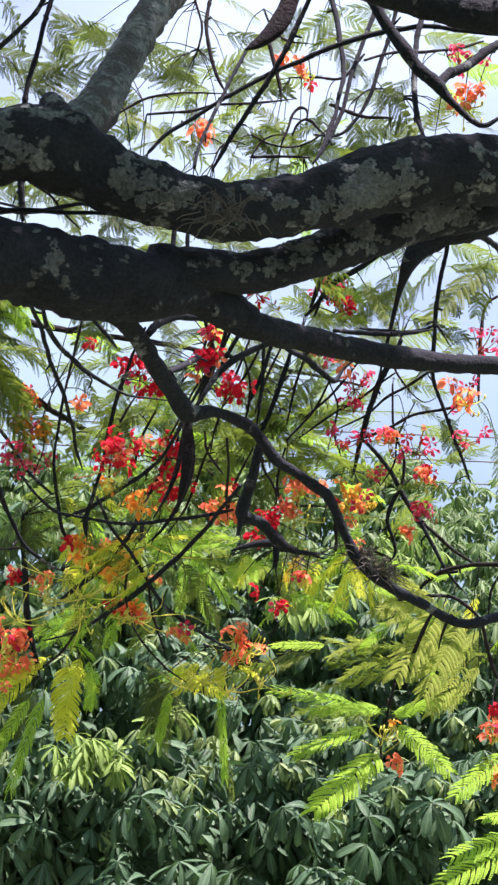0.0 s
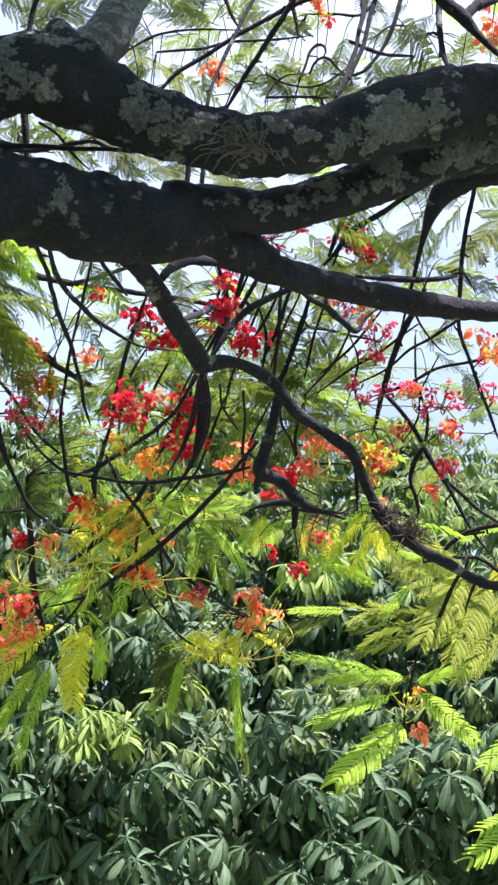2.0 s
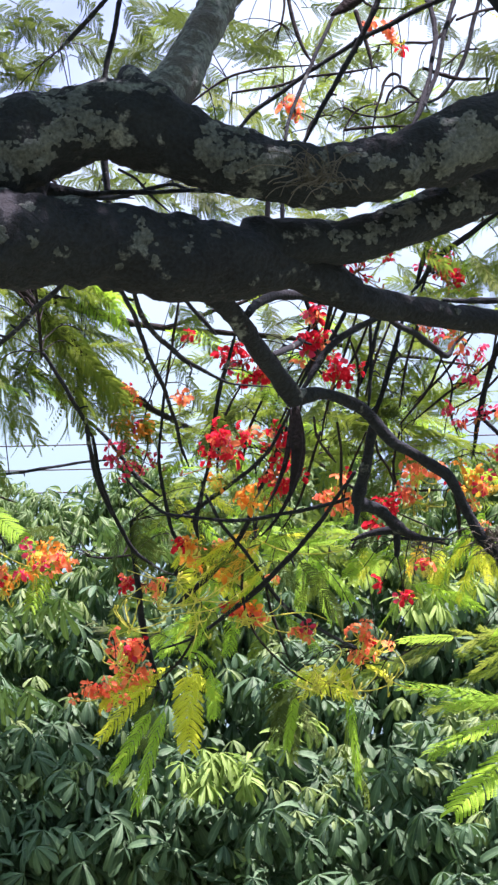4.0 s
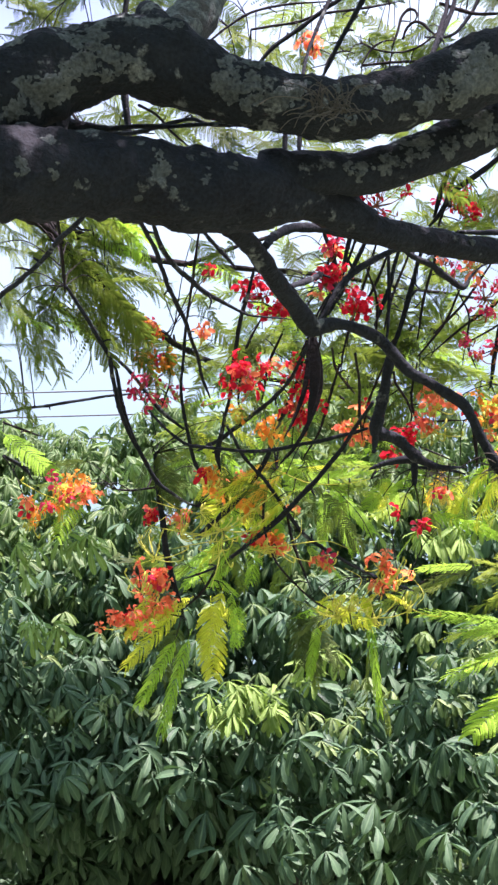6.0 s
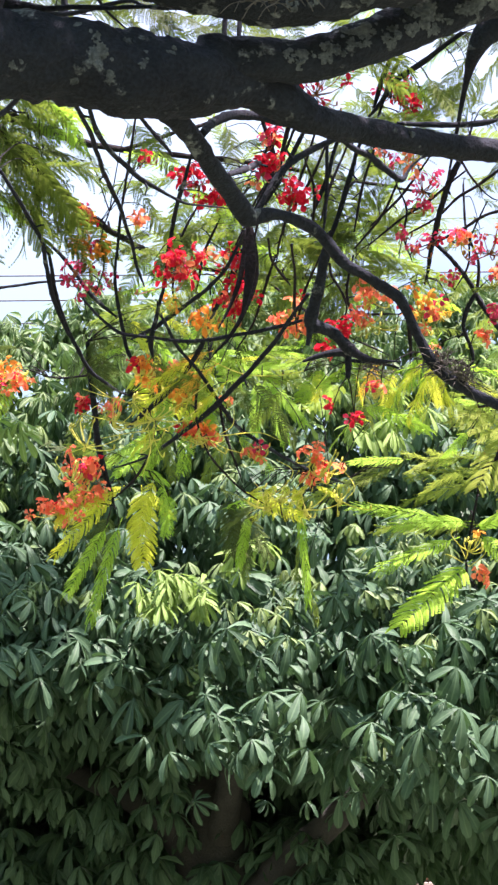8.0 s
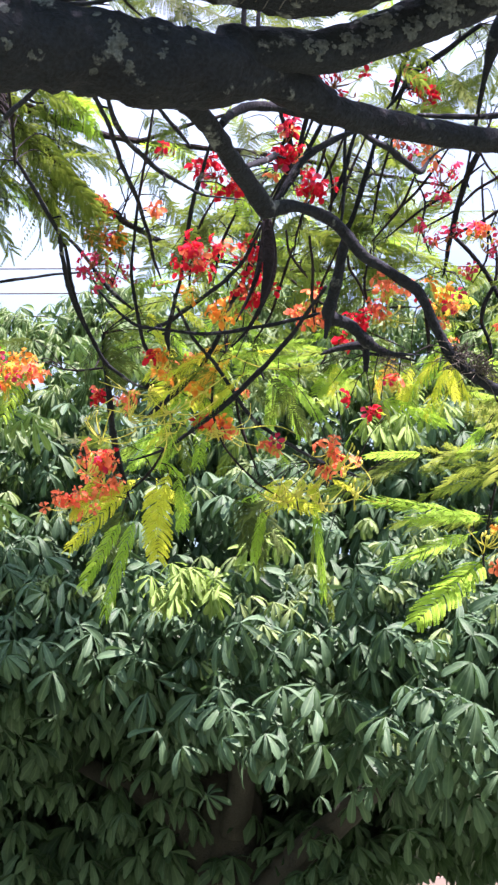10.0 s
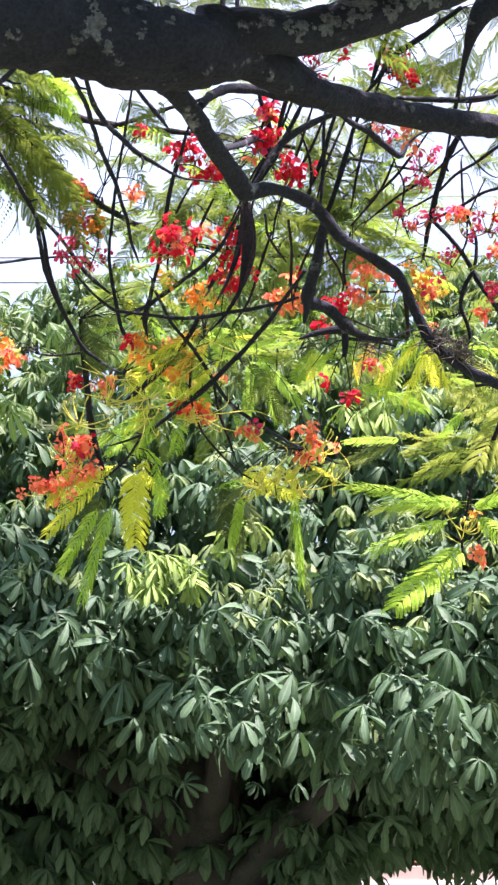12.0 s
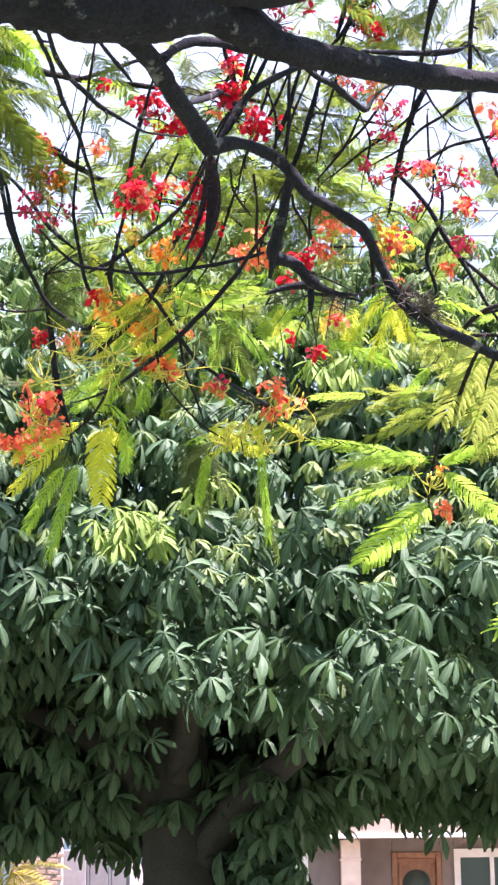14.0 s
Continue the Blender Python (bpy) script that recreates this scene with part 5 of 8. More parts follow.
frond((0.233, 6.311, 3.621), (0.141, 6.241, 3.486), 0.70, 0.90, True)
frond((0.353, 6.311, 3.630), (0.410, 6.334, 3.409), 0.70, 0.60)
frond((-0.125, 7.000, 3.321), (-0.093, 7.008, 3.079), 0.70, 0.30)
frond((-0.081, 7.000, 3.299), (0.069, 7.040, 3.084), 0.70, 0.25)
frond((-0.125, 7.000, 3.299), (-0.029, 7.006, 3.056), 0.60, 0.35)
frond((-0.038, 7.000, 3.343), (0.176, 6.883, 3.224), 0.50, 1.00, True)
frond((0.114, 7.000, 3.319), (-0.038, 6.917, 3.234), 0.50, 1.00, True)
frond((0.147, 7.076, 3.271), (0.175, 7.041, 2.907), 0.20, 0.70)
frond((0.177, 7.076, 3.047), (0.239, 7.073, 2.836), 0.25, 0.70)
frond((-0.083, 7.076, 3.183), (-0.040, 7.046, 3.009), 0.40, 0.60)
frond((-0.633, 5.440, 4.251), (-0.533, 5.385, 4.072), 0.70, 0.90)
frond((-0.874, 5.440, 4.258), (-0.661, 5.487, 3.913), 0.43, 0.50)
frond((-0.818, 5.580, 4.159), (-0.669, 5.645, 3.799), 0.40, 0.50)
frond((-0.873, 5.580, 4.120), (-0.936, 5.671, 3.836), 0.43, 0.50)
frond((-0.797, 5.440, 4.155), (-0.528, 5.530, 3.869), 0.40, 0.50)
frond((-1.041, 5.580, 4.084), (-0.788, 5.567, 3.752), 0.43, 0.50)
frond((-0.835, 5.580, 4.099), (-0.581, 5.440, 3.775), 0.36, 0.50)
frond((-1.041, 5.440, 4.263), (-0.810, 5.417, 4.045), 0.43, 0.50)
frond((-0.679, 5.700, 4.003), (-0.437, 5.762, 3.839), 0.55, 0.70)
frond((-0.659, 5.700, 3.942), (-0.509, 5.728, 3.767), 0.50, 0.70)
frond((-0.950, 5.440, 4.322), (-0.759, 5.423, 4.206), 0.60, 0.60)
frond((-0.782, 5.440, 4.276), (-0.574, 5.417, 4.178), 0.50, 0.70)
frond((-1.075, 5.700, 3.892), (-0.886, 5.633, 3.623), 0.36, 0.50)
frond((-1.161, 6.300, 3.825), (-0.941, 6.179, 3.629), 0.50, 0.90, True)
frond((-0.867, 6.300, 3.624), (-0.948, 6.195, 3.405), 0.60, 0.90, True)
frond((-0.990, 6.300, 3.627), (-0.793, 6.208, 3.572), 0.50, 0.80, True)
frond((-0.846, 6.300, 3.602), (-1.050, 6.187, 3.529), 0.40, 0.80, True)
frond((-1.043, 5.700, 4.054), (-0.871, 5.626, 3.777), 0.36, 0.50)
frond((-0.850, 5.580, 3.958), (-0.876, 5.530, 3.818), 0.43, 0.50)
frond((-0.745, 5.580, 4.281), (-0.901, 5.653, 4.051), 0.43, 0.50)
frond((-0.895, 5.580, 4.244), (-1.001, 5.595, 3.928), 0.43, 0.50)
frond((-0.286, 6.200, 4.311), (-0.560, 6.126, 4.269), 0.40, 0.60)
frond((-0.160, 6.000, 4.065), (-0.445, 5.968, 3.910), 0.50, 0.70)
frond((-0.083, 6.000, 4.024), (-0.301, 5.928, 3.965), 0.40, 0.50)
frond((-0.295, 6.000, 3.943), (-0.083, 5.953, 3.923), 0.40, 0.70)
frond((-0.165, 6.311, 3.887), (-0.359, 6.209, 3.809), 0.36, 0.80, True)
frond((-0.352, 6.000, 3.923), (-0.527, 6.017, 4.012), 0.50, 0.50)
frond((-0.390, 6.000, 3.923), (-0.485, 6.007, 3.764), 0.50, 0.70)
frond((0.090, 6.000, 4.002), (0.338, 5.983, 3.892), 0.50, 0.50)
frond((0.301, 6.000, 3.960), (0.602, 5.942, 3.874), 0.50, 0.45)
frond((0.493, 6.000, 3.938), (0.260, 6.011, 3.801), 0.50, 0.50)
frond((0.339, 6.000, 3.919), (0.492, 6.052, 3.754), 0.50, 0.55)
frond((0.185, 6.000, 3.940), (0.335, 5.979, 3.748), 0.50, 0.50)
frond((0.166, 6.000, 3.899), (0.030, 5.933, 3.693), 0.50, 0.50)
frond((0.494, 6.000, 3.979), (0.340, 5.922, 4.153), 0.50, 0.45)
frond((0.457, 6.000, 4.021), (0.647, 5.926, 4.153), 0.50, 0.70)
frond((0.722, 5.900, 4.172), (0.918, 5.944, 4.149), 0.40, 0.50)
frond((0.777, 5.900, 4.100), (0.925, 5.896, 4.016), 0.40, 0.40)
frond((0.380, 6.000, 4.042), (0.149, 6.035, 4.079), 0.50, 0.50)
frond((0.304, 6.000, 4.125), (0.184, 5.948, 3.919), 0.50, 0.70)
frond((0.603, 5.800, 4.332), (0.491, 5.759, 4.509), 0.60, 0.60)
frond((0.781, 5.700, 4.355), (0.580, 5.714, 4.444), 0.50, 0.50)
frond((0.748, 5.700, 4.477), (0.653, 5.736, 4.312), 0.60, 0.50)
frond((0.859, 5.700, 4.436), (0.931, 5.682, 4.325), 0.50, 0.40)
frond((0.518, 5.700, 4.295), (0.574, 5.651, 4.432), 0.50, 0.80)
frond((0.414, 5.900, 4.082), (0.516, 5.933, 4.282), 0.50, 0.60)
frond((0.348, 6.000, 4.377), (0.189, 5.968, 4.257), 0.50, 0.70)
frond((0.133, 6.000, 4.356), (0.266, 6.024, 4.136), 0.50, 0.50)
frond((-0.103, 6.100, 4.469), (-0.064, 6.058, 4.278), 0.60, 0.40)
frond((-0.084, 6.100, 4.383), (0.036, 6.108, 4.429), 0.50, 0.40)
frond((-0.753, 5.440, 5.170), (-0.496, 5.500, 5.106), 0.50, 0.30)
frond((-0.626, 5.440, 5.028), (-0.340, 5.479, 5.205), 0.50, 0.40)
frond((-0.358, 5.440, 5.191), (-0.588, 5.394, 5.103), 0.50, 0.40)
frond((-0.015, 5.440, 5.059), (-0.258, 5.470, 5.158), 0.50, 0.40)
frond((-0.348, 5.440, 4.985), (-0.126, 5.349, 4.819), 0.60, 0.50)
frond((-0.312, 5.440, 5.055), (-0.208, 5.407, 4.915), 0.60, 0.50)
frond((0.025, 5.580, 5.184), (0.225, 5.548, 5.304), 0.60, 0.50)
frond((0.171, 5.580, 4.981), (0.420, 5.645, 4.916), 0.50, 0.70)
frond((0.232, 5.580, 5.007), (0.151, 5.533, 4.861), 0.50, 0.60)
frond((0.480, 5.440, 5.400), (0.283, 5.500, 5.276), 0.60, 0.50)
frond((0.582, 5.440, 5.311), (0.363, 5.481, 5.268), 0.40, 0.50)
frond((0.663, 5.440, 5.387), (0.486, 5.501, 5.466), 0.60, 0.40)
frond((0.611, 5.440, 5.103), (0.753, 5.397, 4.880), 0.60, 0.40)
frond((0.722, 5.440, 5.132), (0.575, 5.385, 4.976), 0.50, 0.30)
frond((0.860, 5.440, 5.024), (0.632, 5.370, 4.858), 0.50, 0.70)
frond((0.844, 5.440, 5.231), (1.095, 5.492, 5.184), 0.50, 0.90)
frond((0.764, 5.440, 5.309), (1.022, 5.519, 5.339), 0.40, 0.70)
frond((0.801, 5.440, 5.044), (0.983, 5.458, 5.018), 0.50, 0.70)
frond((0.015, 5.580, 5.544), (0.203, 5.563, 5.445), 0.60, 0.70)
frond((-0.744, 5.580, 5.453), (-0.605, 5.529, 5.236), 0.50, 0.30)
frond((-0.623, 5.580, 5.484), (-0.435, 5.625, 5.404), 0.50, 0.25)
frond((-0.576, 5.580, 5.390), (-0.468, 5.627, 5.235), 0.50, 0.25)
frond((-0.191, 5.580, 4.963), (0.032, 5.479, 4.802), 0.50, 0.60)
frond((-0.030, 5.580, 4.971), (0.171, 5.507, 4.802), 0.50, 0.50)
frond((0.414, 5.580, 4.924), (0.580, 5.615, 4.906), 0.60, 0.60)
frond((-0.494, 5.300, 4.566), (-0.623, 5.334, 4.493), 0.60, 0.40)
frond((-0.419, 5.300, 4.570), (-0.241, 5.244, 4.401), 0.60, 0.40)
frond((-0.303, 5.300, 4.512), (-0.093, 5.233, 4.382), 0.50, 0.40)
frond((-0.246, 5.300, 4.493), (-0.351, 5.277, 4.350), 0.50, 0.40)
frond((-0.037, 5.300, 4.419), (0.169, 5.291, 4.382), 0.50, 0.50)
frond((-0.645, 5.300, 4.580), (-0.513, 5.204, 4.347), 0.50, 0.40)
frond((0.734, 5.580, 4.489), (0.523, 5.643, 4.291), 0.60, 0.65)
frond((0.833, 5.580, 4.494), (0.672, 5.570, 4.264), 0.60, 0.50)
frond((0.874, 5.580, 4.562), (1.099, 5.618, 4.503), 0.60, 0.50)
frond((0.992, 5.580, 4.479), (0.779, 5.501, 4.237), 0.60, 0.50)
frond((0.675, 5.580, 4.531), (0.541, 5.631, 4.462), 0.50, 0.80)
frond((1.012, 5.580, 4.502), (0.973, 5.609, 4.295), 0.60, 0.50)
frond((0.576, 5.580, 4.395), (0.687, 5.540, 4.209), 0.50, 0.70)
frond((-0.706, 5.580, 4.272), (-0.530, 5.648, 4.161), 0.60, 0.60)
frond((-0.711, 5.580, 4.060), (-0.530, 5.605, 3.871), 0.60, 0.50)
frond((-0.728, 5.580, 4.314), (-0.626, 5.616, 4.186), 0.60, 0.80)
frond((-0.423, 5.700, 4.297), (-0.255, 5.618, 4.096), 0.50, 0.50)
frond((0.982, 5.700, 4.013), (1.085, 5.639, 3.847), 0.50, 0.40)
frond((0.878, 5.700, 3.695), (0.706, 5.717, 3.715), 0.30, 0.60)
frond((-0.628, 6.418, 3.243), (-0.712, 6.328, 3.071), 0.50, 1.00, True)
frond((-0.502, 6.418, 3.205), (-0.617, 6.352, 3.143), 0.50, 1.00, True)
frond((1.105, 5.900, 2.840), (0.892, 5.783, 2.679), 0.50, 0.90, True)
frond((1.153, 5.900, 2.537), (0.846, 5.750, 2.408), 0.50, 0.90, True)
frond((1.154, 5.900, 2.575), (0.887, 5.774, 2.494), 0.50, 0.90, True)
frond((1.195, 5.900, 2.651), (0.987, 5.805, 2.611), 0.50, 0.90, True)
frond((0.667, 5.580, 3.388), (0.826, 5.519, 3.356), 0.40, 0.90)

frond((0.476, 6.190, 3.568), (0.434, 6.130, 3.417), 0.50, 0.95, True)
frond((0.601, 6.170, 3.555), (0.637, 6.110, 3.418), 0.50, 0.97, True)
frond((0.228, 6.472, 3.661), (0.202, 6.408, 3.535), 0.50, 0.95, True)
frond((0.244, 6.472, 3.657), (0.258, 6.408, 3.544), 0.50, 0.90, True)
frond((0.690, 6.100, 3.517), (0.877, 6.040, 3.421), 0.35, 0.95, True)
frond((0.676, 6.150, 3.460), (0.804, 6.090, 3.417), 0.40, 0.90, True)
frond((0.895, 6.250, 3.449), (0.690, 6.190, 3.378), 0.40, 1.6, True)
frond((0.905, 6.250, 3.421), (0.748, 6.190, 3.319), 0.40, 1.6, True)
frond((0.833, 6.300, 3.416), (0.715, 6.240, 3.356), 0.40, 1.6, True)
frond((0.943, 6.150, 3.378), (0.765, 6.090, 3.138), 0.42, 1.6, True)
frond((0.992, 6.200, 3.293), (0.796, 6.140, 3.135), 0.36, 1.6, True)
frond((1.035, 6.200, 3.284), (0.872, 6.140, 3.088), 0.40, 1.6, True)
frond((1.056, 6.200, 3.205), (0.930, 6.140, 3.032), 0.40, 1.6, True)
frond((1.069, 6.250, 3.348), (0.950, 6.190, 3.230), 0.40, 1.6, True)
frond((0.524, 6.350, 3.298), (0.314, 6.290, 3.285), 0.40, 0.75, True)
frond((0.470, 6.350, 3.266), (0.319, 6.290, 3.187), 0.40, 0.65, True)
frond((0.735, 6.450, 3.354), (0.520, 6.390, 3.284), 0.40, 1.6)
frond((0.754, 6.450, 3.285), (0.533, 6.390, 3.197), 0.40, 1.6)
frond((0.710, 6.450, 3.308), (0.603, 6.390, 3.351), 0.40, 1.6)
frond((0.615, 6.500, 3.339), (0.508, 6.440, 3.362), 0.40, 1.6)
frond((-0.375, 6.520, 3.761), (-0.445, 6.460, 3.502), 0.45, 1.00, True)
frond((-0.303, 6.845, 3.823), (-0.316, 6.782, 3.592), 0.45, 1.00, True)
frond((-0.190, 6.845, 3.827), (-0.207, 6.782, 3.617), 0.45, 0.97, True)
frond((-0.255, 6.845, 3.847), (-0.156, 6.782, 3.662), 0.45, 1.00, True)
frond((-0.432, 6.845, 3.818), (-0.498, 6.782, 3.707), 0.45, 1.00, True)
frond((-0.235, 6.866, 3.764), (-0.291, 6.803, 3.587), 0.45, 1.00, True)
frond((0.024, 6.897, 3.782), (0.120, 6.834, 3.493), 0.36, 0.80, True)
frond((0.003, 6.897, 3.769), (-0.017, 6.834, 3.527), 0.36, 0.75, True)
frond((0.051, 6.897, 3.760), (0.189, 6.834, 3.565), 0.36, 0.78, True)
frond((-0.192, 6.740, 3.789), (0.008, 6.677, 3.806), 0.40, 0.95, True)
frond((0.213, 6.740, 3.779), (0.009, 6.677, 3.780), 0.40, 0.90, True)
frond((0.095, 6.740, 3.802), (-0.084, 6.677, 3.728), 0.40, 0.93, True)
frond((0.169, 6.740, 3.849), (0.018, 6.677, 3.847), 0.40, 0.80, True)
frond((-0.022, 6.740, 3.821), (-0.193, 6.677, 3.839), 0.40, 0.90, True)
frond((-0.397, 6.950, 3.558), (-0.569, 6.887, 3.387), 0.45, 0.90, True)
frond((-0.417, 6.950, 3.531), (-0.590, 6.887, 3.465), 0.45, 0.90, True)
frond((-0.367, 6.950, 3.492), (-0.476, 6.887, 3.385), 0.45, 0.85, True)
frond((0.062, 6.920, 3.321), (-0.167, 6.860, 3.188), 0.50, 0.30)
frond((-0.042, 6.920, 3.231), (-0.086, 6.860, 3.014), 0.35, 0.85, True)
frond((0.158, 7.020, 3.325), (0.192, 6.960, 2.882), 0.14, 0.85, True)
frond((-0.101, 6.220, 4.182), (-0.288, 6.160, 4.104), 0.40, 0.60)
frond((-0.128, 6.220, 4.069), (-0.287, 6.160, 4.083), 0.40, 0.60)
frond((-0.467, 6.320, 4.074), (-0.310, 6.260, 3.949), 0.45, 0.90, True)
frond((-0.500, 6.320, 3.921), (-0.314, 6.260, 3.936), 0.40, 0.75)
frond((-0.471, 6.120, 4.215), (-0.351, 6.060, 4.247), 0.40, 0.55)
frond((-0.238, 6.370, 4.007), (-0.111, 6.310, 3.871), 0.45, 0.93, True)
frond((-0.375, 6.370, 3.883), (-0.227, 6.310, 3.761), 0.45, 0.95, True)
frond((-0.150, 6.370, 3.847), (-0.027, 6.310, 3.767), 0.40, 0.95, True)
frond((-0.454, 6.370, 3.837), (-0.384, 6.310, 3.693), 0.40, 0.97, True)
frond((0.418, 6.100, 3.773), (0.297, 6.040, 3.810), 0.40, 0.85)
frond((0.191, 6.320, 3.970), (0.106, 6.260, 4.032), 0.40, 0.60)
frond((0.497, 6.100, 3.942), (0.648, 6.040, 3.883), 0.40, 0.65)
frond((0.417, 6.100, 4.024), (0.570, 6.040, 3.964), 0.40, 0.60)
frond((0.536, 6.100, 3.881), (0.413, 6.040, 3.917), 0.40, 0.60)
frond((0.393, 6.250, 3.410), (0.320, 6.190, 3.431), 0.40, 0.95, True)
frond((1.086, 6.350, 3.625), (0.913, 6.290, 3.560), 0.40, 0.90, True)
frond((1.082, 6.350, 3.499), (1.008, 6.290, 3.357), 0.40, 0.95, True)
frond((-0.588, 6.620, 3.786), (-0.461, 6.560, 3.810), 0.40, 0.75, True)
frond((-0.334, 6.520, 3.784), (-0.477, 6.460, 3.803), 0.40, 0.85, True)
frond((-0.855, 5.620, 4.364), (-0.673, 5.580, 3.788), 0.31, 0.50)
frond((-0.709, 5.620, 4.112), (-0.510, 5.580, 3.840), 0.31, 0.65)
frond((-1.014, 5.620, 3.983), (-0.910, 5.580, 3.777), 0.34, 0.50)
frond((-0.824, 5.620, 4.270), (-0.584, 5.580, 4.080), 0.34, 0.65)
frond((-0.846, 5.620, 4.385), (-0.991, 5.580, 4.065), 0.34, 0.65)
frond((-1.092, 5.620, 3.828), (-0.887, 5.580, 3.584), 0.24, 0.50)
frond((-0.621, 5.620, 4.282), (-0.542, 5.580, 4.139), 0.42, 0.90)
frond((-0.991, 5.620, 4.164), (-1.088, 5.580, 3.910), 0.34, 0.60)
frond((-0.693, 5.620, 4.316), (-0.538, 5.580, 4.209), 0.34, 0.80)
frond((-1.016, 5.620, 4.371), (-0.892, 5.580, 4.203), 0.34, 0.70)
frond((-1.091, 5.620, 4.332), (-0.965, 5.580, 4.145), 0.34, 0.70)
frond((0.069, 6.719, 3.301), (-0.025, 6.656, 3.208), 0.45, 1.00, True)
frond((0.111, 6.719, 3.301), (0.043, 6.656, 3.174), 0.45, 1.00, True)
frond((0.132, 6.719, 3.291), (0.171, 6.656, 3.173), 0.45, 1.00, True)
frond((0.215, 6.719, 3.300), (0.300, 6.656, 3.240), 0.45, 1.00, True)
frond((0.027, 6.719, 3.301), (-0.035, 6.656, 3.260), 0.45, 1.00, True)
frond((0.174, 6.719, 3.300), (0.109, 6.656, 3.209), 0.40, 1.00, True)
frond((0.382, 5.898, 5.020), (0.154, 5.895, 4.914), 0.49, 0.30)
frond((0.891, 5.735, 5.664), (0.836, 5.739, 5.531), 0.38, 0.35)
frond((-0.033, 5.934, 5.674), (0.156, 5.930, 5.605), 0.40, 0.30)
frond((-0.415, 5.991, 5.654), (-0.613, 6.028, 5.530), 0.44, 0.35)
frond((-0.404, 5.598, 4.580), (-0.633, 5.635, 4.472), 0.41, 0.50)
frond((-0.209, 5.502, 4.916), (-0.432, 5.488, 4.847), 0.48, 0.60)
frond((0.505, 5.736, 5.563), (0.666, 5.728, 5.493), 0.43, 0.65)
frond((0.681, 5.789, 5.396), (0.577, 5.773, 5.300), 0.49, 0.35)
frond((-0.580, 5.910, 5.555), (-0.538, 5.907, 5.404), 0.45, 0.50)
frond((0.851, 5.973, 5.921), (0.702, 5.979, 5.850), 0.49, 0.50)
frond((-0.251, 5.546, 4.835), (-0.093, 5.562, 4.703), 0.42, 0.60)
frond((-0.518, 5.993, 5.853), (-0.717, 5.975, 5.776), 0.45, 0.50)
frond((0.056, 5.528, 5.138), (0.322, 5.498, 5.104), 0.47, 0.35)
frond((0.370, 5.553, 4.776), (0.166, 5.576, 4.722), 0.42, 0.60)
frond((0.892, 5.585, 4.995), (0.681, 5.569, 4.935), 0.44, 0.35)
frond((-0.546, 5.766, 4.819), (-0.404, 5.787, 4.731), 0.40, 0.60)
frond((-0.267, 5.934, 4.968), (-0.065, 5.944, 4.929), 0.47, 0.50)
frond((0.264, 5.918, 5.110), (0.276, 5.931, 4.971), 0.49, 0.50)
frond((0.399, 5.506, 4.969), (0.198, 5.528, 4.891), 0.46, 0.50)
frond((-0.131, 5.869, 5.091), (-0.372, 5.896, 5.021), 0.48, 0.60)
frond((1.012, 5.759, 4.735), (1.239, 5.758, 4.723), 0.46, 0.60)
frond((-0.443, 5.790, 4.882), (-0.658, 5.799, 4.802), 0.47, 0.50)
frond((0.534, 5.580, 5.638), (0.694, 5.589, 5.534), 0.39, 0.60)
frond((1.079, 5.946, 5.755), (1.201, 5.945, 5.660), 0.45, 0.60)
frond((0.079, 5.806, 5.362), (-0.137, 5.799, 5.298), 0.41, 0.60)
frond((0.820, 5.774, 5.027), (1.014, 5.757, 4.890), 0.42, 0.65)
frond((-0.151, 5.979, 5.228), (-0.122, 5.969, 5.047), 0.40, 0.65)
frond((-0.071, 5.600, 5.117), (-0.256, 5.617, 5.113), 0.46, 0.60)
frond((-0.573, 5.808, 5.123), (-0.610, 5.804, 4.996), 0.41, 0.50)
frond((0.109, 5.692, 4.928), (0.069, 5.699, 4.746), 0.47, 0.50)
frond((0.701, 5.662, 4.423), (0.565, 5.634, 4.277), 0.45, 0.60)
frond((0.533, 5.598, 4.566), (0.359, 5.601, 4.503), 0.41, 0.60)
frond((0.885, 5.644, 4.503), (1.059, 5.642, 4.503), 0.46, 0.65)
frond((0.926, 5.556, 4.156), (0.778, 5.566, 4.095), 0.45, 0.65)
frond((0.408, 5.789, 4.505), (0.616, 5.802, 4.431), 0.39, 0.65)
frond((0.521, 5.833, 4.491), (0.711, 5.862, 4.424), 0.46, 0.60)
frond((0.705, 5.802, 4.360), (0.685, 5.766, 4.192), 0.47, 0.65)
frond((0.587, 5.869, 4.338), (0.421, 5.871, 4.304), 0.44, 0.50)
frond((0.739, 5.739, 4.457), (0.599, 5.718, 4.397), 0.49, 0.50)
frond((0.880, 5.899, 4.266), (0.754, 5.922, 4.137), 0.41, 0.30)
frond((0.843, 5.652, 4.560), (0.600, 5.628, 4.558), 0.45, 0.30)
frond((0.759, 5.811, 4.377), (0.942, 5.790, 4.355), 0.43, 0.65)
frond((0.467, 5.660, 4.405), (0.539, 5.632, 4.264), 0.46, 0.35)
frond((0.745, 5.652, 4.294), (0.969, 5.631, 4.226), 0.39, 0.35)
frond((0.551, 5.731, 4.289), (0.707, 5.714, 4.237), 0.47, 0.50)
frond((0.428, 5.582, 4.255), (0.599, 5.568, 4.246), 0.49, 0.60)

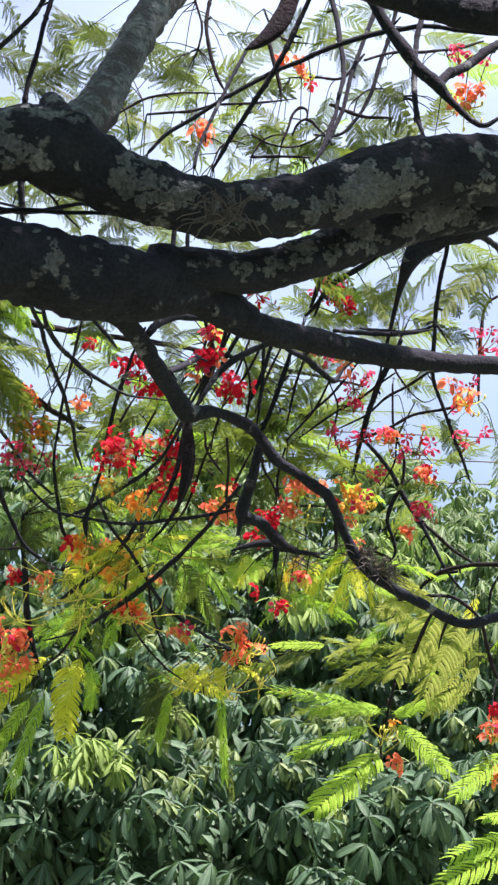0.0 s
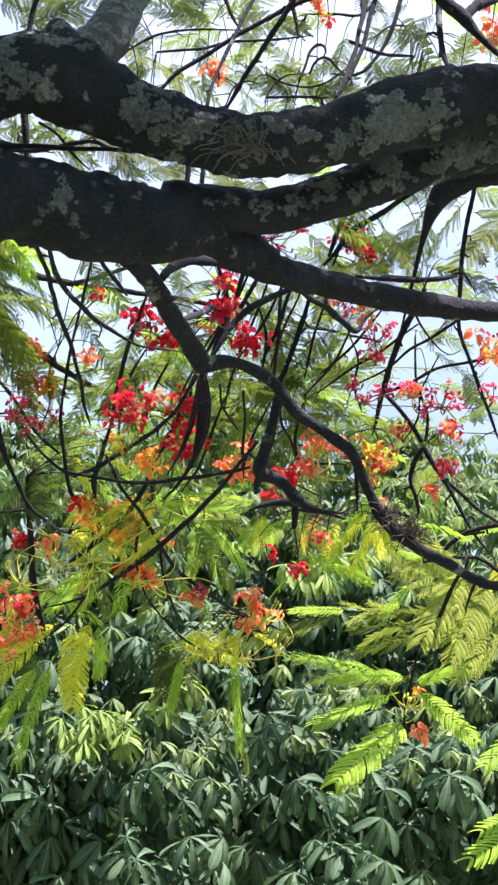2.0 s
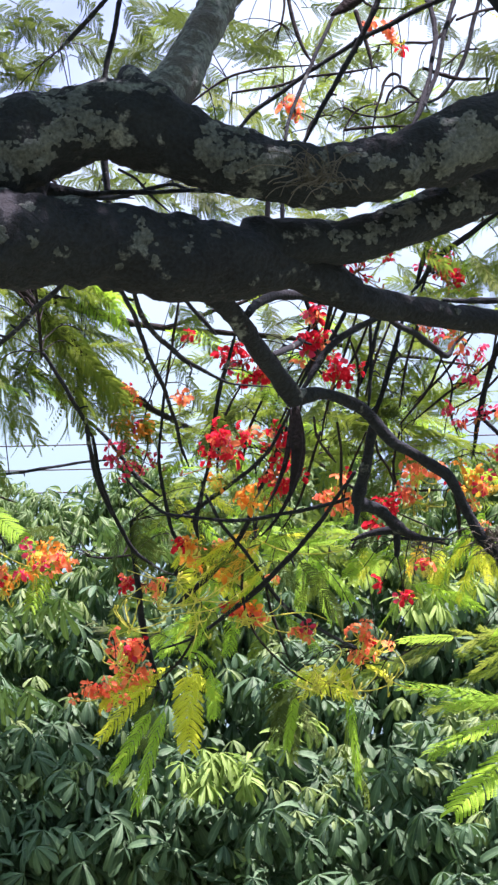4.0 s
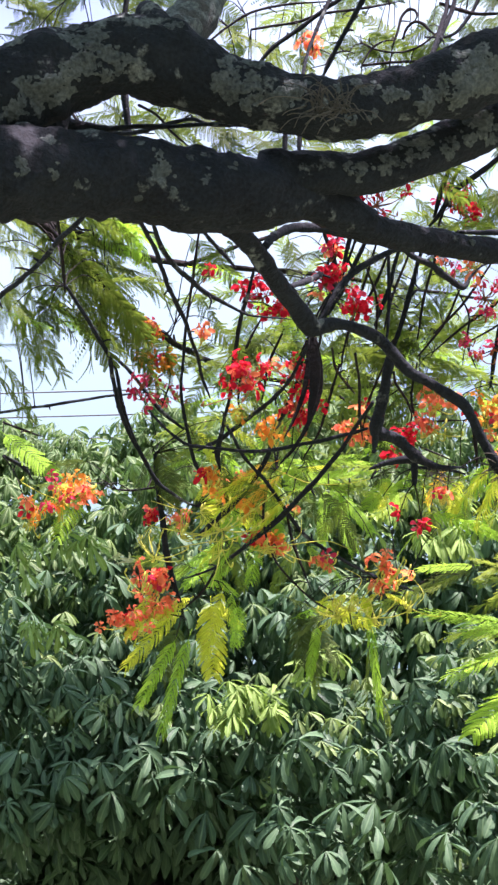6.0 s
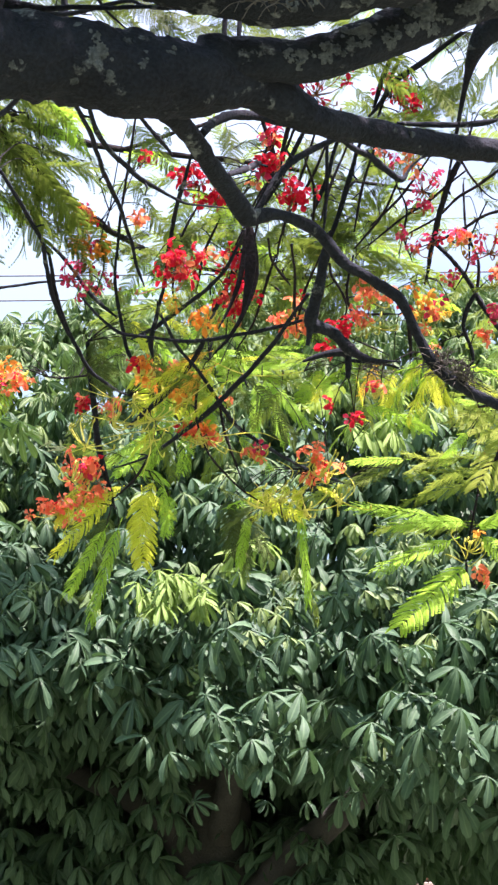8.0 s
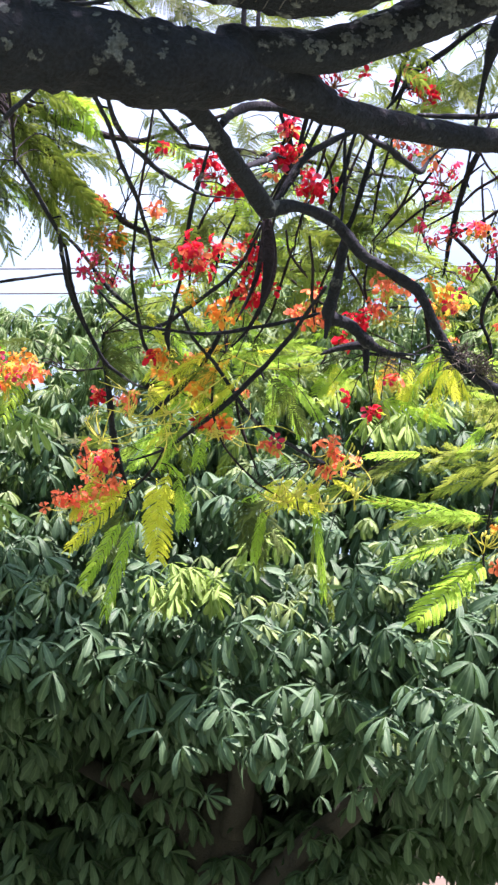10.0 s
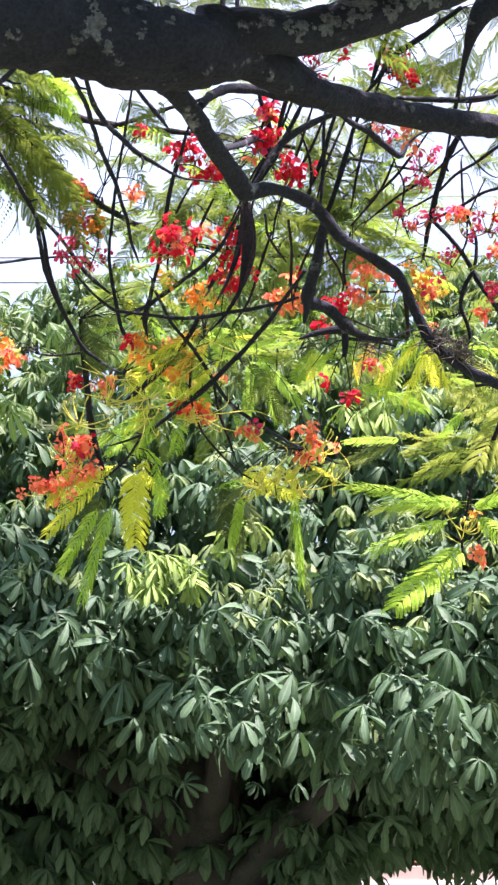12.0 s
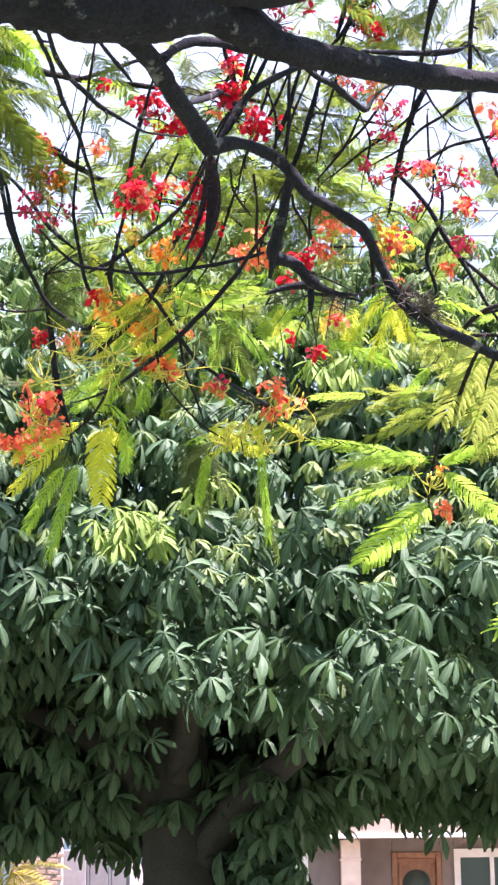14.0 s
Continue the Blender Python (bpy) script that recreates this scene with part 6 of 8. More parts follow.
# yellow-green leaves drooping from the elbow of the lichened branch
frond((0.571, 6.05, 3.572), (0.411, 6.0, 3.377), 0.24, 0.97)
frond((0.609, 6.05, 3.552), (0.485, 6.0, 3.318), 0.22, 0.97)
frond((0.628, 6.09, 3.552), (0.58, 6.03, 3.327), 0.24, 0.97)
frond((0.552, 6.05, 3.552), (0.356, 6.0, 3.477), 0.22, 0.9)
frond((0.61, 6.09, 3.572), (0.675, 6.04, 3.356), 0.24, 0.97)
frond((0.53, 6.12, 3.57), (0.45, 6.1, 3.41), 0.3, 0.9)
frond((0.59, 6.12, 3.57), (0.53, 6.1, 3.36), 0.26, 0.9)

# bright leaves in front of the orange bunches
frond((-0.161, 6.0, 3.588), (-0.319, 5.97, 3.52), 0.3, 1.1)
frond((-0.142, 6.0, 3.538), (-0.3, 5.97, 3.421), 0.3, 1.1)
frond((-0.198, 6.0, 3.559), (-0.385, 5.97, 3.471), 0.3, 0.97)
frond((-0.104, 6.0, 3.479), (-0.234, 5.97, 3.353), 0.3, 0.97)
frond((-0.274, 6.0, 3.48), (-0.412, 5.97, 3.373), 0.3, 0.97)
frond((-0.161, 6.0, 3.4), (-0.281, 5.97, 3.314), 0.3, 0.9)
frond((-0.339, 6.0, 3.323), (-0.438, 5.97, 3.219), 0.3, 0.97)
frond((-0.32, 6.0, 3.284), (-0.401, 5.97, 3.141), 0.3, 0.9)
frond((-0.347, 6.0, 3.139), (-0.408, 5.97, 2.895), 0.3, 0.97)
frond((-0.319, 6.0, 3.129), (-0.298, 5.97, 2.95), 0.3, 0.9)

# golden leaves among the orange bunches
frond((-0.232, 6.25, 3.615), (-0.348, 6.22, 3.503), 0.45, 1.1)
frond((-0.202, 6.25, 3.574), (-0.304, 6.22, 3.446), 0.45, 1.1)
frond((-0.291, 6.25, 3.616), (-0.417, 6.22, 3.541), 0.45, 1.1)
frond((-0.172, 6.25, 3.511), (-0.249, 6.22, 3.4), 0.45, 0.97)
frond((-0.33, 6.25, 3.512), (-0.425, 6.22, 3.401), 0.45, 0.97)
frond((-0.62, 6.5, 3.255), (-0.755, 6.46, 3.095), 0.3, 1.1)
frond((-0.605, 6.5, 3.235), (-0.715, 6.46, 3.06), 0.3, 0.97)
frond((0.7, 6.3, 3.855), (0.578, 6.28, 3.881), 0.5, 1.1)
frond((0.709, 6.3, 3.834), (0.606, 6.28, 3.796), 0.5, 1.1)
frond((0.433, 6.3, 3.634), (0.35, 6.28, 3.503), 0.5, 1.1)
frond((0.352, 6.3, 3.593), (0.389, 6.28, 3.472), 0.5, 0.97)

# leaves in a thick screen behind the red bunches
screen = random.Random(77)
for i in range(75):
    off = screen.uniform(6.05, 6.9)
    x, z = screen.uniform(-0.45, 0.68), screen.gauss(4.18, 0.27)
    if (x > 0.55 and 3.97 < z < 4.47) or (x < -0.36 and z > 4.24):
        continue
    b = np.array((x * off / 6.5, off, 1.57 + (z - 1.57) * off / 6.5))
    d = np.array((screen.choice((-1, 1)) * screen.uniform(0.4, 1), screen.gauss(0, 0.2), screen.gauss(-0.2, 0.4)))
    d *= screen.uniform(0.17, 0.27) / np.linalg.norm(d)
    frond(tuple(b), tuple(b + d), screen.uniform(0.4, 0.5), screen.choice((0.3, 0.6, 0.8, 0.8)))

# leaves seen between the great limbs
for i in range(30):
    off = screen.uniform(5.3, 5.9)
    x = screen.uniform(-0.88, 0.44)
    z = 4.72 - 0.12 * (x - -0.88) + screen.uniform(-0.12, 0.12)
    b = np.array((x * off / 5.6, off, 1.57 + (z - 1.57) * off / 5.6))
    d = np.array((screen.choice((-1, 1)) * screen.uniform(0.5, 1), screen.gauss(0, 0.2), screen.gauss(-0.15, 0.3)))
    d *= screen.uniform(0.17, 0.25) / np.linalg.norm(d)
    frond(tuple(b), tuple(b + d), screen.uniform(0.38, 0.48), screen.choice((0.3, 0.6, 0.6)))

# the thick hanging spray under the great limb
for i in range(34):
    off = screen.uniform(5.35, 5.95)
    x, z = screen.uniform(-1.12, -0.66), screen.uniform(3.98, 4.42)
    b = np.array((x * off / 5.6, off, 1.57 + (z - 1.57) * off / 5.6))
    d = np.array((screen.uniform(0.5, 1), screen.gauss(0, 0.2), screen.gauss(-0.4, 0.25)))
    d *= screen.uniform(0.18, 0.26) / np.linalg.norm(d)
    frond(tuple(b), tuple(b + d), screen.uniform(0.36, 0.46), screen.choice((0.3, 0.6, 0.6, 0.8)))

# more leaves along the thin twigs, drooping outwards
sprig = random.Random(21)
THIN = KNOTS[(KNOTS[:, 1] > 4.75)]
made = 0
while made < 120:
    q = THIN[sprig.randrange(len(THIN))] + (sprig.gauss(0, 0.05), 0.28 + abs(sprig.gauss(0, 0.3)), sprig.gauss(0, 0.05))
    low = q[2] < 3.55
    if low and -0.55 < q[0] < 0.6 and q[2] < (2.95 if q[0] < -0.1 else 3.3):
        continue
    if (q[0] < -0.25 and q[2] > 3.95 and sprig.random() < 0.7) or (0.42 < q[0] < 0.8 and 3.8 < q[2] < 4.4):
        continue
    d = np.array((sprig.gauss(0, 0.8), abs(sprig.gauss(0, 0.5)), sprig.gauss(-0.15, 0.5)))
    d *= sprig.uniform(0.15, 0.26) / np.linalg.norm(d)
    frond(tuple(q), tuple(q + d), sprig.uniform(0.35, 0.6), (sprig.uniform(0.5, 0.93) if low else sprig.uniform(0.2, 0.8)) * (0.4 if q[0] < -0.55 else 1))
    made += 1


def flower_mesh(name, seed, material):
    """Five spoon-shaped crinkled petals on narrow claws, about 1 m across."""
    rnd = random.Random(seed)
    heap = Heap()
    for k in range(5):
        a = 2 * math.pi * (k + rnd.uniform(-0.15, 0.15)) / 5
        lift = rnd.uniform(-0.5, 0.6)
        big = rnd.uniform(0.85, 1.1)
        verts, faces = [], []
        for i, (r, w) in enumerate(((0.04, 0.02), (0.18, 0.025), (0.25, 0.085), (0.36, 0.165), (0.46, 0.17), (0.54, 0.11))):
            for j in (-1, 0, 1):
                z = lift * r + 0.14 * math.sin(r * 6) - 0.5 * r * r + (0.07 if j else -0.04) * (r > 0.2) + rnd.uniform(-0.08, 0.08) * (1 if r > 0.2 else 0.2)
                x, y = r * big * (1 + (rnd.uniform(-0.08, 0.08) if r > 0.4 else 0)), j * w * big * rnd.uniform(0.8, 1.15)
                verts.append((x * math.cos(a) - y * math.sin(a), x * math.sin(a) + y * math.cos(a), z))
        for i in range(5):
            for j in range(2):
                o = 3 * i + j
                faces.append((o, o + 1, o + 4, o + 3))
        heap.add(verts, faces)
    for k in range(5):
        a = 2 * math.pi * rnd.random()
        e = np.array((math.cos(a) * 0.16, math.sin(a) * 0.16, 0.28))
        heap.add(*tube(np.array([(0, 0, 0, 0.012), (*(e * 0.6), 0.008), (*e, 0.014)]), 3))
    return heap.mesh(name, material)


FLOWERS = [[flower_mesh("flower", 5 * k + i, m) for i in range(3)] for k, m in enumerate((PETAL_RED, PETAL_SCARLET, PETAL_ORANGE, PETAL_PINK))]


def blossom(at, count, spread, hue):
    """A loose bunch of flowers with their yellow-green stalks round a point."""
    c = np.array(at) * (1, 1, 1)
    root = c + (picker.uniform(-0.02, 0.02), 0.03, -0.3 * spread)
    stalks = Heap()
    count = count if count == 1 else int(count * 1.5 + 0.5)
    for i in range(count):
        off = np.array((picker.gauss(0, 0.6), picker.gauss(0, 0.5), picker.gauss(0, 0.46))) * spread if count > 1 else np.zeros(3)
        q = c + off
        face = Vector((picker.uniform(-0.8, 0.8), picker.uniform(-1.2, 0.1), picker.uniform(-0.2, 1.0))).normalized()
        tone = hue if picker.random() < 0.75 else picker.choice((0, 1, 1, 3)) if hue != 0 else picker.choice((0, 1, 3))
        ob = part("flower", picker.choice(FLOWERS[tone]), tree)
        size = picker.uniform(0.04, 0.066) * (0.68 if hue == 3 else 1)
        ob.matrix_local = Matrix.Translation(q) @ face.to_track_quat("Z", "Y").to_matrix().to_4x4() @ Matrix.Diagonal((size, size, size, 1))
        mid = (root + q) / 2 + (0, 0, -0.012)
        stalks.add(*tube(spline([(*root, 0.0024), (*mid, 0.002), (*q, 0.0018)], 0.02), 4))
    for i in range(9 if not count else 2 if hue in (0, 3) else count + 3):
        e = root + np.array((picker.gauss(0, 0.45), picker.gauss(0, 0.4), picker.gauss(-0.1 if count else 0.1, 0.35))) * (spread + 0.02)
        stalks.add(*tube(spline([(*root, 0.0022), (*((root + e) / 2 + (0, 0, -0.008)), 0.002), (*e, 0.0018), (*(e + (0.004, 0, 0.008)), 0.004), (*(e + (0.006, 0, 0.018)), 0.002)], 0.008), 5))
    part("flower_stalk", stalks.mesh("flower_stalk", RED_STALK if hue in (0, 3) and count else STALK), tree, "thin reddish flower stalks" if hue in (0, 3) and count else "thin yellow-green flower stalks with buds")
    tie(root, 0.0025)


blossom((-0.568, 5.750, 3.991), 3, 0.03, 2)
blossom((-0.532, 5.750, 3.865), 3, 0.03, 2)
blossom((-0.594, 5.750, 3.886), 3, 0.03, 2)
blossom((0.082, 6.080, 3.118), 0, 0.092, 2)
blossom((0.157, 6.080, 3.084), 0, 0.085, 2)
blossom((0.016, 6.080, 3.089), 0, 0.069, 2)
blossom((-0.497, 5.980, 3.354), 0, 0.084, 2)
blossom((-0.561, 5.980, 3.280), 0, 0.076, 2)
blossom((-0.338, 5.980, 3.308), 0, 0.088, 2)
blossom((-0.160, 5.980, 3.306), 0, 0.084, 2)
blossom((0.261, 6.080, 3.117), 0, 0.077, 2)
blossom((0.215, 6.080, 3.195), 0, 0.069, 2)
blossom((-0.372, 6.080, 3.407), 0, 0.078, 2)
blossom((0.699, 6.080, 2.930), 0, 0.057, 2)
blossom((-0.625, 6.080, 3.192), 0, 0.077, 2)
blossom((-0.356, 5.580, 4.123), 1, 0.006, 0)
blossom((-0.381, 5.580, 3.906), 2, 0.015, 1)
blossom((-0.194, 5.460, 3.995), 7, 0.058, 0)
blossom((-0.136, 5.460, 3.930), 5, 0.043, 0)
blossom((-0.229, 5.390, 3.672), 11, 0.081, 0)
blossom((-0.360, 6.180, 3.538), 4, 0.079, 2)
blossom((-0.253, 6.180, 3.507), 3, 0.067, 2)
blossom((-0.077, 5.580, 3.765), 6, 0.058, 0)
blossom((-0.068, 5.580, 3.661), 4, 0.044, 0)
blossom((-0.578, 5.780, 4.006), 2, 0.019, 3)
blossom((-0.615, 5.780, 3.798), 3, 0.041, 3)
blossom((-0.486, 5.780, 3.778), 2, 0.034, 3)
blossom((0.051, 5.460, 4.133), 3, 0.025, 0)
blossom((0.029, 5.460, 4.028), 5, 0.040, 0)
blossom((0.122, 5.580, 3.994), 7, 0.059, 0)
blossom((0.222, 5.680, 4.428), 8, 0.086, 0)
blossom((0.445, 5.680, 4.407), 4, 0.046, 3)
blossom((0.509, 5.680, 4.356), 4, 0.049, 0)
blossom((0.414, 5.580, 4.149), 2, 0.026, 3)
blossom((0.446, 5.580, 4.090), 2, 0.022, 3)
blossom((0.508, 5.580, 4.119), 3, 0.037, 1)
blossom((0.557, 5.680, 4.065), 5, 0.060, 3)
blossom((0.563, 5.680, 3.986), 2, 0.022, 3)
blossom((0.488, 5.680, 3.889), 2, 0.026, 3)
blossom((0.519, 5.680, 3.840), 2, 0.026, 3)
blossom((0.582, 5.680, 3.869), 2, 0.030, 3)
blossom((0.661, 5.680, 3.868), 3, 0.034, 1)
blossom((0.782, 5.680, 3.838), 5, 0.056, 3)
blossom((0.722, 5.680, 3.810), 2, 0.026, 3)
blossom((0.793, 5.680, 3.747), 3, 0.037, 1)
blossom((0.649, 5.780, 3.771), 2, 0.023, 3)
blossom((0.792, 5.680, 3.617), 5, 0.041, 3)
blossom((0.731, 5.680, 3.541), 2, 0.015, 1)
blossom((0.573, 5.880, 3.710), 6, 0.076, 2)
blossom((0.391, 5.680, 3.677), 4, 0.044, 1)
blossom((0.345, 5.680, 3.600), 4, 0.052, 1)
blossom((0.263, 5.680, 3.563), 4, 0.037, 0)
blossom((0.217, 5.680, 3.487), 2, 0.015, 0)
blossom((0.103, 5.780, 3.638), 6, 0.064, 1)
blossom((-0.070, 5.680, 3.632), 4, 0.037, 0)
blossom((-0.172, 5.780, 3.640), 4, 0.037, 2)
blossom((-0.283, 5.780, 3.679), 2, 0.019, 2)
blossom((-0.394, 5.880, 3.501), 3, 0.038, 2)
blossom((-0.645, 6.413, 3.530), 3, 0.029, 0)
blossom((-0.544, 6.413, 3.530), 3, 0.037, 1)
blossom((-0.627, 6.36, 3.278), 10, 0.052, 1)
blossom((-0.612, 6.413, 3.286), 3, 0.028, 0)
blossom((-0.649, 6.36, 3.175), 6, 0.061, 1)
blossom((-0.722, 6.36, 3.132), 6, 0.042, 1)
blossom((-0.580, 6.413, 3.199), 4, 0.041, 1)
blossom((-0.224, 6.180, 3.371), 4, 0.035, 0)
blossom((-0.166, 6.180, 3.345), 4, 0.039, 2)
blossom((-0.193, 6.180, 3.352), 4, 0.035, 1)
blossom((-0.012, 6.180, 3.288), 3, 0.03, 1)
blossom((-0.106, 6.080, 3.444), 1, 0.006, 1)
blossom((0.194, 6.647, 3.401), 4, 0.042, 1)
blossom((0.245, 6.647, 3.347), 4, 0.042, 1)
blossom((0.192, 6.647, 3.315), 3, 0.034, 1)
blossom((0.231, 5.680, 3.300), 1, 0.007, 0)
blossom((0.311, 5.680, 3.262), 2, 0.015, 0)
blossom((0.384, 5.680, 3.355), 2, 0.015, 1)
blossom((0.561, 5.580, 3.451), 1, 0.007, 1)
blossom((0.729, 5.980, 2.941), 1, 0.008, 2)
blossom((0.739, 5.980, 2.803), 2, 0.017, 1)
blossom((0.897, 5.460, 3.938), 4, 0.040, 1)
blossom((0.910, 5.580, 3.845), 3, 0.055, 3)
blossom((-0.357, 5.320, 4.840), 1, 0.008, 0)
blossom((-0.010, 5.460, 4.890), 3, 0.028, 1)
blossom((0.363, 5.320, 5.015), 1, 0.006, 0)
blossom((0.254, 5.320, 5.118), 2, 0.024, 1)
blossom((0.333, 5.320, 5.081), 2, 0.024, 1)
blossom((0.869, 5.180, 5.060), 5, 0.059, 3)
blossom((0.885, 5.180, 4.911), 6, 0.059, 1)
blossom((-0.536, 5.780, 3.782), 5, 0.072, 3)
blossom((-0.373, 5.780, 4.209), 1, 0.008, 3)
blossom((0.995, 5.580, 4.193), 5, 0.048, 3)
blossom((0.942, 5.580, 4.005), 4, 0.071, 3)
blossom((1.069, 5.880, 2.912), 5, 0.059, 1)
blossom((1.061, 5.880, 2.767), 3, 0.039, 1)
blossom((1.029, 5.680, 2.936), 2, 0.019, 0)
blossom((-0.920, 6.180, 3.565), 10, 0.102, 2)
blossom((-0.829, 6.180, 3.563), 3, 0.032, 1)
blossom((-1.027, 6.180, 3.484), 4, 0.049, 2)
blossom((-0.553, 5.680, 3.971), 1, 0.015, 1)
blossom((-0.589, 5.680, 3.781), 2, 0.027, 3)
blossom((-0.964, 5.460, 4.342), 3, 0.038, 3)
blossom((-0.879, 5.460, 4.340), 2, 0.019, 1)
# unseen leaves added overhead as an upper crown, to shade the limbs
heap_v, heap_f, start = [], [], 0
leafy = random.Random(33)
shape_co = []
for me in FRONDS[1] + FRONDS[2] + [frond_mesh("frond", 300 + i, FROND_MID, 13, 0.034, 1.0, 4) for i in range(4)]:
    co = np.empty(len(me.vertices) * 3)
    me.vertices.foreach_get("co", co)
    shape_co.append((co.reshape(-1, 3), [tuple(p.vertices) for p in me.polygons]))
for i in range(890):
    q = Vector((leafy.uniform(-2.6, 2.2), leafy.uniform(2.0, 4.3), leafy.uniform(5.7, 6.6)))
    # the last batch is added to shade the broad-leaved tree's left face
    if i >= 720:
        q = Vector((leafy.uniform(-0.85, 0.45), leafy.uniform(7.5, 8.5), leafy.uniform(7.9, 8.4)))
    d = Vector((leafy.gauss(0, 1), leafy.gauss(0, 1), leafy.gauss(-0.2, 0.3)))
    size = leafy.uniform(0.32, 0.5)
    a = np.array(Matrix.Translation(q) @ basis(d, (0.1, 0.1, 1)) @ Matrix.Diagonal((size, size, size, 1)))
    co, faces = leafy.choice(shape_co[-4:])
    heap_v.append(co @ a[:3, :3].T + a[:3, 3])
    heap_f.extend(tuple(j + start for j in f) for f in faces)
    start += len(co)
split_v, split_f = heap_v, heap_f
heap_v, heap_f, start = [], [], 0
for i in range(80):
    way = leafy.random()
    q = Vector((-0.75 + 1.6 * way + leafy.gauss(0, 0.1), 6.35 + 0.5 * way + leafy.uniform(-0.2, 0.6), leafy.uniform(3.75, 4.95)))
    if q.x < -0.28 and q.z > 4.15:
        continue
    d = Vector((leafy.gauss(0, 1), leafy.gauss(0, 0.6), leafy.gauss(-0.25, 0.5)))
    size = leafy.uniform(0.2, 0.34)
    a = np.array(Matrix.Translation(q) @ basis(d, (leafy.uniform(-0.4, 0.4), leafy.uniform(-0.6, 0.7), 1)) @ Matrix.Diagonal((size, size, size, 1)))
    co, faces = leafy.choice(shape_co[:-4])
    heap_v.append(co @ a[:3, :3].T + a[:3, 3])
    heap_f.extend(tuple(j + start for j in f) for f in faces)
    start += len(co)
part("back_foliage", raw("back_foliage", np.vstack(heap_v), heap_f, FROND_MID), tree, "feathery green leaves behind the limbs", "stuff")
heap_v, heap_f = split_v, split_f
for rows in ([(-1.2, 4.1, 3.85, 0.09), (-0.9, 5.3, 4.2, 0.05), (-0.6, 6.3, 4.5, 0.03), (0.0, 6.6, 4.55, 0.022), (0.7, 6.8, 4.5, 0.01)], [(-0.9, 5.3, 4.2, 0.035), (-0.5, 6.2, 4.1, 0.025), (0.0, 6.5, 4.05, 0.018), (0.6, 6.7, 4.15, 0.008)],
             [(-0.5, 6.35, 4.5, 0.02), (-0.1, 6.6, 4.75, 0.014), (0.3, 6.7, 4.9, 0.007)], [(0.0, 6.5, 4.06, 0.014), (0.25, 6.6, 3.9, 0.01), (0.5, 6.7, 3.8, 0.006)]):
    limb("branch", TWIG_BARK, rows)
part("upper_crown", raw("upper_crown", np.vstack(heap_v), heap_f, FROND_MID), tree, "unseen feathery green leaves added overhead to cast shade", "stuff")
# unseen limbs added to carry the shading leaves
for rows in ([(-0.6, 3.65, 5.5, 0.1), (-0.7, 4.6, 7.0, 0.08), (-0.5, 6.4, 7.95, 0.06), (-0.2, 8.2, 8.1, 0.03)], [(-1.3, 4.0, 3.7, 0.2), (-1.0, 3.7, 4.9, 0.14), (-0.3, 3.6, 5.9, 0.09), (0.8, 3.7, 6.3, 0.05)], [(-1.5, 4.0, 3.3, 0.22), (-1.7, 3.6, 4.6, 0.15), (-1.6, 3.3, 5.9, 0.1), (-0.6, 3.0, 6.3, 0.05)]):
    limb("limb", LICHEN_BARK, rows)
part("stem", links_heap.mesh("stem", TWIG_BARK), tree, "thin brown leaf and flower stems", "stuff")


def air_plant(at, blades, reach):
    """A tuft of thin grey curling blades perched on a branch."""
    heap = Heap()
    rnd = random.Random(int(1000 * abs(at[0])) + blades)
    for i in range(blades):
        a = rnd.uniform(-0.9, math.pi + 0.9)
        far = reach * rnd.uniform(0.45, 1.15)
        c = np.array(at) + (rnd.gauss(0, 0.3) * reach, rnd.uniform(-0.01, 0.02), rnd.gauss(0, 0.1) * reach)
        side, up, out = math.cos(a) * far, math.sin(a) * far, -rnd.uniform(0.1, 0.7) * far
        drop = rnd.uniform(0.0, 0.5) * far
        sway = rnd.gauss(0, 0.2) * far
        rows = [(*c, 0.0021), (*(c + (side * 0.4, out * 0.5, up * 0.55)), 0.0016), (*(c + (side * 0.75 + sway, out, up * 0.85 - drop * 0.2)), 0.0011), (*(c + (side + 1.6 * sway, out * 1.1, up - drop)), 0.0006)]
        heap.add(*tube(spline(rows, 0.012), 4))
    ob = new("air_plant", heap.mesh("air_plant", AIR_BLADE))
    return tagged(ob, "grey-green air plant tuft clinging to the dark branch", "plant", "air plants")


air_plant((0.052, 3.900, 3.768), 60, 0.086)
air_plant((0.545, 5.300, 3.315), 60, 0.06)
air_plant((0.612, 5.340, 3.282), 70, 0.07)
air_plant((0.369, 5.700, 3.427), 30, 0.065)


# ---- the broad-leaved tree ----
shade_tree = thing("broadleaf_tree", "dense round broad-leaved tree with dark glossy drooping hand-shaped leaves", "tree")
shade_tree.location = (-0.27, 11.2, 0)
BASE = Matrix.Translation((0.27, -11.2, 0))


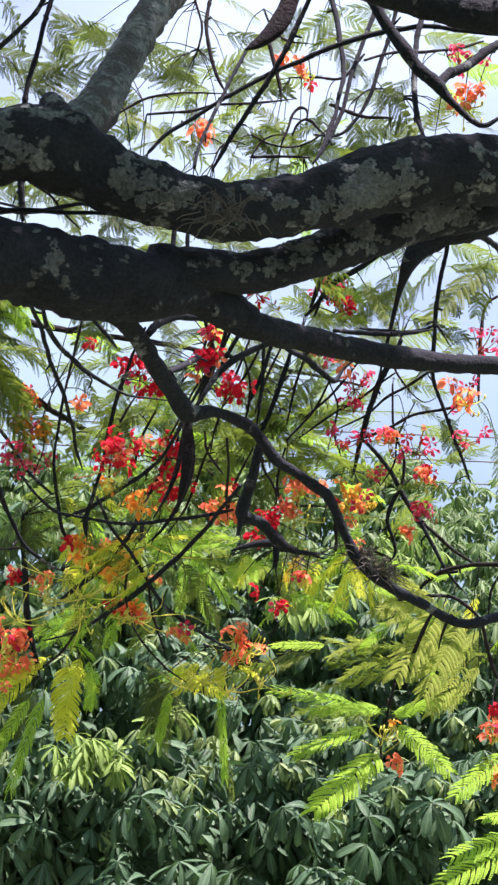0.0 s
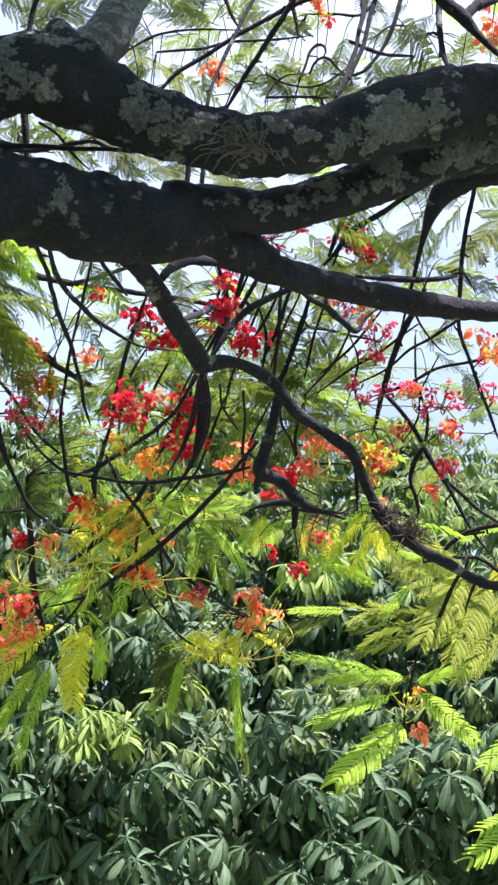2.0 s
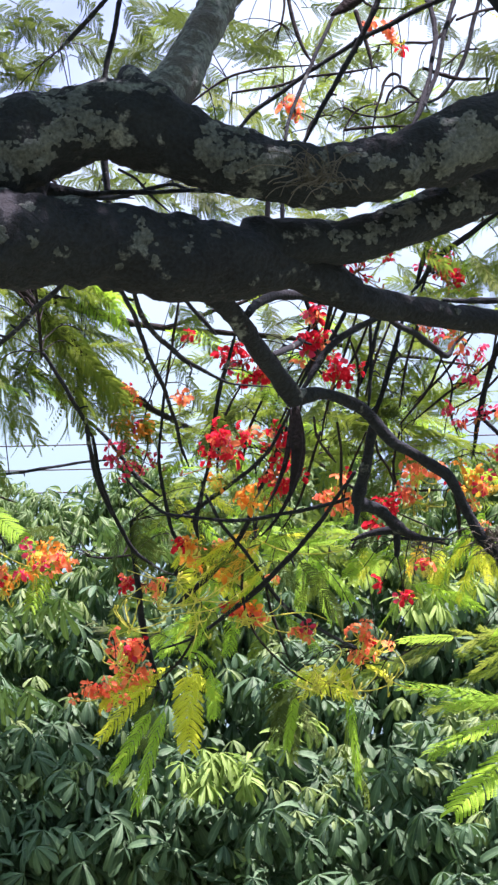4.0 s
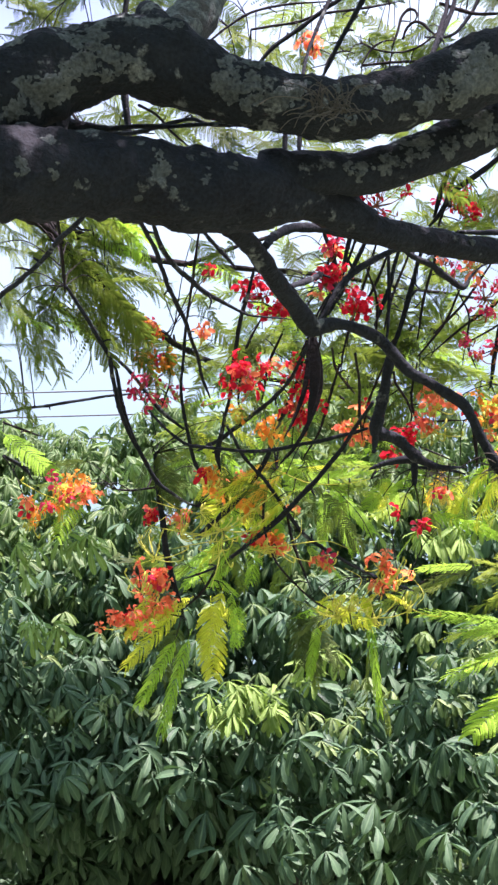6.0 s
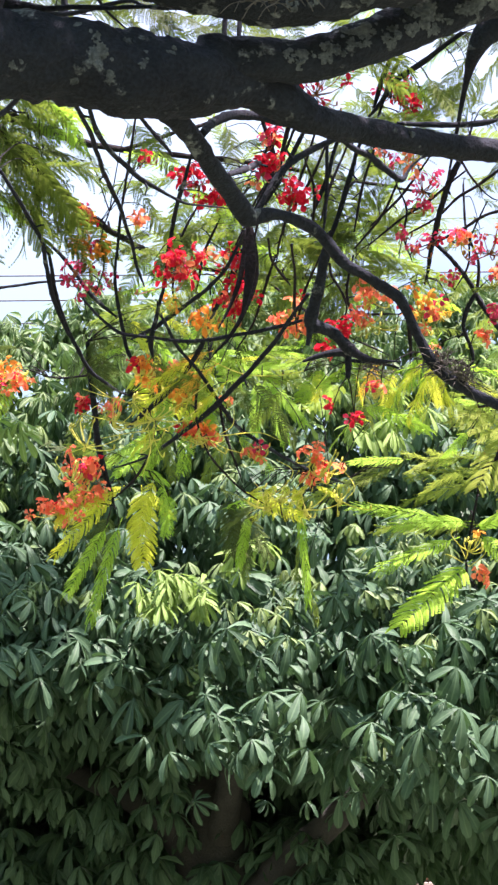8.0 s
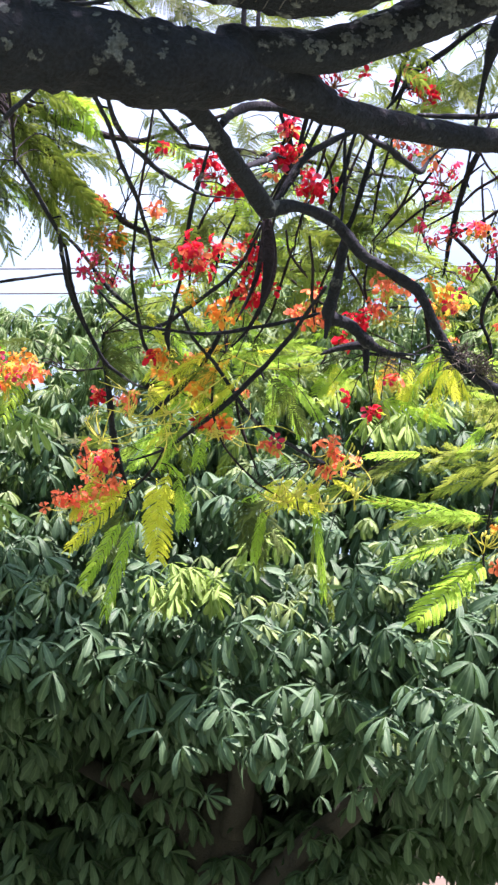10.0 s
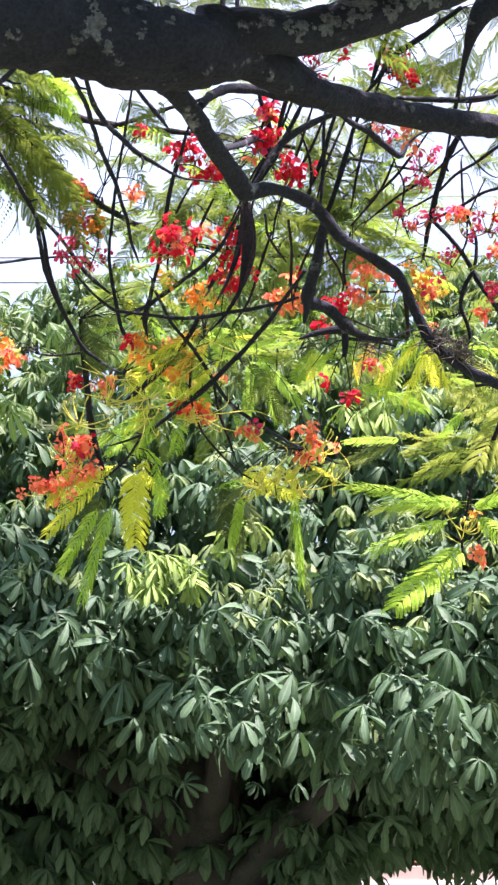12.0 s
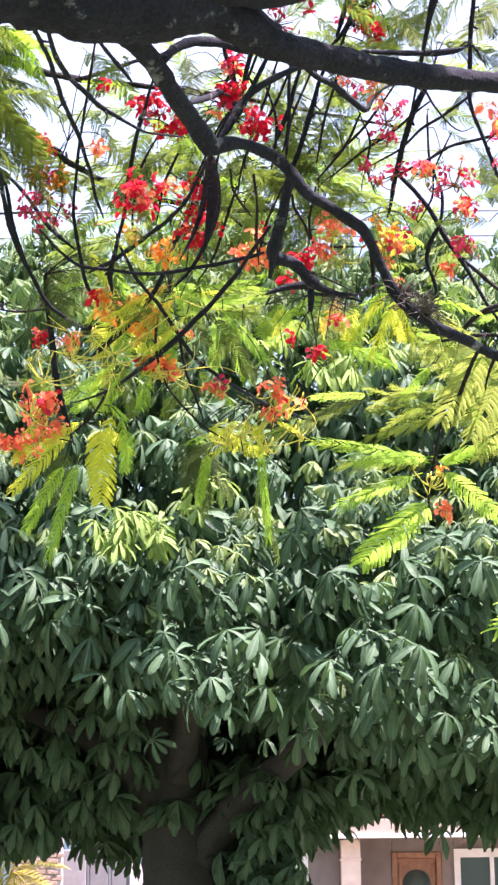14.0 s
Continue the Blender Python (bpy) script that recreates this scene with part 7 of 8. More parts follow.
def leaf_mesh(name, seed, material, count, n=6, broad=1.0):
    """A hand-shaped leaf: drooping leaflets round the end of a short stalk, which rises along Z. Leaflets about 1 m long."""
    rnd = random.Random(seed)
    heap = Heap()
    if n > 3:
        heap.add(*tube(np.array([(0.05, 0.02, -0.55, 0.016), (0.02, 0, -0.25, 0.014), (0, 0, 0, 0.018)]), 4), [(0.0, 0.5)] * 12)
    start = rnd.random()
    for k in range(count):
        a = 2 * math.pi * (k + start + rnd.uniform(-0.18, 0.18)) / count
        size = rnd.uniform(0.72, 1.08)
        down = rnd.uniform(0.05, 0.6)
        curl = rnd.uniform(0.55, 1.25)
        wide = rnd.uniform(0.112, 0.152) * broad
        fold = rnd.uniform(0.1, 0.45)
        roll = rnd.uniform(-0.35, 0.35)
        pos, last = np.zeros(2), 0.0
        verts, uvs, faces = [], [], []
        for i in range(n + 1):
            s = i / n if n < 5 else (0, 0.2, 0.42, 0.64, 0.84, 0.95, 1.0)[i]
            ang = down + curl * s
            if i:
                pos = pos + np.array((math.cos(ang), -math.sin(ang))) * size * (s - last)
            last = s
            w = wide * size * float(np.interp(s, (0, 0.2, 0.4, 0.62, 0.8, 0.93, 1), (0.07, 0.34, 0.68, 0.98, 1.0, 0.66, 0.2)))
            for j in (-1, 0, 1):
                lift = abs(j) * (fold * w + rnd.uniform(-0.012, 0.012)) + j * roll * w + 0.012 * math.sin(9 * s + j)
                x, y, z = pos[0] + lift * math.sin(ang), j * w, pos[1] + lift * math.cos(ang)
                verts.append((x * math.cos(a) - y * math.sin(a), x * math.sin(a) + y * math.cos(a), z))
                uvs.append((abs(j), s))
        for i in range(n):
            for j in range(2):
                o = 3 * i + j
                faces.append((o, o + 1, o + 4, o + 3))
        heap.add(verts, faces, uvs)
    return heap.mesh(name, material)


LEAVES = [leaf_mesh("leaf", i, BROAD_LEAF, (6, 7, 6, 5, 7, 8, 7, 6)[i]) for i in range(8)]
FRESH = [leaf_mesh("leaf", 40 + i, NEW_LEAF, (7, 8, 9)[i], broad=0.8) for i in range(3)]
SHAPES, PLAIN, HIGH = [], [], []
for me in LEAVES + [leaf_mesh("leaf", 60 + i, BROAD_LEAF, 6 + i % 3, 3, 1.2) for i in range(6)] + [leaf_mesh("leaf", 80 + i, BROAD_LEAF, 6 + i % 3, 4) for i in range(8)]:
    co = np.empty(len(me.vertices) * 3)
    me.vertices.foreach_get("co", co)
    (SHAPES if len(SHAPES) < 8 else PLAIN if len(PLAIN) < 6 else HIGH).append((co.reshape(-1, 3), [tuple(p.vertices) for p in me.polygons], [tuple(d.uv) for d in me.uv_layers[0].data], len(me.vertices)))


def crown_front(x, z):
    """How far off the crown's leafy face lies at x and height z."""
    y = 9.1 + 0.45 * noise.noise(Vector((x * 1.1, z * 1.3, 3))) + 0.7 * noise.noise(Vector((x * 2.0, z * 2.9, 8)))
    y += 0.08 * (x - 0.1) ** 2
    if z > 2.6:
        y += 0.4 * (z - 2.6) + 0.14 * (z - 2.6) ** 2
    else:
        y += 1.5 * (2.6 - z)
    return y


grow = random.Random(11)


def leaf_pose(q, out, size):
    n = Vector(out) + Vector((grow.gauss(0, 0.34), grow.gauss(-0.15, 0.34), grow.gauss(0, 0.2)))
    turn = n.normalized().to_track_quat("Z", "Y").to_matrix().to_4x4()
    return Matrix.Translation(q) @ turn @ pose(0, 0, 0, 0, 0, grow.uniform(0, 360)) @ Matrix.Diagonal((size, size, size, 1))


singles, crowd, top, tips, inner = [], [], [], [], []
for i in range(720):
    x = grow.uniform(-2.9, 2.9)
    z = grow.uniform(2.72 - 0.36 * min(1, max(0, (x + 0.6) / 1.2)), 6.1)
    if z > 5.78 - 0.1 * (x < -0.9) + 0.3 * noise.noise(Vector((x * 1.6, 0, 0))):
        z -= 0.45
    if z < 4.9 and noise.noise(Vector((x * 1.4, z * 2.1, 21))) < -0.1:
        continue
    y = crown_front(x, z) - grow.uniform(0, 0.2)
    many = grow.randint(8, 14)
    for k in range(many):
        d = Vector((grow.gauss(0, 1), grow.gauss(-0.25, 0.8), grow.gauss(0.25, 0.6))).normalized() * grow.uniform(0.06, 0.3)
        size = grow.uniform(0.11, 0.18) * (1.15 if z < 3.2 else 1)
        young = k < 3 and i % 2 == 0
        if young:
            d = Vector((grow.gauss(0, 0.07), grow.uniform(-0.16, -0.02), grow.uniform(0.12, 0.26)))
            size = grow.uniform(0.085, 0.125)
        q = Vector((x, y, z)) + d
        out_dir = Vector((d.x * 2.4, -0.35 + d.y * 1.8, 1.0 + d.z))
        if z > 5.2:
            out_dir = Vector((d.x * 3, -0.2 + d.y * 2, 0.9))
        single = k == 4 and 2.2 < z < 4.6 and -1.8 < x < 1.7
        # leaves high in the crown take the sunlit colour
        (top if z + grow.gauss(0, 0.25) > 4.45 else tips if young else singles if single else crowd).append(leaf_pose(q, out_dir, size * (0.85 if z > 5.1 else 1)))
for i in range(2600):
    x, y = grow.uniform(-3.0, 3.0), grow.uniform(10.9, 13.6)
    low = (2.04 if x < -0.25 else 2.12 + 0.1 * min(1, max(0, x - 0.3) * 3)) + 0.34 * noise.noise(Vector((x * 2.3, y * 2, 5))) - (0.6 if -0.05 < x < 0.34 else 0)
    inner.append(leaf_pose(Vector((x, y, low + grow.expovariate(2.4))), (0, -0.3, 0.9), grow.uniform(0.15, 0.23)))
for i in range(3300):
    x = grow.uniform(-3.0, 3.0)
    z = grow.uniform(2.85 if x < 0.3 else 2.55, 5.5)
    q = Vector((x, crown_front(x, z) + 0.6 + grow.expovariate(1.0), z + grow.uniform(-0.1, 0.1)))
    inner.append(leaf_pose(q, (0, -0.5, 0.9), grow.uniform(0.15, 0.23)))
for i in range(260):
    x = grow.uniform(-0.16, 0.46)
    q = Vector((x, grow.uniform(10.5, 11.7) if x > 0.08 else grow.uniform(11.5, 12.0), grow.uniform(1.5, 2.45)))
    inner.append(leaf_pose(q, (0, -0.3, 0.9), grow.uniform(0.13, 0.2)))
for i in range(700):
    q = Vector((grow.uniform(-1.7, 0.9), grow.uniform(10.5, 11.7), grow.uniform(2.75, 3.5)))
    inner.append(leaf_pose(q, (0, -0.3, 0.9), grow.uniform(0.17, 0.24)))
for i in range(90):
    x = grow.uniform(-1.9, -0.5)
    q = Vector((x, grow.uniform(10.35, 10.8), 2.5 - 0.28 * x + grow.uniform(-0.42, 0.1)))
    inner.append(leaf_pose(q, (0, -0.3, 0.9), grow.uniform(0.14, 0.2)))
for i in range(1100):
    q = Vector((grow.uniform(-3.0, 0.5), grow.uniform(11.4, 12.6), grow.uniform(2.2, 3.1)))
    inner.append(leaf_pose(q, (0, -0.4, 0.9), grow.uniform(0.15, 0.22)))
for i in range(1500):
    q = Vector((grow.uniform(-3.2, 3.2), grow.uniform(12.4, 14.0), grow.uniform(2.45, 5.2)))
    inner.append(leaf_pose(q, (0, -0.6, 0.8), grow.uniform(0.2, 0.3)))


def leaf(at, size, tilt=0.7, fresh=False):
    """A single leaf whose stalk ends at a place; tilt: how far it leans to the open side."""
    ob = part("leaf", grow.choice(FRESH if fresh else LEAVES), shade_tree, "fresh yellow-green leaf" if fresh else "")
    ob.matrix_local = BASE @ leaf_pose(Vector(at), (0, -tilt, 0.75), size)


leaf((-0.287, 8.900, 3.276), 0.112, 0.55, True)
leaf((-0.584, 8.900, 3.300), 0.129, 0.55, True)
leaf((-0.385, 8.900, 3.401), 0.126, 0.55, True)
leaf((-0.406, 8.900, 3.348), 0.115, 0.55, True)
leaf((-0.466, 8.900, 3.385), 0.129, 0.55, True)
leaf((-0.274, 8.900, 3.275), 0.124, 0.55, True)
leaf((-0.462, 8.900, 3.410), 0.112, 0.55, True)
leaf((-0.604, 8.900, 3.372), 0.119, 0.55, True)
leaf((-0.483, 8.900, 3.288), 0.124, 0.55, True)
leaf((-0.422, 8.900, 3.415), 0.112, 0.55, True)
leaf((-0.503, 8.900, 3.436), 0.124, 0.55, True)
leaf((-0.272, 8.900, 3.329), 0.116, 0.55, True)
leaf((-0.308, 8.900, 3.305), 0.129, 0.55, True)
leaf((-0.304, 8.900, 3.312), 0.131, 0.55, True)
leaf((-0.492, 8.900, 3.271), 0.135, 0.55, True)
leaf((-0.558, 8.900, 3.316), 0.129, 0.55, True)
leaf((-0.456, 8.900, 3.358), 0.123, 0.55, True)
leaf((-0.298, 8.900, 3.363), 0.132, 0.55, True)
leaf((-0.492, 8.900, 3.290), 0.133, 0.55, True)
leaf((-0.456, 8.900, 3.351), 0.134, 0.55, True)
leaf((0.750, 8.900, 4.197), 0.119, 0.55, True)
leaf((0.571, 8.900, 4.161), 0.118, 0.55, True)
leaf((0.834, 8.900, 4.235), 0.137, 0.55, True)
leaf((0.563, 8.900, 4.117), 0.131, 0.55, True)
leaf((0.652, 8.900, 4.193), 0.130, 0.55, True)
leaf((0.690, 8.900, 4.228), 0.119, 0.55, True)
leaf((0.654, 8.900, 4.120), 0.129, 0.55, True)
leaf((0.459, 8.900, 4.141), 0.132, 0.55, True)
leaf((0.834, 8.900, 4.248), 0.133, 0.55, True)
leaf((0.452, 8.900, 4.170), 0.121, 0.55, True)
leaf((0.526, 8.900, 4.131), 0.116, 0.55, True)
leaf((0.659, 8.900, 4.134), 0.120, 0.55, True)
leaf((0.519, 8.900, 4.130), 0.124, 0.55, True)
leaf((-0.017, 8.900, 3.563), 0.125, 0.55, True)
leaf((-0.107, 8.900, 3.420), 0.117, 0.55, True)
leaf((0.023, 8.900, 3.565), 0.134, 0.55, True)
leaf((-0.131, 8.900, 3.514), 0.136, 0.55, True)
leaf((-0.109, 8.900, 3.530), 0.133, 0.55, True)
leaf((-0.071, 8.900, 3.561), 0.141, 0.55, True)
leaf((0.592, 8.900, 4.398), 0.106, 0.55, True)
leaf((0.655, 8.900, 4.335), 0.101, 0.55, True)
leaf((0.618, 8.900, 4.398), 0.108, 0.55, True)
leaf((0.677, 8.900, 4.335), 0.118, 0.55, True)
leaf((0.675, 8.900, 4.325), 0.114, 0.55, True)
leaf((-1.458, 8.900, 3.727), 0.120, 0.55, True)
leaf((-1.494, 8.900, 3.749), 0.117, 0.55, True)
leaf((-1.368, 8.900, 3.742), 0.119, 0.55, True)
leaf((-1.475, 8.900, 3.678), 0.114, 0.55, True)
leaf((-1.348, 8.900, 3.719), 0.119, 0.55, True)
leaf((-1.471, 8.900, 3.763), 0.119, 0.55, True)
leaf((-1.563, 8.900, 4.166), 0.114, 0.55, True)
leaf((-1.561, 8.900, 4.159), 0.120, 0.55, True)
leaf((-1.516, 8.900, 4.002), 0.123, 0.55, True)
leaf((-1.465, 8.900, 4.133), 0.118, 0.55, True)
leaf((-1.548, 8.900, 4.071), 0.120, 0.55, True)
leaf((-1.191, 8.900, 4.144), 0.147, 0.55, True)
leaf((-1.266, 8.900, 4.167), 0.114, 0.55, True)
leaf((-1.344, 8.900, 4.182), 0.115, 0.55, True)
leaf((-1.207, 8.900, 4.199), 0.115, 0.55, True)
leaf((-1.315, 8.900, 4.203), 0.116, 0.55, True)
leaf((1.173, 8.900, 4.508), 0.102, 0.55, True)
leaf((1.216, 8.900, 4.560), 0.114, 0.55, True)
leaf((1.320, 8.900, 4.452), 0.104, 0.55, True)
leaf((1.169, 8.900, 4.484), 0.096, 0.55, True)
leaf((1.137, 8.900, 4.496), 0.099, 0.55, True)
leaf((1.026, 8.900, 4.439), 0.103, 0.55, True)
leaf((1.169, 8.900, 4.413), 0.108, 0.55, True)
leaf((1.091, 8.900, 4.401), 0.103, 0.55, True)
leaf((1.001, 8.900, 4.463), 0.097, 0.55, True)
leaf((1.097, 8.900, 4.431), 0.109, 0.55, True)
leaf((1.002, 8.900, 4.512), 0.104, 0.55, True)
leaf((-0.854, 8.900, 4.551), 0.101, 0.55, True)
leaf((-1.004, 8.900, 4.539), 0.096, 0.55, True)
leaf((-0.690, 8.900, 4.573), 0.104, 0.55, True)
leaf((-0.960, 8.900, 4.487), 0.096, 0.55, True)
leaf((-0.861, 8.900, 4.455), 0.096, 0.55, True)
leaf((-0.987, 8.900, 4.567), 0.091, 0.55, True)
leaf((-0.720, 8.900, 4.473), 0.108, 0.55, True)
leaf((-0.779, 8.900, 4.583), 0.102, 0.55, True)
leaf((-0.747, 8.900, 4.459), 0.099, 0.55, True)
leaf((-0.900, 8.900, 4.507), 0.105, 0.55, True)
leaf((-0.932, 8.900, 4.495), 0.098, 0.55, True)
leaf((-0.682, 8.900, 4.444), 0.107, 0.55, True)
leaf((-0.726, 8.900, 4.535), 0.093, 0.55, True)
leaf((0.201, 8.900, 4.278), 0.108, 0.55, True)
leaf((0.242, 8.900, 4.181), 0.111, 0.55, True)
leaf((0.275, 8.900, 4.301), 0.106, 0.55, True)
leaf((0.315, 8.900, 4.293), 0.107, 0.55, True)
leaf((0.107, 8.900, 4.304), 0.118, 0.55, True)
leaf((0.674, 8.900, 3.040), 0.171, 0.55, False)
leaf((0.525, 8.900, 3.110), 0.191, 0.55, False)
leaf((0.608, 8.900, 3.075), 0.185, 0.55, False)
leaf((0.982, 9.050, 3.171), 0.223, 0.70, False)
leaf((0.254, 9.050, 3.631), 0.186, 0.70, False)
leaf((0.605, 9.050, 3.035), 0.196, 0.70, False)
leaf((0.412, 9.050, 3.064), 0.183, 0.70, False)
leaf((-0.167, 9.050, 2.848), 0.221, 0.70, False)
leaf((0.107, 9.050, 2.873), 0.221, 0.70, False)
leaf((-0.689, 9.050, 3.018), 0.196, 0.70, False)
leaf((-0.386, 9.050, 2.822), 0.195, 0.70, False)
leaf((-0.632, 9.050, 2.825), 0.182, 0.70, False)
leaf((-0.057, 9.050, 3.054), 0.196, 0.70, False)
leaf((0.352, 9.050, 2.788), 0.195, 0.70, False)
leaf((0.570, 9.050, 2.731), 0.182, 0.70, False)
leaf((-0.387, 9.050, 3.127), 0.157, 0.70, False)
leaf((-0.610, 9.050, 3.438), 0.158, 0.70, False)
leaf((-0.193, 9.050, 3.421), 0.145, 0.70, False)
leaf((1.111, 9.050, 3.311), 0.211, 0.70, False)
leaf((1.309, 9.050, 3.366), 0.159, 0.70, False)
leaf((0.082, 9.050, 3.095), 0.157, 0.70, False)
leaf((-0.825, 9.050, 2.909), 0.182, 0.70, False)
leaf((0.816, 9.050, 2.729), 0.182, 0.70, False)
leaf((1.071, 9.050, 2.947), 0.196, 0.70, False)
leaf((-0.966, 9.050, 3.160), 0.196, 0.70, False)
leaf((-0.249, 9.050, 3.098), 0.157, 0.70, False)
leaf((1.299, 9.050, 3.140), 0.184, 0.70, False)
leaf((0.694, 9.050, 3.286), 0.145, 0.70, False)
leaf((-0.414, 9.050, 3.002), 0.131, 0.70, False)
leaf((0.465, 9.050, 2.953), 0.157, 0.70, False)
leaf((1.167, 9.050, 2.589), 0.179, 0.70, False)
leaf((0.458, 9.050, 2.609), 0.168, 0.70, False)
leaf((0.702, 9.050, 2.553), 0.156, 0.70, False)
leaf((1.028, 9.050, 2.523), 0.201, 0.70, False)
leaf((1.249, 9.050, 2.575), 0.179, 0.70, False)
leaf((-0.087, 9.050, 2.560), 0.201, 0.70, False)
leaf((-0.222, 9.050, 2.657), 0.179, 0.70, False)
leaf((-0.372, 9.050, 2.726), 0.181, 0.70, False)
leaf((-0.576, 9.050, 2.646), 0.179, 0.70, False)
leaf((0.133, 9.050, 2.722), 0.221, 0.70, False)
leaf((0.571, 9.050, 2.759), 0.182, 0.70, False)
leaf((0.454, 9.050, 2.380), 0.167, 0.70, False)
leaf((0.372, 9.050, 2.354), 0.177, 0.70, False)
leaf((0.806, 9.050, 2.349), 0.178, 0.70, False)
leaf((1.155, 9.050, 2.266), 0.177, 0.70, False)
leaf((1.295, 9.050, 2.372), 0.178, 0.70, False)
leaf((0.940, 9.050, 2.321), 0.189, 0.70, False)
leaf((0.020, 9.050, 2.330), 0.089, 0.70, False)
leaf((0.210, 9.050, 2.328), 0.089, 0.70, False)
leaf((-0.331, 9.050, 2.334), 0.133, 0.70, False)
for m in singles[:200]:
    part("leaf", grow.choice(LEAVES), shade_tree).matrix_local = BASE @ m
crowd += singles[200:]
for name, poses, material, label in (("crown", crowd, BROAD_LEAF, "mass of dark green drooping leaves"), ("inner_crown", inner, BROAD_LEAF, "shaded leaves inside the crown"), ("crown_top", top, SUNLIT_TOP_LEAF, "leaves along the top of the crown, coloured brighter for sunlight"), ("young_foliage", tips, TIP_LEAF, "small paler young leaves at the shoot ends")):
    heap_v, heap_f, heap_uv, start = [], [], [], 0
    for m in poses:
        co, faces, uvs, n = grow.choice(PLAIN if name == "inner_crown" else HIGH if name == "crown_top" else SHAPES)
        a = np.array(BASE @ m)
        heap_v.append(co @ a[:3, :3].T + a[:3, 3])
        heap_f.extend(tuple(i + start for i in f) for f in faces)
        heap_uv.extend(uvs)
        start += n
    me = bpy.data.meshes.new(name)
    me.from_pydata(np.vstack(heap_v).tolist(), [], heap_f)
    me.materials.append(material)
    layer = me.uv_layers.new(name="across")
    layer.data.foreach_set("uv", np.array(heap_uv, dtype=np.float32).ravel())
    me.polygons.foreach_set("use_smooth", [True] * len(me.polygons))
    part(name, me, shade_tree, label, "stuff")

for name, rows in (("trunk", [(0, 0, -0.25, 0.66), (0, 0, 0.15, 0.5), (0.04, 0, 0.9, 0.5), (0.03, 0, 1.8, 0.47), (-0.02, 0.05, 2.6, 0.38), (0, 0.1, 3.6, 0.26), (0.05, 0.15, 4.8, 0.12)]),
                   ("bough", [(0.02, 0, 1.6, 0.26), (0.3, -0.2, 2.05, 0.2), (0.7, -0.6, 2.4, 0.15), (1.2, -1.0, 2.9, 0.1), (1.5, -1.3, 3.3, 0.05)]),
                   ("bough", [(0, 0, 1.95, 0.3), (-0.32, -0.1, 2.4, 0.19), (-0.85, -0.2, 2.68, 0.12), (-1.5, -0.3, 3.0, 0.06)]),
                   ("bough", [(0, 0, 2.2, 0.2), (0.1, -0.6, 2.7, 0.14), (0.2, -1.2, 3.1, 0.1), (0.2, -1.7, 3.4, 0.04)]),
                   ("bough", [(0, 0.1, 2.8, 0.2), (0.8, 0.1, 3.4, 0.13), (1.6, 0.0, 4.1, 0.07)]),
                   ("bough", [(0, 0.1, 2.9, 0.2), (-0.8, 0.1, 3.5, 0.13), (-1.6, 0.0, 4.2, 0.07)])):
    v, f = tube(spline([(x, y, z, w / 2) for x, y, z, w in rows], 0.05), 14, 0.12)
    part(name, raw(name, v, f, SHADE_BARK), shade_tree)

# ---- the house across the lawn ----
STUCCO = plain("grey_brown_stucco", (0.16, 0.13, 0.115), (0.21, 0.175, 0.155), 4, 0.9, 0.3, 0.01)
CREAM = plain("cream_paint", (0.24, 0.2, 0.145), (0.31, 0.26, 0.2), 5, 0.7)
WHITE = plain("white_paint", (0.66, 0.66, 0.63), (0.8, 0.79, 0.76), 6, 0.6)
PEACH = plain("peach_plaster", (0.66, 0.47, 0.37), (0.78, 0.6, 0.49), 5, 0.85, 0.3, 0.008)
DOOR_WOOD = plain("door_wood", (0.2, 0.09, 0.045), (0.33, 0.16, 0.08), 9, 0.5)
# grey gate paint darkened to stand in for the shade on it
GATE_PAINT = plain("shaded_grey_gate_paint", (0.11, 0.115, 0.115), (0.15, 0.155, 0.15), 5, 0.55)
ROOF_TILE = plain("clay_roof_tile", (0.38, 0.19, 0.11), (0.58, 0.34, 0.2), 7, 0.85, 0.4, 0.02)
BRICK = plain("tan_brick", (0.15, 0.1, 0.075), (0.36, 0.27, 0.2), 4, 0.95, 0.6, 0.02)
# white of post and wing greyed, their shade put into the paint
SHADED_POST_PAINT = plain("shaded_white_paint", (0.15, 0.15, 0.145), (0.21, 0.21, 0.2), 4, 0.8)
MORTAR = plain("mortar", (0.42, 0.38, 0.34), (0.52, 0.48, 0.43), 9, 0.95, 0.4, 0.01)
GLASS, _, _, gp, _ = blank("window_glass")
gp.inputs["Base Color"].default_value = (0.05, 0.09, 0.08, 1)
gp.inputs["Roughness"].default_value, gp.inputs["Metallic"].default_value = 0.06, 0.0
gp.inputs["Specular IOR Level"].default_value = 0.8

house = thing("house", "single-storey grey-brown house with white trim and clay roof", "house", (3.0, 34.0, 0))
def hpart(name, lo, hi, material, parent=None, label="", bevel=0.01):
    o = parent or house
    off = Vector((3.0, 34.0, 0))
    return block(name, Vector(lo) - off, Vector(hi) - off, material, o, label, bevel)


# walls with openings for the door and the window
hpart("wall", (1.45, 34.0, 0), (2.98, 34.25, 2.95), STUCCO)
hpart("wall", (3.86, 34.0, 0), (4.09, 34.25, 2.95), STUCCO)
hpart("wall", (2.98, 34.0, 2.4), (3.86, 34.25, 2.95), STUCCO)
hpart("wall", (4.09, 34.0, 0), (5.3, 34.25, 0.95), STUCCO)
hpart("wall", (4.09, 34.0, 2.45), (5.3, 34.25, 2.95), STUCCO)
hpart("wall", (5.3, 34.0, 0), (9.5, 34.25, 2.95), STUCCO)
hpart("wall", (1.45, 34.25, 0), (1.7, 41, 2.95), STUCCO)
hpart("wall", (9.25, 34.25, 0), (9.5, 41, 2.95), STUCCO)
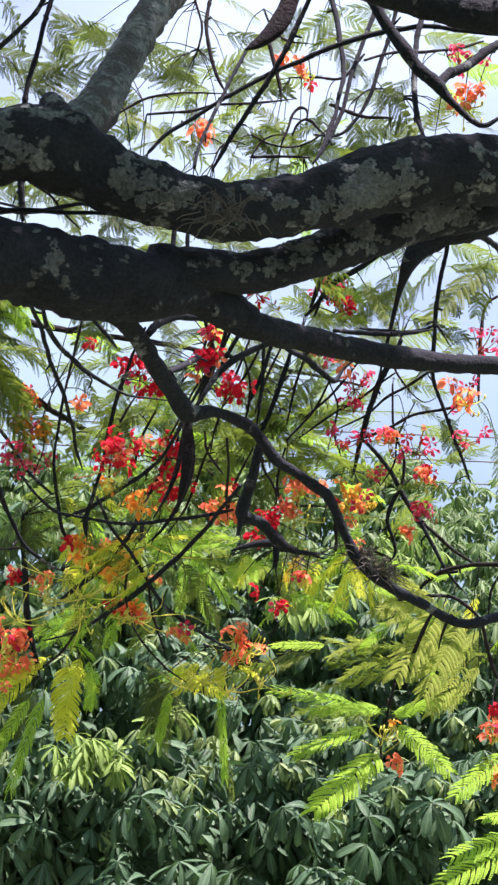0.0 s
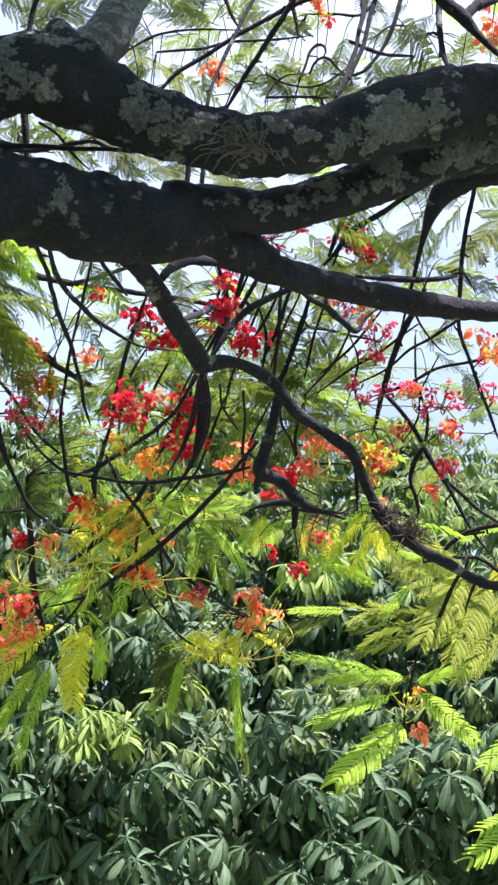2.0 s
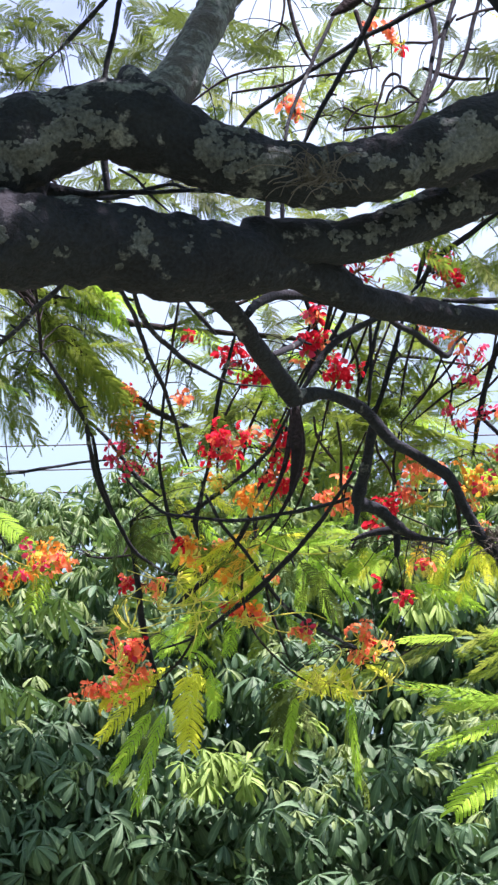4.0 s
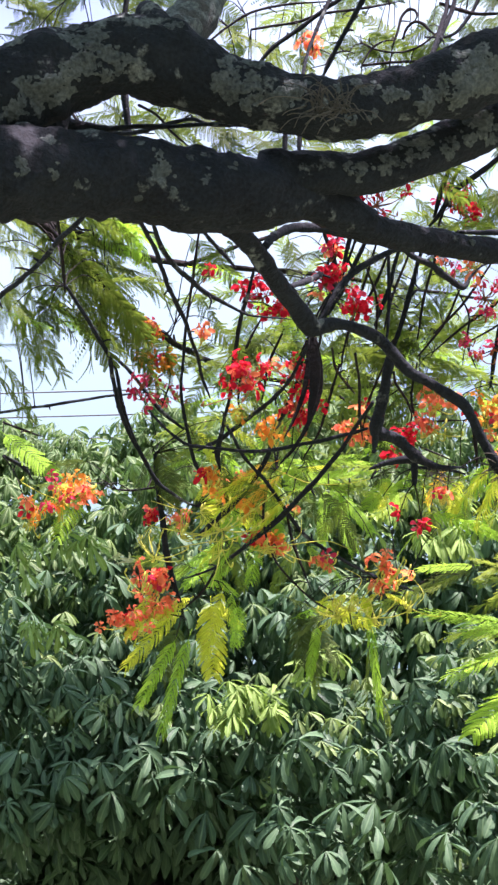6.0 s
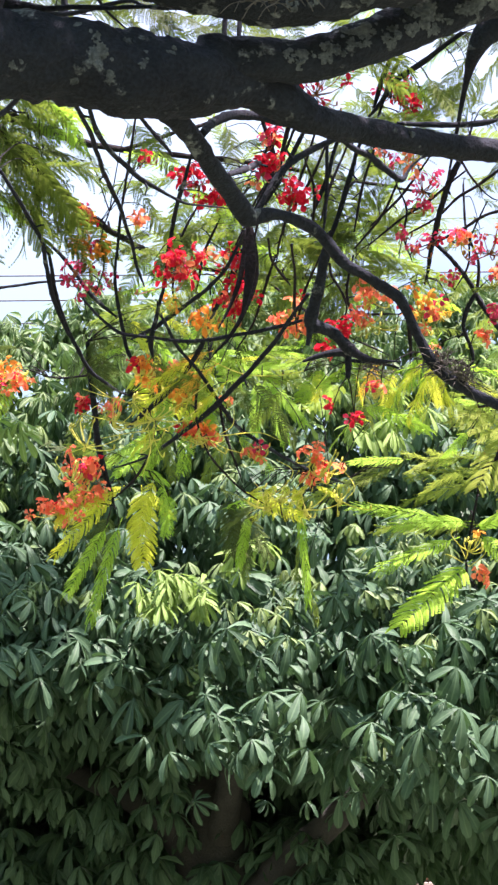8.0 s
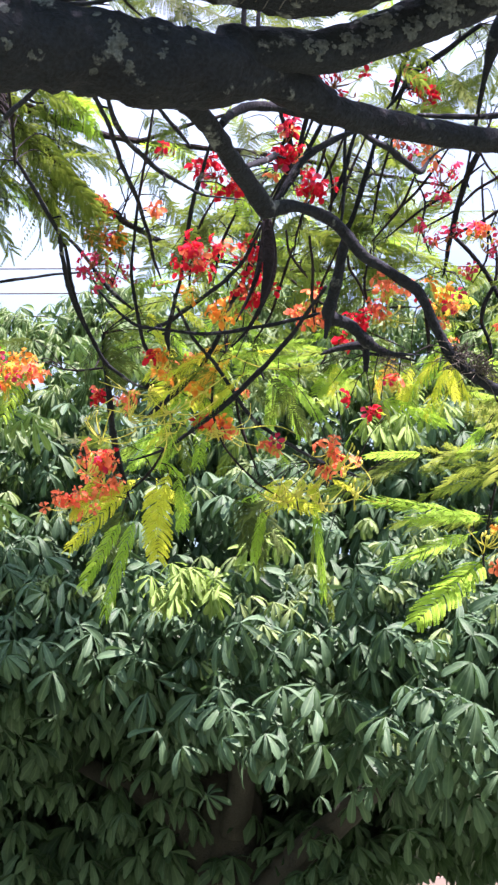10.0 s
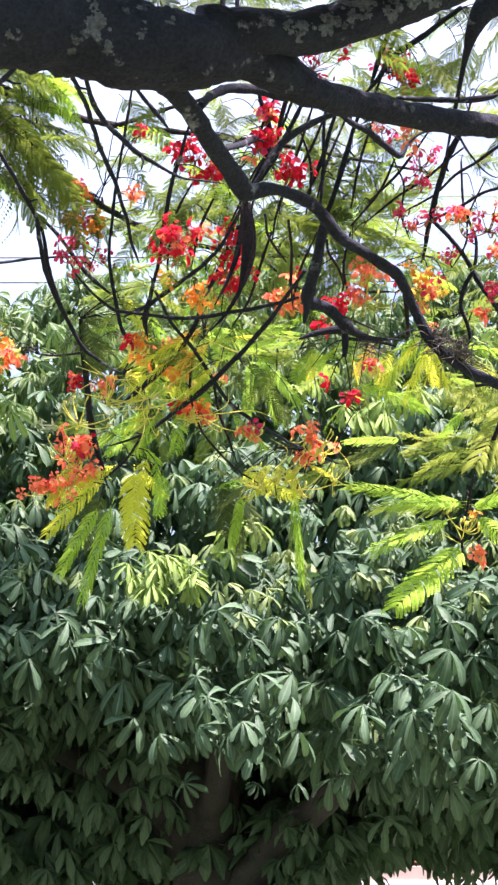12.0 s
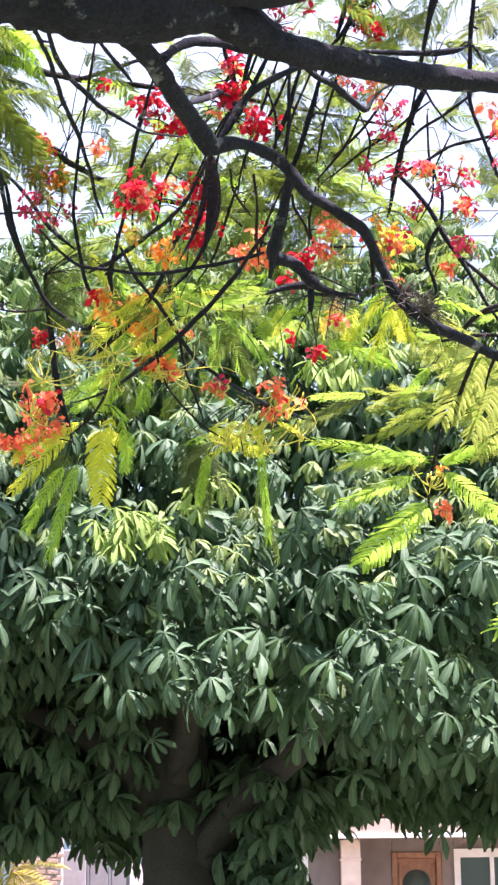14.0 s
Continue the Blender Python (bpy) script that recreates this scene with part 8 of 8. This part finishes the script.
hpart("wall", (1.45, 41, 0), (9.5, 41.25, 2.95), STUCCO)
hpart("corner_trim", (1.36, 33.2, 0), (1.46, 33.4, 2.6), WHITE, None, "white corner post")
hpart("porch_wall", (1.462, 33.25, 0), (2.0, 33.4, 2.6), STUCCO)
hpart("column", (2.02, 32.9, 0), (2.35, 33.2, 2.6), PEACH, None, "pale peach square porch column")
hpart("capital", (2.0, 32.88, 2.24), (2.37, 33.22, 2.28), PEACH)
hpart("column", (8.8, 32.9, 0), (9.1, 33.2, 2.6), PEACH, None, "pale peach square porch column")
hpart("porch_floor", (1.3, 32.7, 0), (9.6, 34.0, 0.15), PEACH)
hpart("porch_ceiling", (1.2, 32.76, 2.64), (9.7, 34.0, 2.7), CREAM)
hpart("fascia", (1.15, 32.62, 2.61), (9.75, 32.75, 2.68), WHITE, None, "thin white painted roof edge board")
hpart("roof_band", (1.15, 32.66, 2.68), (9.75, 32.95, 2.93), CREAM, None, "cream band above the porch")
# pitched roof laid with rows of tiles
rise = Heap()
rise.add([(-2.0, -1.25, 3.1), (6.9, -1.25, 3.1), (6.9, 3.5, 4.7), (-2.0, 3.5, 4.7), (-2.0, 8.0, 3.1), (6.9, 8.0, 3.1), (-2.0, -1.25, 2.99), (6.9, -1.25, 2.99), (6.9, 8.0, 2.99), (-2.0, 8.0, 2.99)],
         [(0, 1, 2, 3), (3, 2, 5, 4), (6, 9, 8, 7), (0, 6, 7, 1), (4, 5, 8, 9), (0, 3, 4, 9, 6), (1, 7, 8, 5, 2)])
part("roof", rise.mesh("roof", ROOF_TILE), house, "sloping clay tile roof")
roll_mesh = Heap()
ribs = 12
for i in range(ribs):
    x = -1.9 + i * 0.09
    roll_mesh.add(*tube(np.array([(x, -1.3, 3.11, 0.045), (x, 1.0, 3.89, 0.045), (x, 3.5, 4.72, 0.045)]), 6))
for k in range(8):
    part("tile_row", raw("tile_row", [(a + k * 1.1, b, c) for a, b, c in roll_mesh.v], roll_mesh.f, ROOF_TILE), house)

door = hpart("door", (3.07, 34.06, 0.15), (3.77, 34.12, 2.3), DOOR_WOOD, None, "carved brown wooden front door with an arched dark pane")
for lo, hi in (((2.98, 33.97, 0.15), (3.07, 34.14, 2.4)), ((3.77, 33.97, 0.15), (3.86, 34.14, 2.4)), ((3.07, 33.97, 2.3), (3.77, 34.14, 2.4))):
    hpart("door_frame", lo, hi, DOOR_WOOD)
arch = Heap()
rim = [(0.0, 1.25), (0.5, 1.25)] + [(0.25 + 0.25 * math.cos(a), 1.85 + 0.25 * math.sin(a)) for a in np.linspace(0, math.pi, 14)]
n = len(rim)
arch.add([(0.17 + x, 0.045, z) for x, z in rim] + [(0.17 + x, 0.075, z) for x, z in rim], [tuple(range(n))[::-1], tuple(range(n, 2 * n))] + [(i, (i + 1) % n, n + (i + 1) % n, n + i) for i in range(n)])
part("door_pane", arch.mesh("door_pane", GLASS), door, "dark arched glass pane")
for side in (0.10, 0.70):
    hpart("door_moulding", (3.0 + side, 34.03, 0.4), (3.0 + side + 0.05, 34.062, 2.2), DOOR_WOOD, door)
hpart("door_handle", (3.12, 34.0, 1.1), (3.15, 34.06, 1.3), WHITE, door, "pale door handle")
sash = Heap()
for lo, hi in (((4.09, 33.96, 0.95), (4.20, 34.1, 2.45)), ((4.73, 33.96, 1.05), (4.80, 34.1, 2.3)), ((5.2, 33.96, 0.95), (5.3, 34.1, 2.45)), ((4.2, 33.963, 2.3), (5.2, 34.1, 2.45)), ((4.2, 33.963, 0.95), (5.2, 34.1, 1.05))):
    box(sash, Vector(lo) - Vector((3.0, 34.0, 0)), Vector(hi) - Vector((3.0, 34.0, 0)))
window = part("window", sash.mesh("window", WHITE), house, "white framed two-pane window")
for q in window.data.polygons:
    q.use_smooth = False
hpart("window_pane", (4.2, 34.04, 1.05), (4.73, 34.06, 2.3), GLASS, window, "green-grey window pane", 0.002)
hpart("window_pane", (4.8, 34.04, 1.05), (5.2, 34.06, 2.3), GLASS, window, "green-grey window pane", 0.002)

# ---- gate and brick pillar beside the house ----
pillar = thing("brick_pillar", "rough tan brick pillar beside the grey gate", "pillar", (-2.95, 30.2, 0))
block("core", (-0.4, -0.18, 0), (0.4, 0.18, 2.98), MORTAR, pillar)
brick = bpy.data.meshes.new("brick")
bm = bmesh.new()
bmesh.ops.create_cube(bm, size=1)
for v in bm.verts:
    v.co = (v.co.x * 0.19, v.co.y * 0.03, v.co.z * 0.065)
bmesh.ops.bevel(bm, geom=bm.edges[:], offset=0.006, segments=1, affect="EDGES")
bm.to_mesh(brick)
bm.free()
brick.materials.append(BRICK)
lay = random.Random(8)
for r in range(15):
    for c in range(4):
        ob = part("brick", brick, pillar)
        ob.matrix_local = pose(-0.3 + c * 0.2 + (0.05 if r % 2 else -0.05) + lay.uniform(-0.015, 0.015), -0.19 - lay.uniform(0, 0.03), 1.72 + r * 0.085 + lay.uniform(-0.008, 0.008), 0, lay.uniform(-4, 4), 0) @ Matrix.Diagonal((lay.uniform(0.7, 1.1), 1, lay.uniform(0.8, 1.25), 1))
block("cap", (-0.45, -0.24, 2.98), (0.45, 0.24, 3.04), MORTAR, pillar)

gate = thing("gate", "light grey panelled gate between white posts", "gate", (-1.9, 31.0, 0))
block("post", (-0.78, -0.1, 0), (-0.33, 0.1, 2.42), SHADED_POST_PAINT, gate, "white plastered gate post, greyed for its shade")
for k in range(2):
    x = -0.32 + k * 0.35
    wing_leaf = block("gate_leaf", (x, -0.03, 0.05), (x + 0.34, 0.03, 2.4), GATE_PAINT, gate)
    for z in (0.2, 1.0, 1.75):
        block("panel", (x + 0.05, -0.045, z), (x + 0.29, -0.028, z + 0.6), GATE_PAINT, wing_leaf)
curve = Heap()
steps = 12
for s in (-0.08, 0.08):
    curve.add([(0.38, s, 0), (0.72, s, 0)] + [(0.72 - 0.34 * k / steps, s, 1.55 + 0.9 * math.sqrt(k / steps)) for k in range(steps + 1)], [tuple(range(steps + 3)) if s > 0 else tuple(range(steps + 3))[::-1]])
m0 = steps + 3
curve.f.extend((i, (i + 1) % m0, m0 + (i + 1) % m0, m0 + i) for i in range(m0))
part("wing", curve.mesh("wing", SHADED_POST_PAINT), gate, "pale curved wing wall")

# ---- low palm in front of the pillar ----
palm = thing("palm", "low yellow-green palm with arching narrow leaves", "palm", (-3.35, 29.0, 0))
stem = Heap()
stem.add(*tube(np.array([(0, 0, -0.1, 0.12), (0, 0, 0.6, 0.1), (0, 0, 1.72, 0.07)]), 8, 0.1))
part("stem", stem.mesh("stem", TWIG_BARK), palm)
fan = random.Random(5)
for i in range(16):
    a = fan.uniform(-0.5, 3.6)
    reach = fan.uniform(0.6, 1.1)
    leaf_heap = Heap()
    spine = spline([(0, 0, 1.7, 0.012), (0.3 * reach * math.cos(a), -0.1, 1.7 + 0.45 * reach * abs(math.sin(a)) + 0.2, 0.01), (reach * math.cos(a), -0.25, 1.75 + 0.75 * reach * math.sin(a) * 0.9, 0.005)], 0.06)
    leaf_heap.add(*tube(spine, 4))
    for q in spine[2:, :3]:
        for h in (-1, 1):
            d = np.array((math.cos(a + h * 0.9), -0.2, math.sin(a + h * 0.9) - 0.25)) * 0.24
            leaf_heap.add([q, q + d * 0.5 + (0, 0.012, 0.012), q + d, q + d * 0.5 - (0, 0.012, 0.012)], [(0, 1, 2, 3)])
    part("palm_leaf", leaf_heap.mesh("palm_leaf", PALM_LEAF), palm)

# ---- small shrub at the gate's foot ----
shrub = thing("shrub", "small bright lime-green shrub beside the gate", "shrub", (-1.02, 30.3, 0))
for i in range(5):
    stem = spline([(0, 0, -0.05, 0.012), (fan.uniform(-0.1, 0.1), 0, 0.9, 0.009), (fan.uniform(-0.15, 0.12), fan.uniform(-0.1, 0.1), fan.uniform(1.7, 2.15), 0.004)], 0.1)
    twig_heap = Heap()
    twig_heap.add(*tube(stem, 5))
    part("shoot", twig_heap.mesh("shoot", TWIG_BARK), shrub)
    leaf_heap = Heap()
    for q in stem[4:, :3]:
        for k in range(3):
            d = np.array((fan.gauss(0, 0.6), fan.gauss(0, 0.6), fan.gauss(0.2, 0.4))) * 0.13
            w = np.array((0.03, 0.01, 0.015))
            leaf_heap.add([q, q + d * 0.5 + w, q + d, q + d * 0.5 - w], [(0, 1, 2, 3)])
    part("foliage", leaf_heap.mesh("foliage", FROND_LIME), shrub)


# ---- overhead cables ----
CABLE = plain("cable_sheath", (0.02, 0.02, 0.022), (0.05, 0.05, 0.05), 30, 0.6)
POLE = plain("concrete_pole", (0.3, 0.29, 0.27), (0.4, 0.39, 0.36), 8, 0.9)
line_run = thing("power_line", "three thin dark overhead power cables strung between poles", "power line")
for k, (z, sag) in enumerate(((13.0, 0.8), (12.53, 0.8), (12.1, 0.8))):
    line = np.array([(x, 30.0 - 0.05 * k, z + sag * (x / 60) ** 2, 0.012) for x in np.linspace(-60, 60, 40)])
    part("cable", raw("cable", *tube(line, 5), CABLE), line_run)
for x in (-60, 60):
    part("pole", raw("pole", *tube(np.array([(x, 30.1, -0.3, 0.16), (x, 30.1, 6, 0.15), (x, 30.1, 14.2, 0.13)]), 12), POLE), line_run)
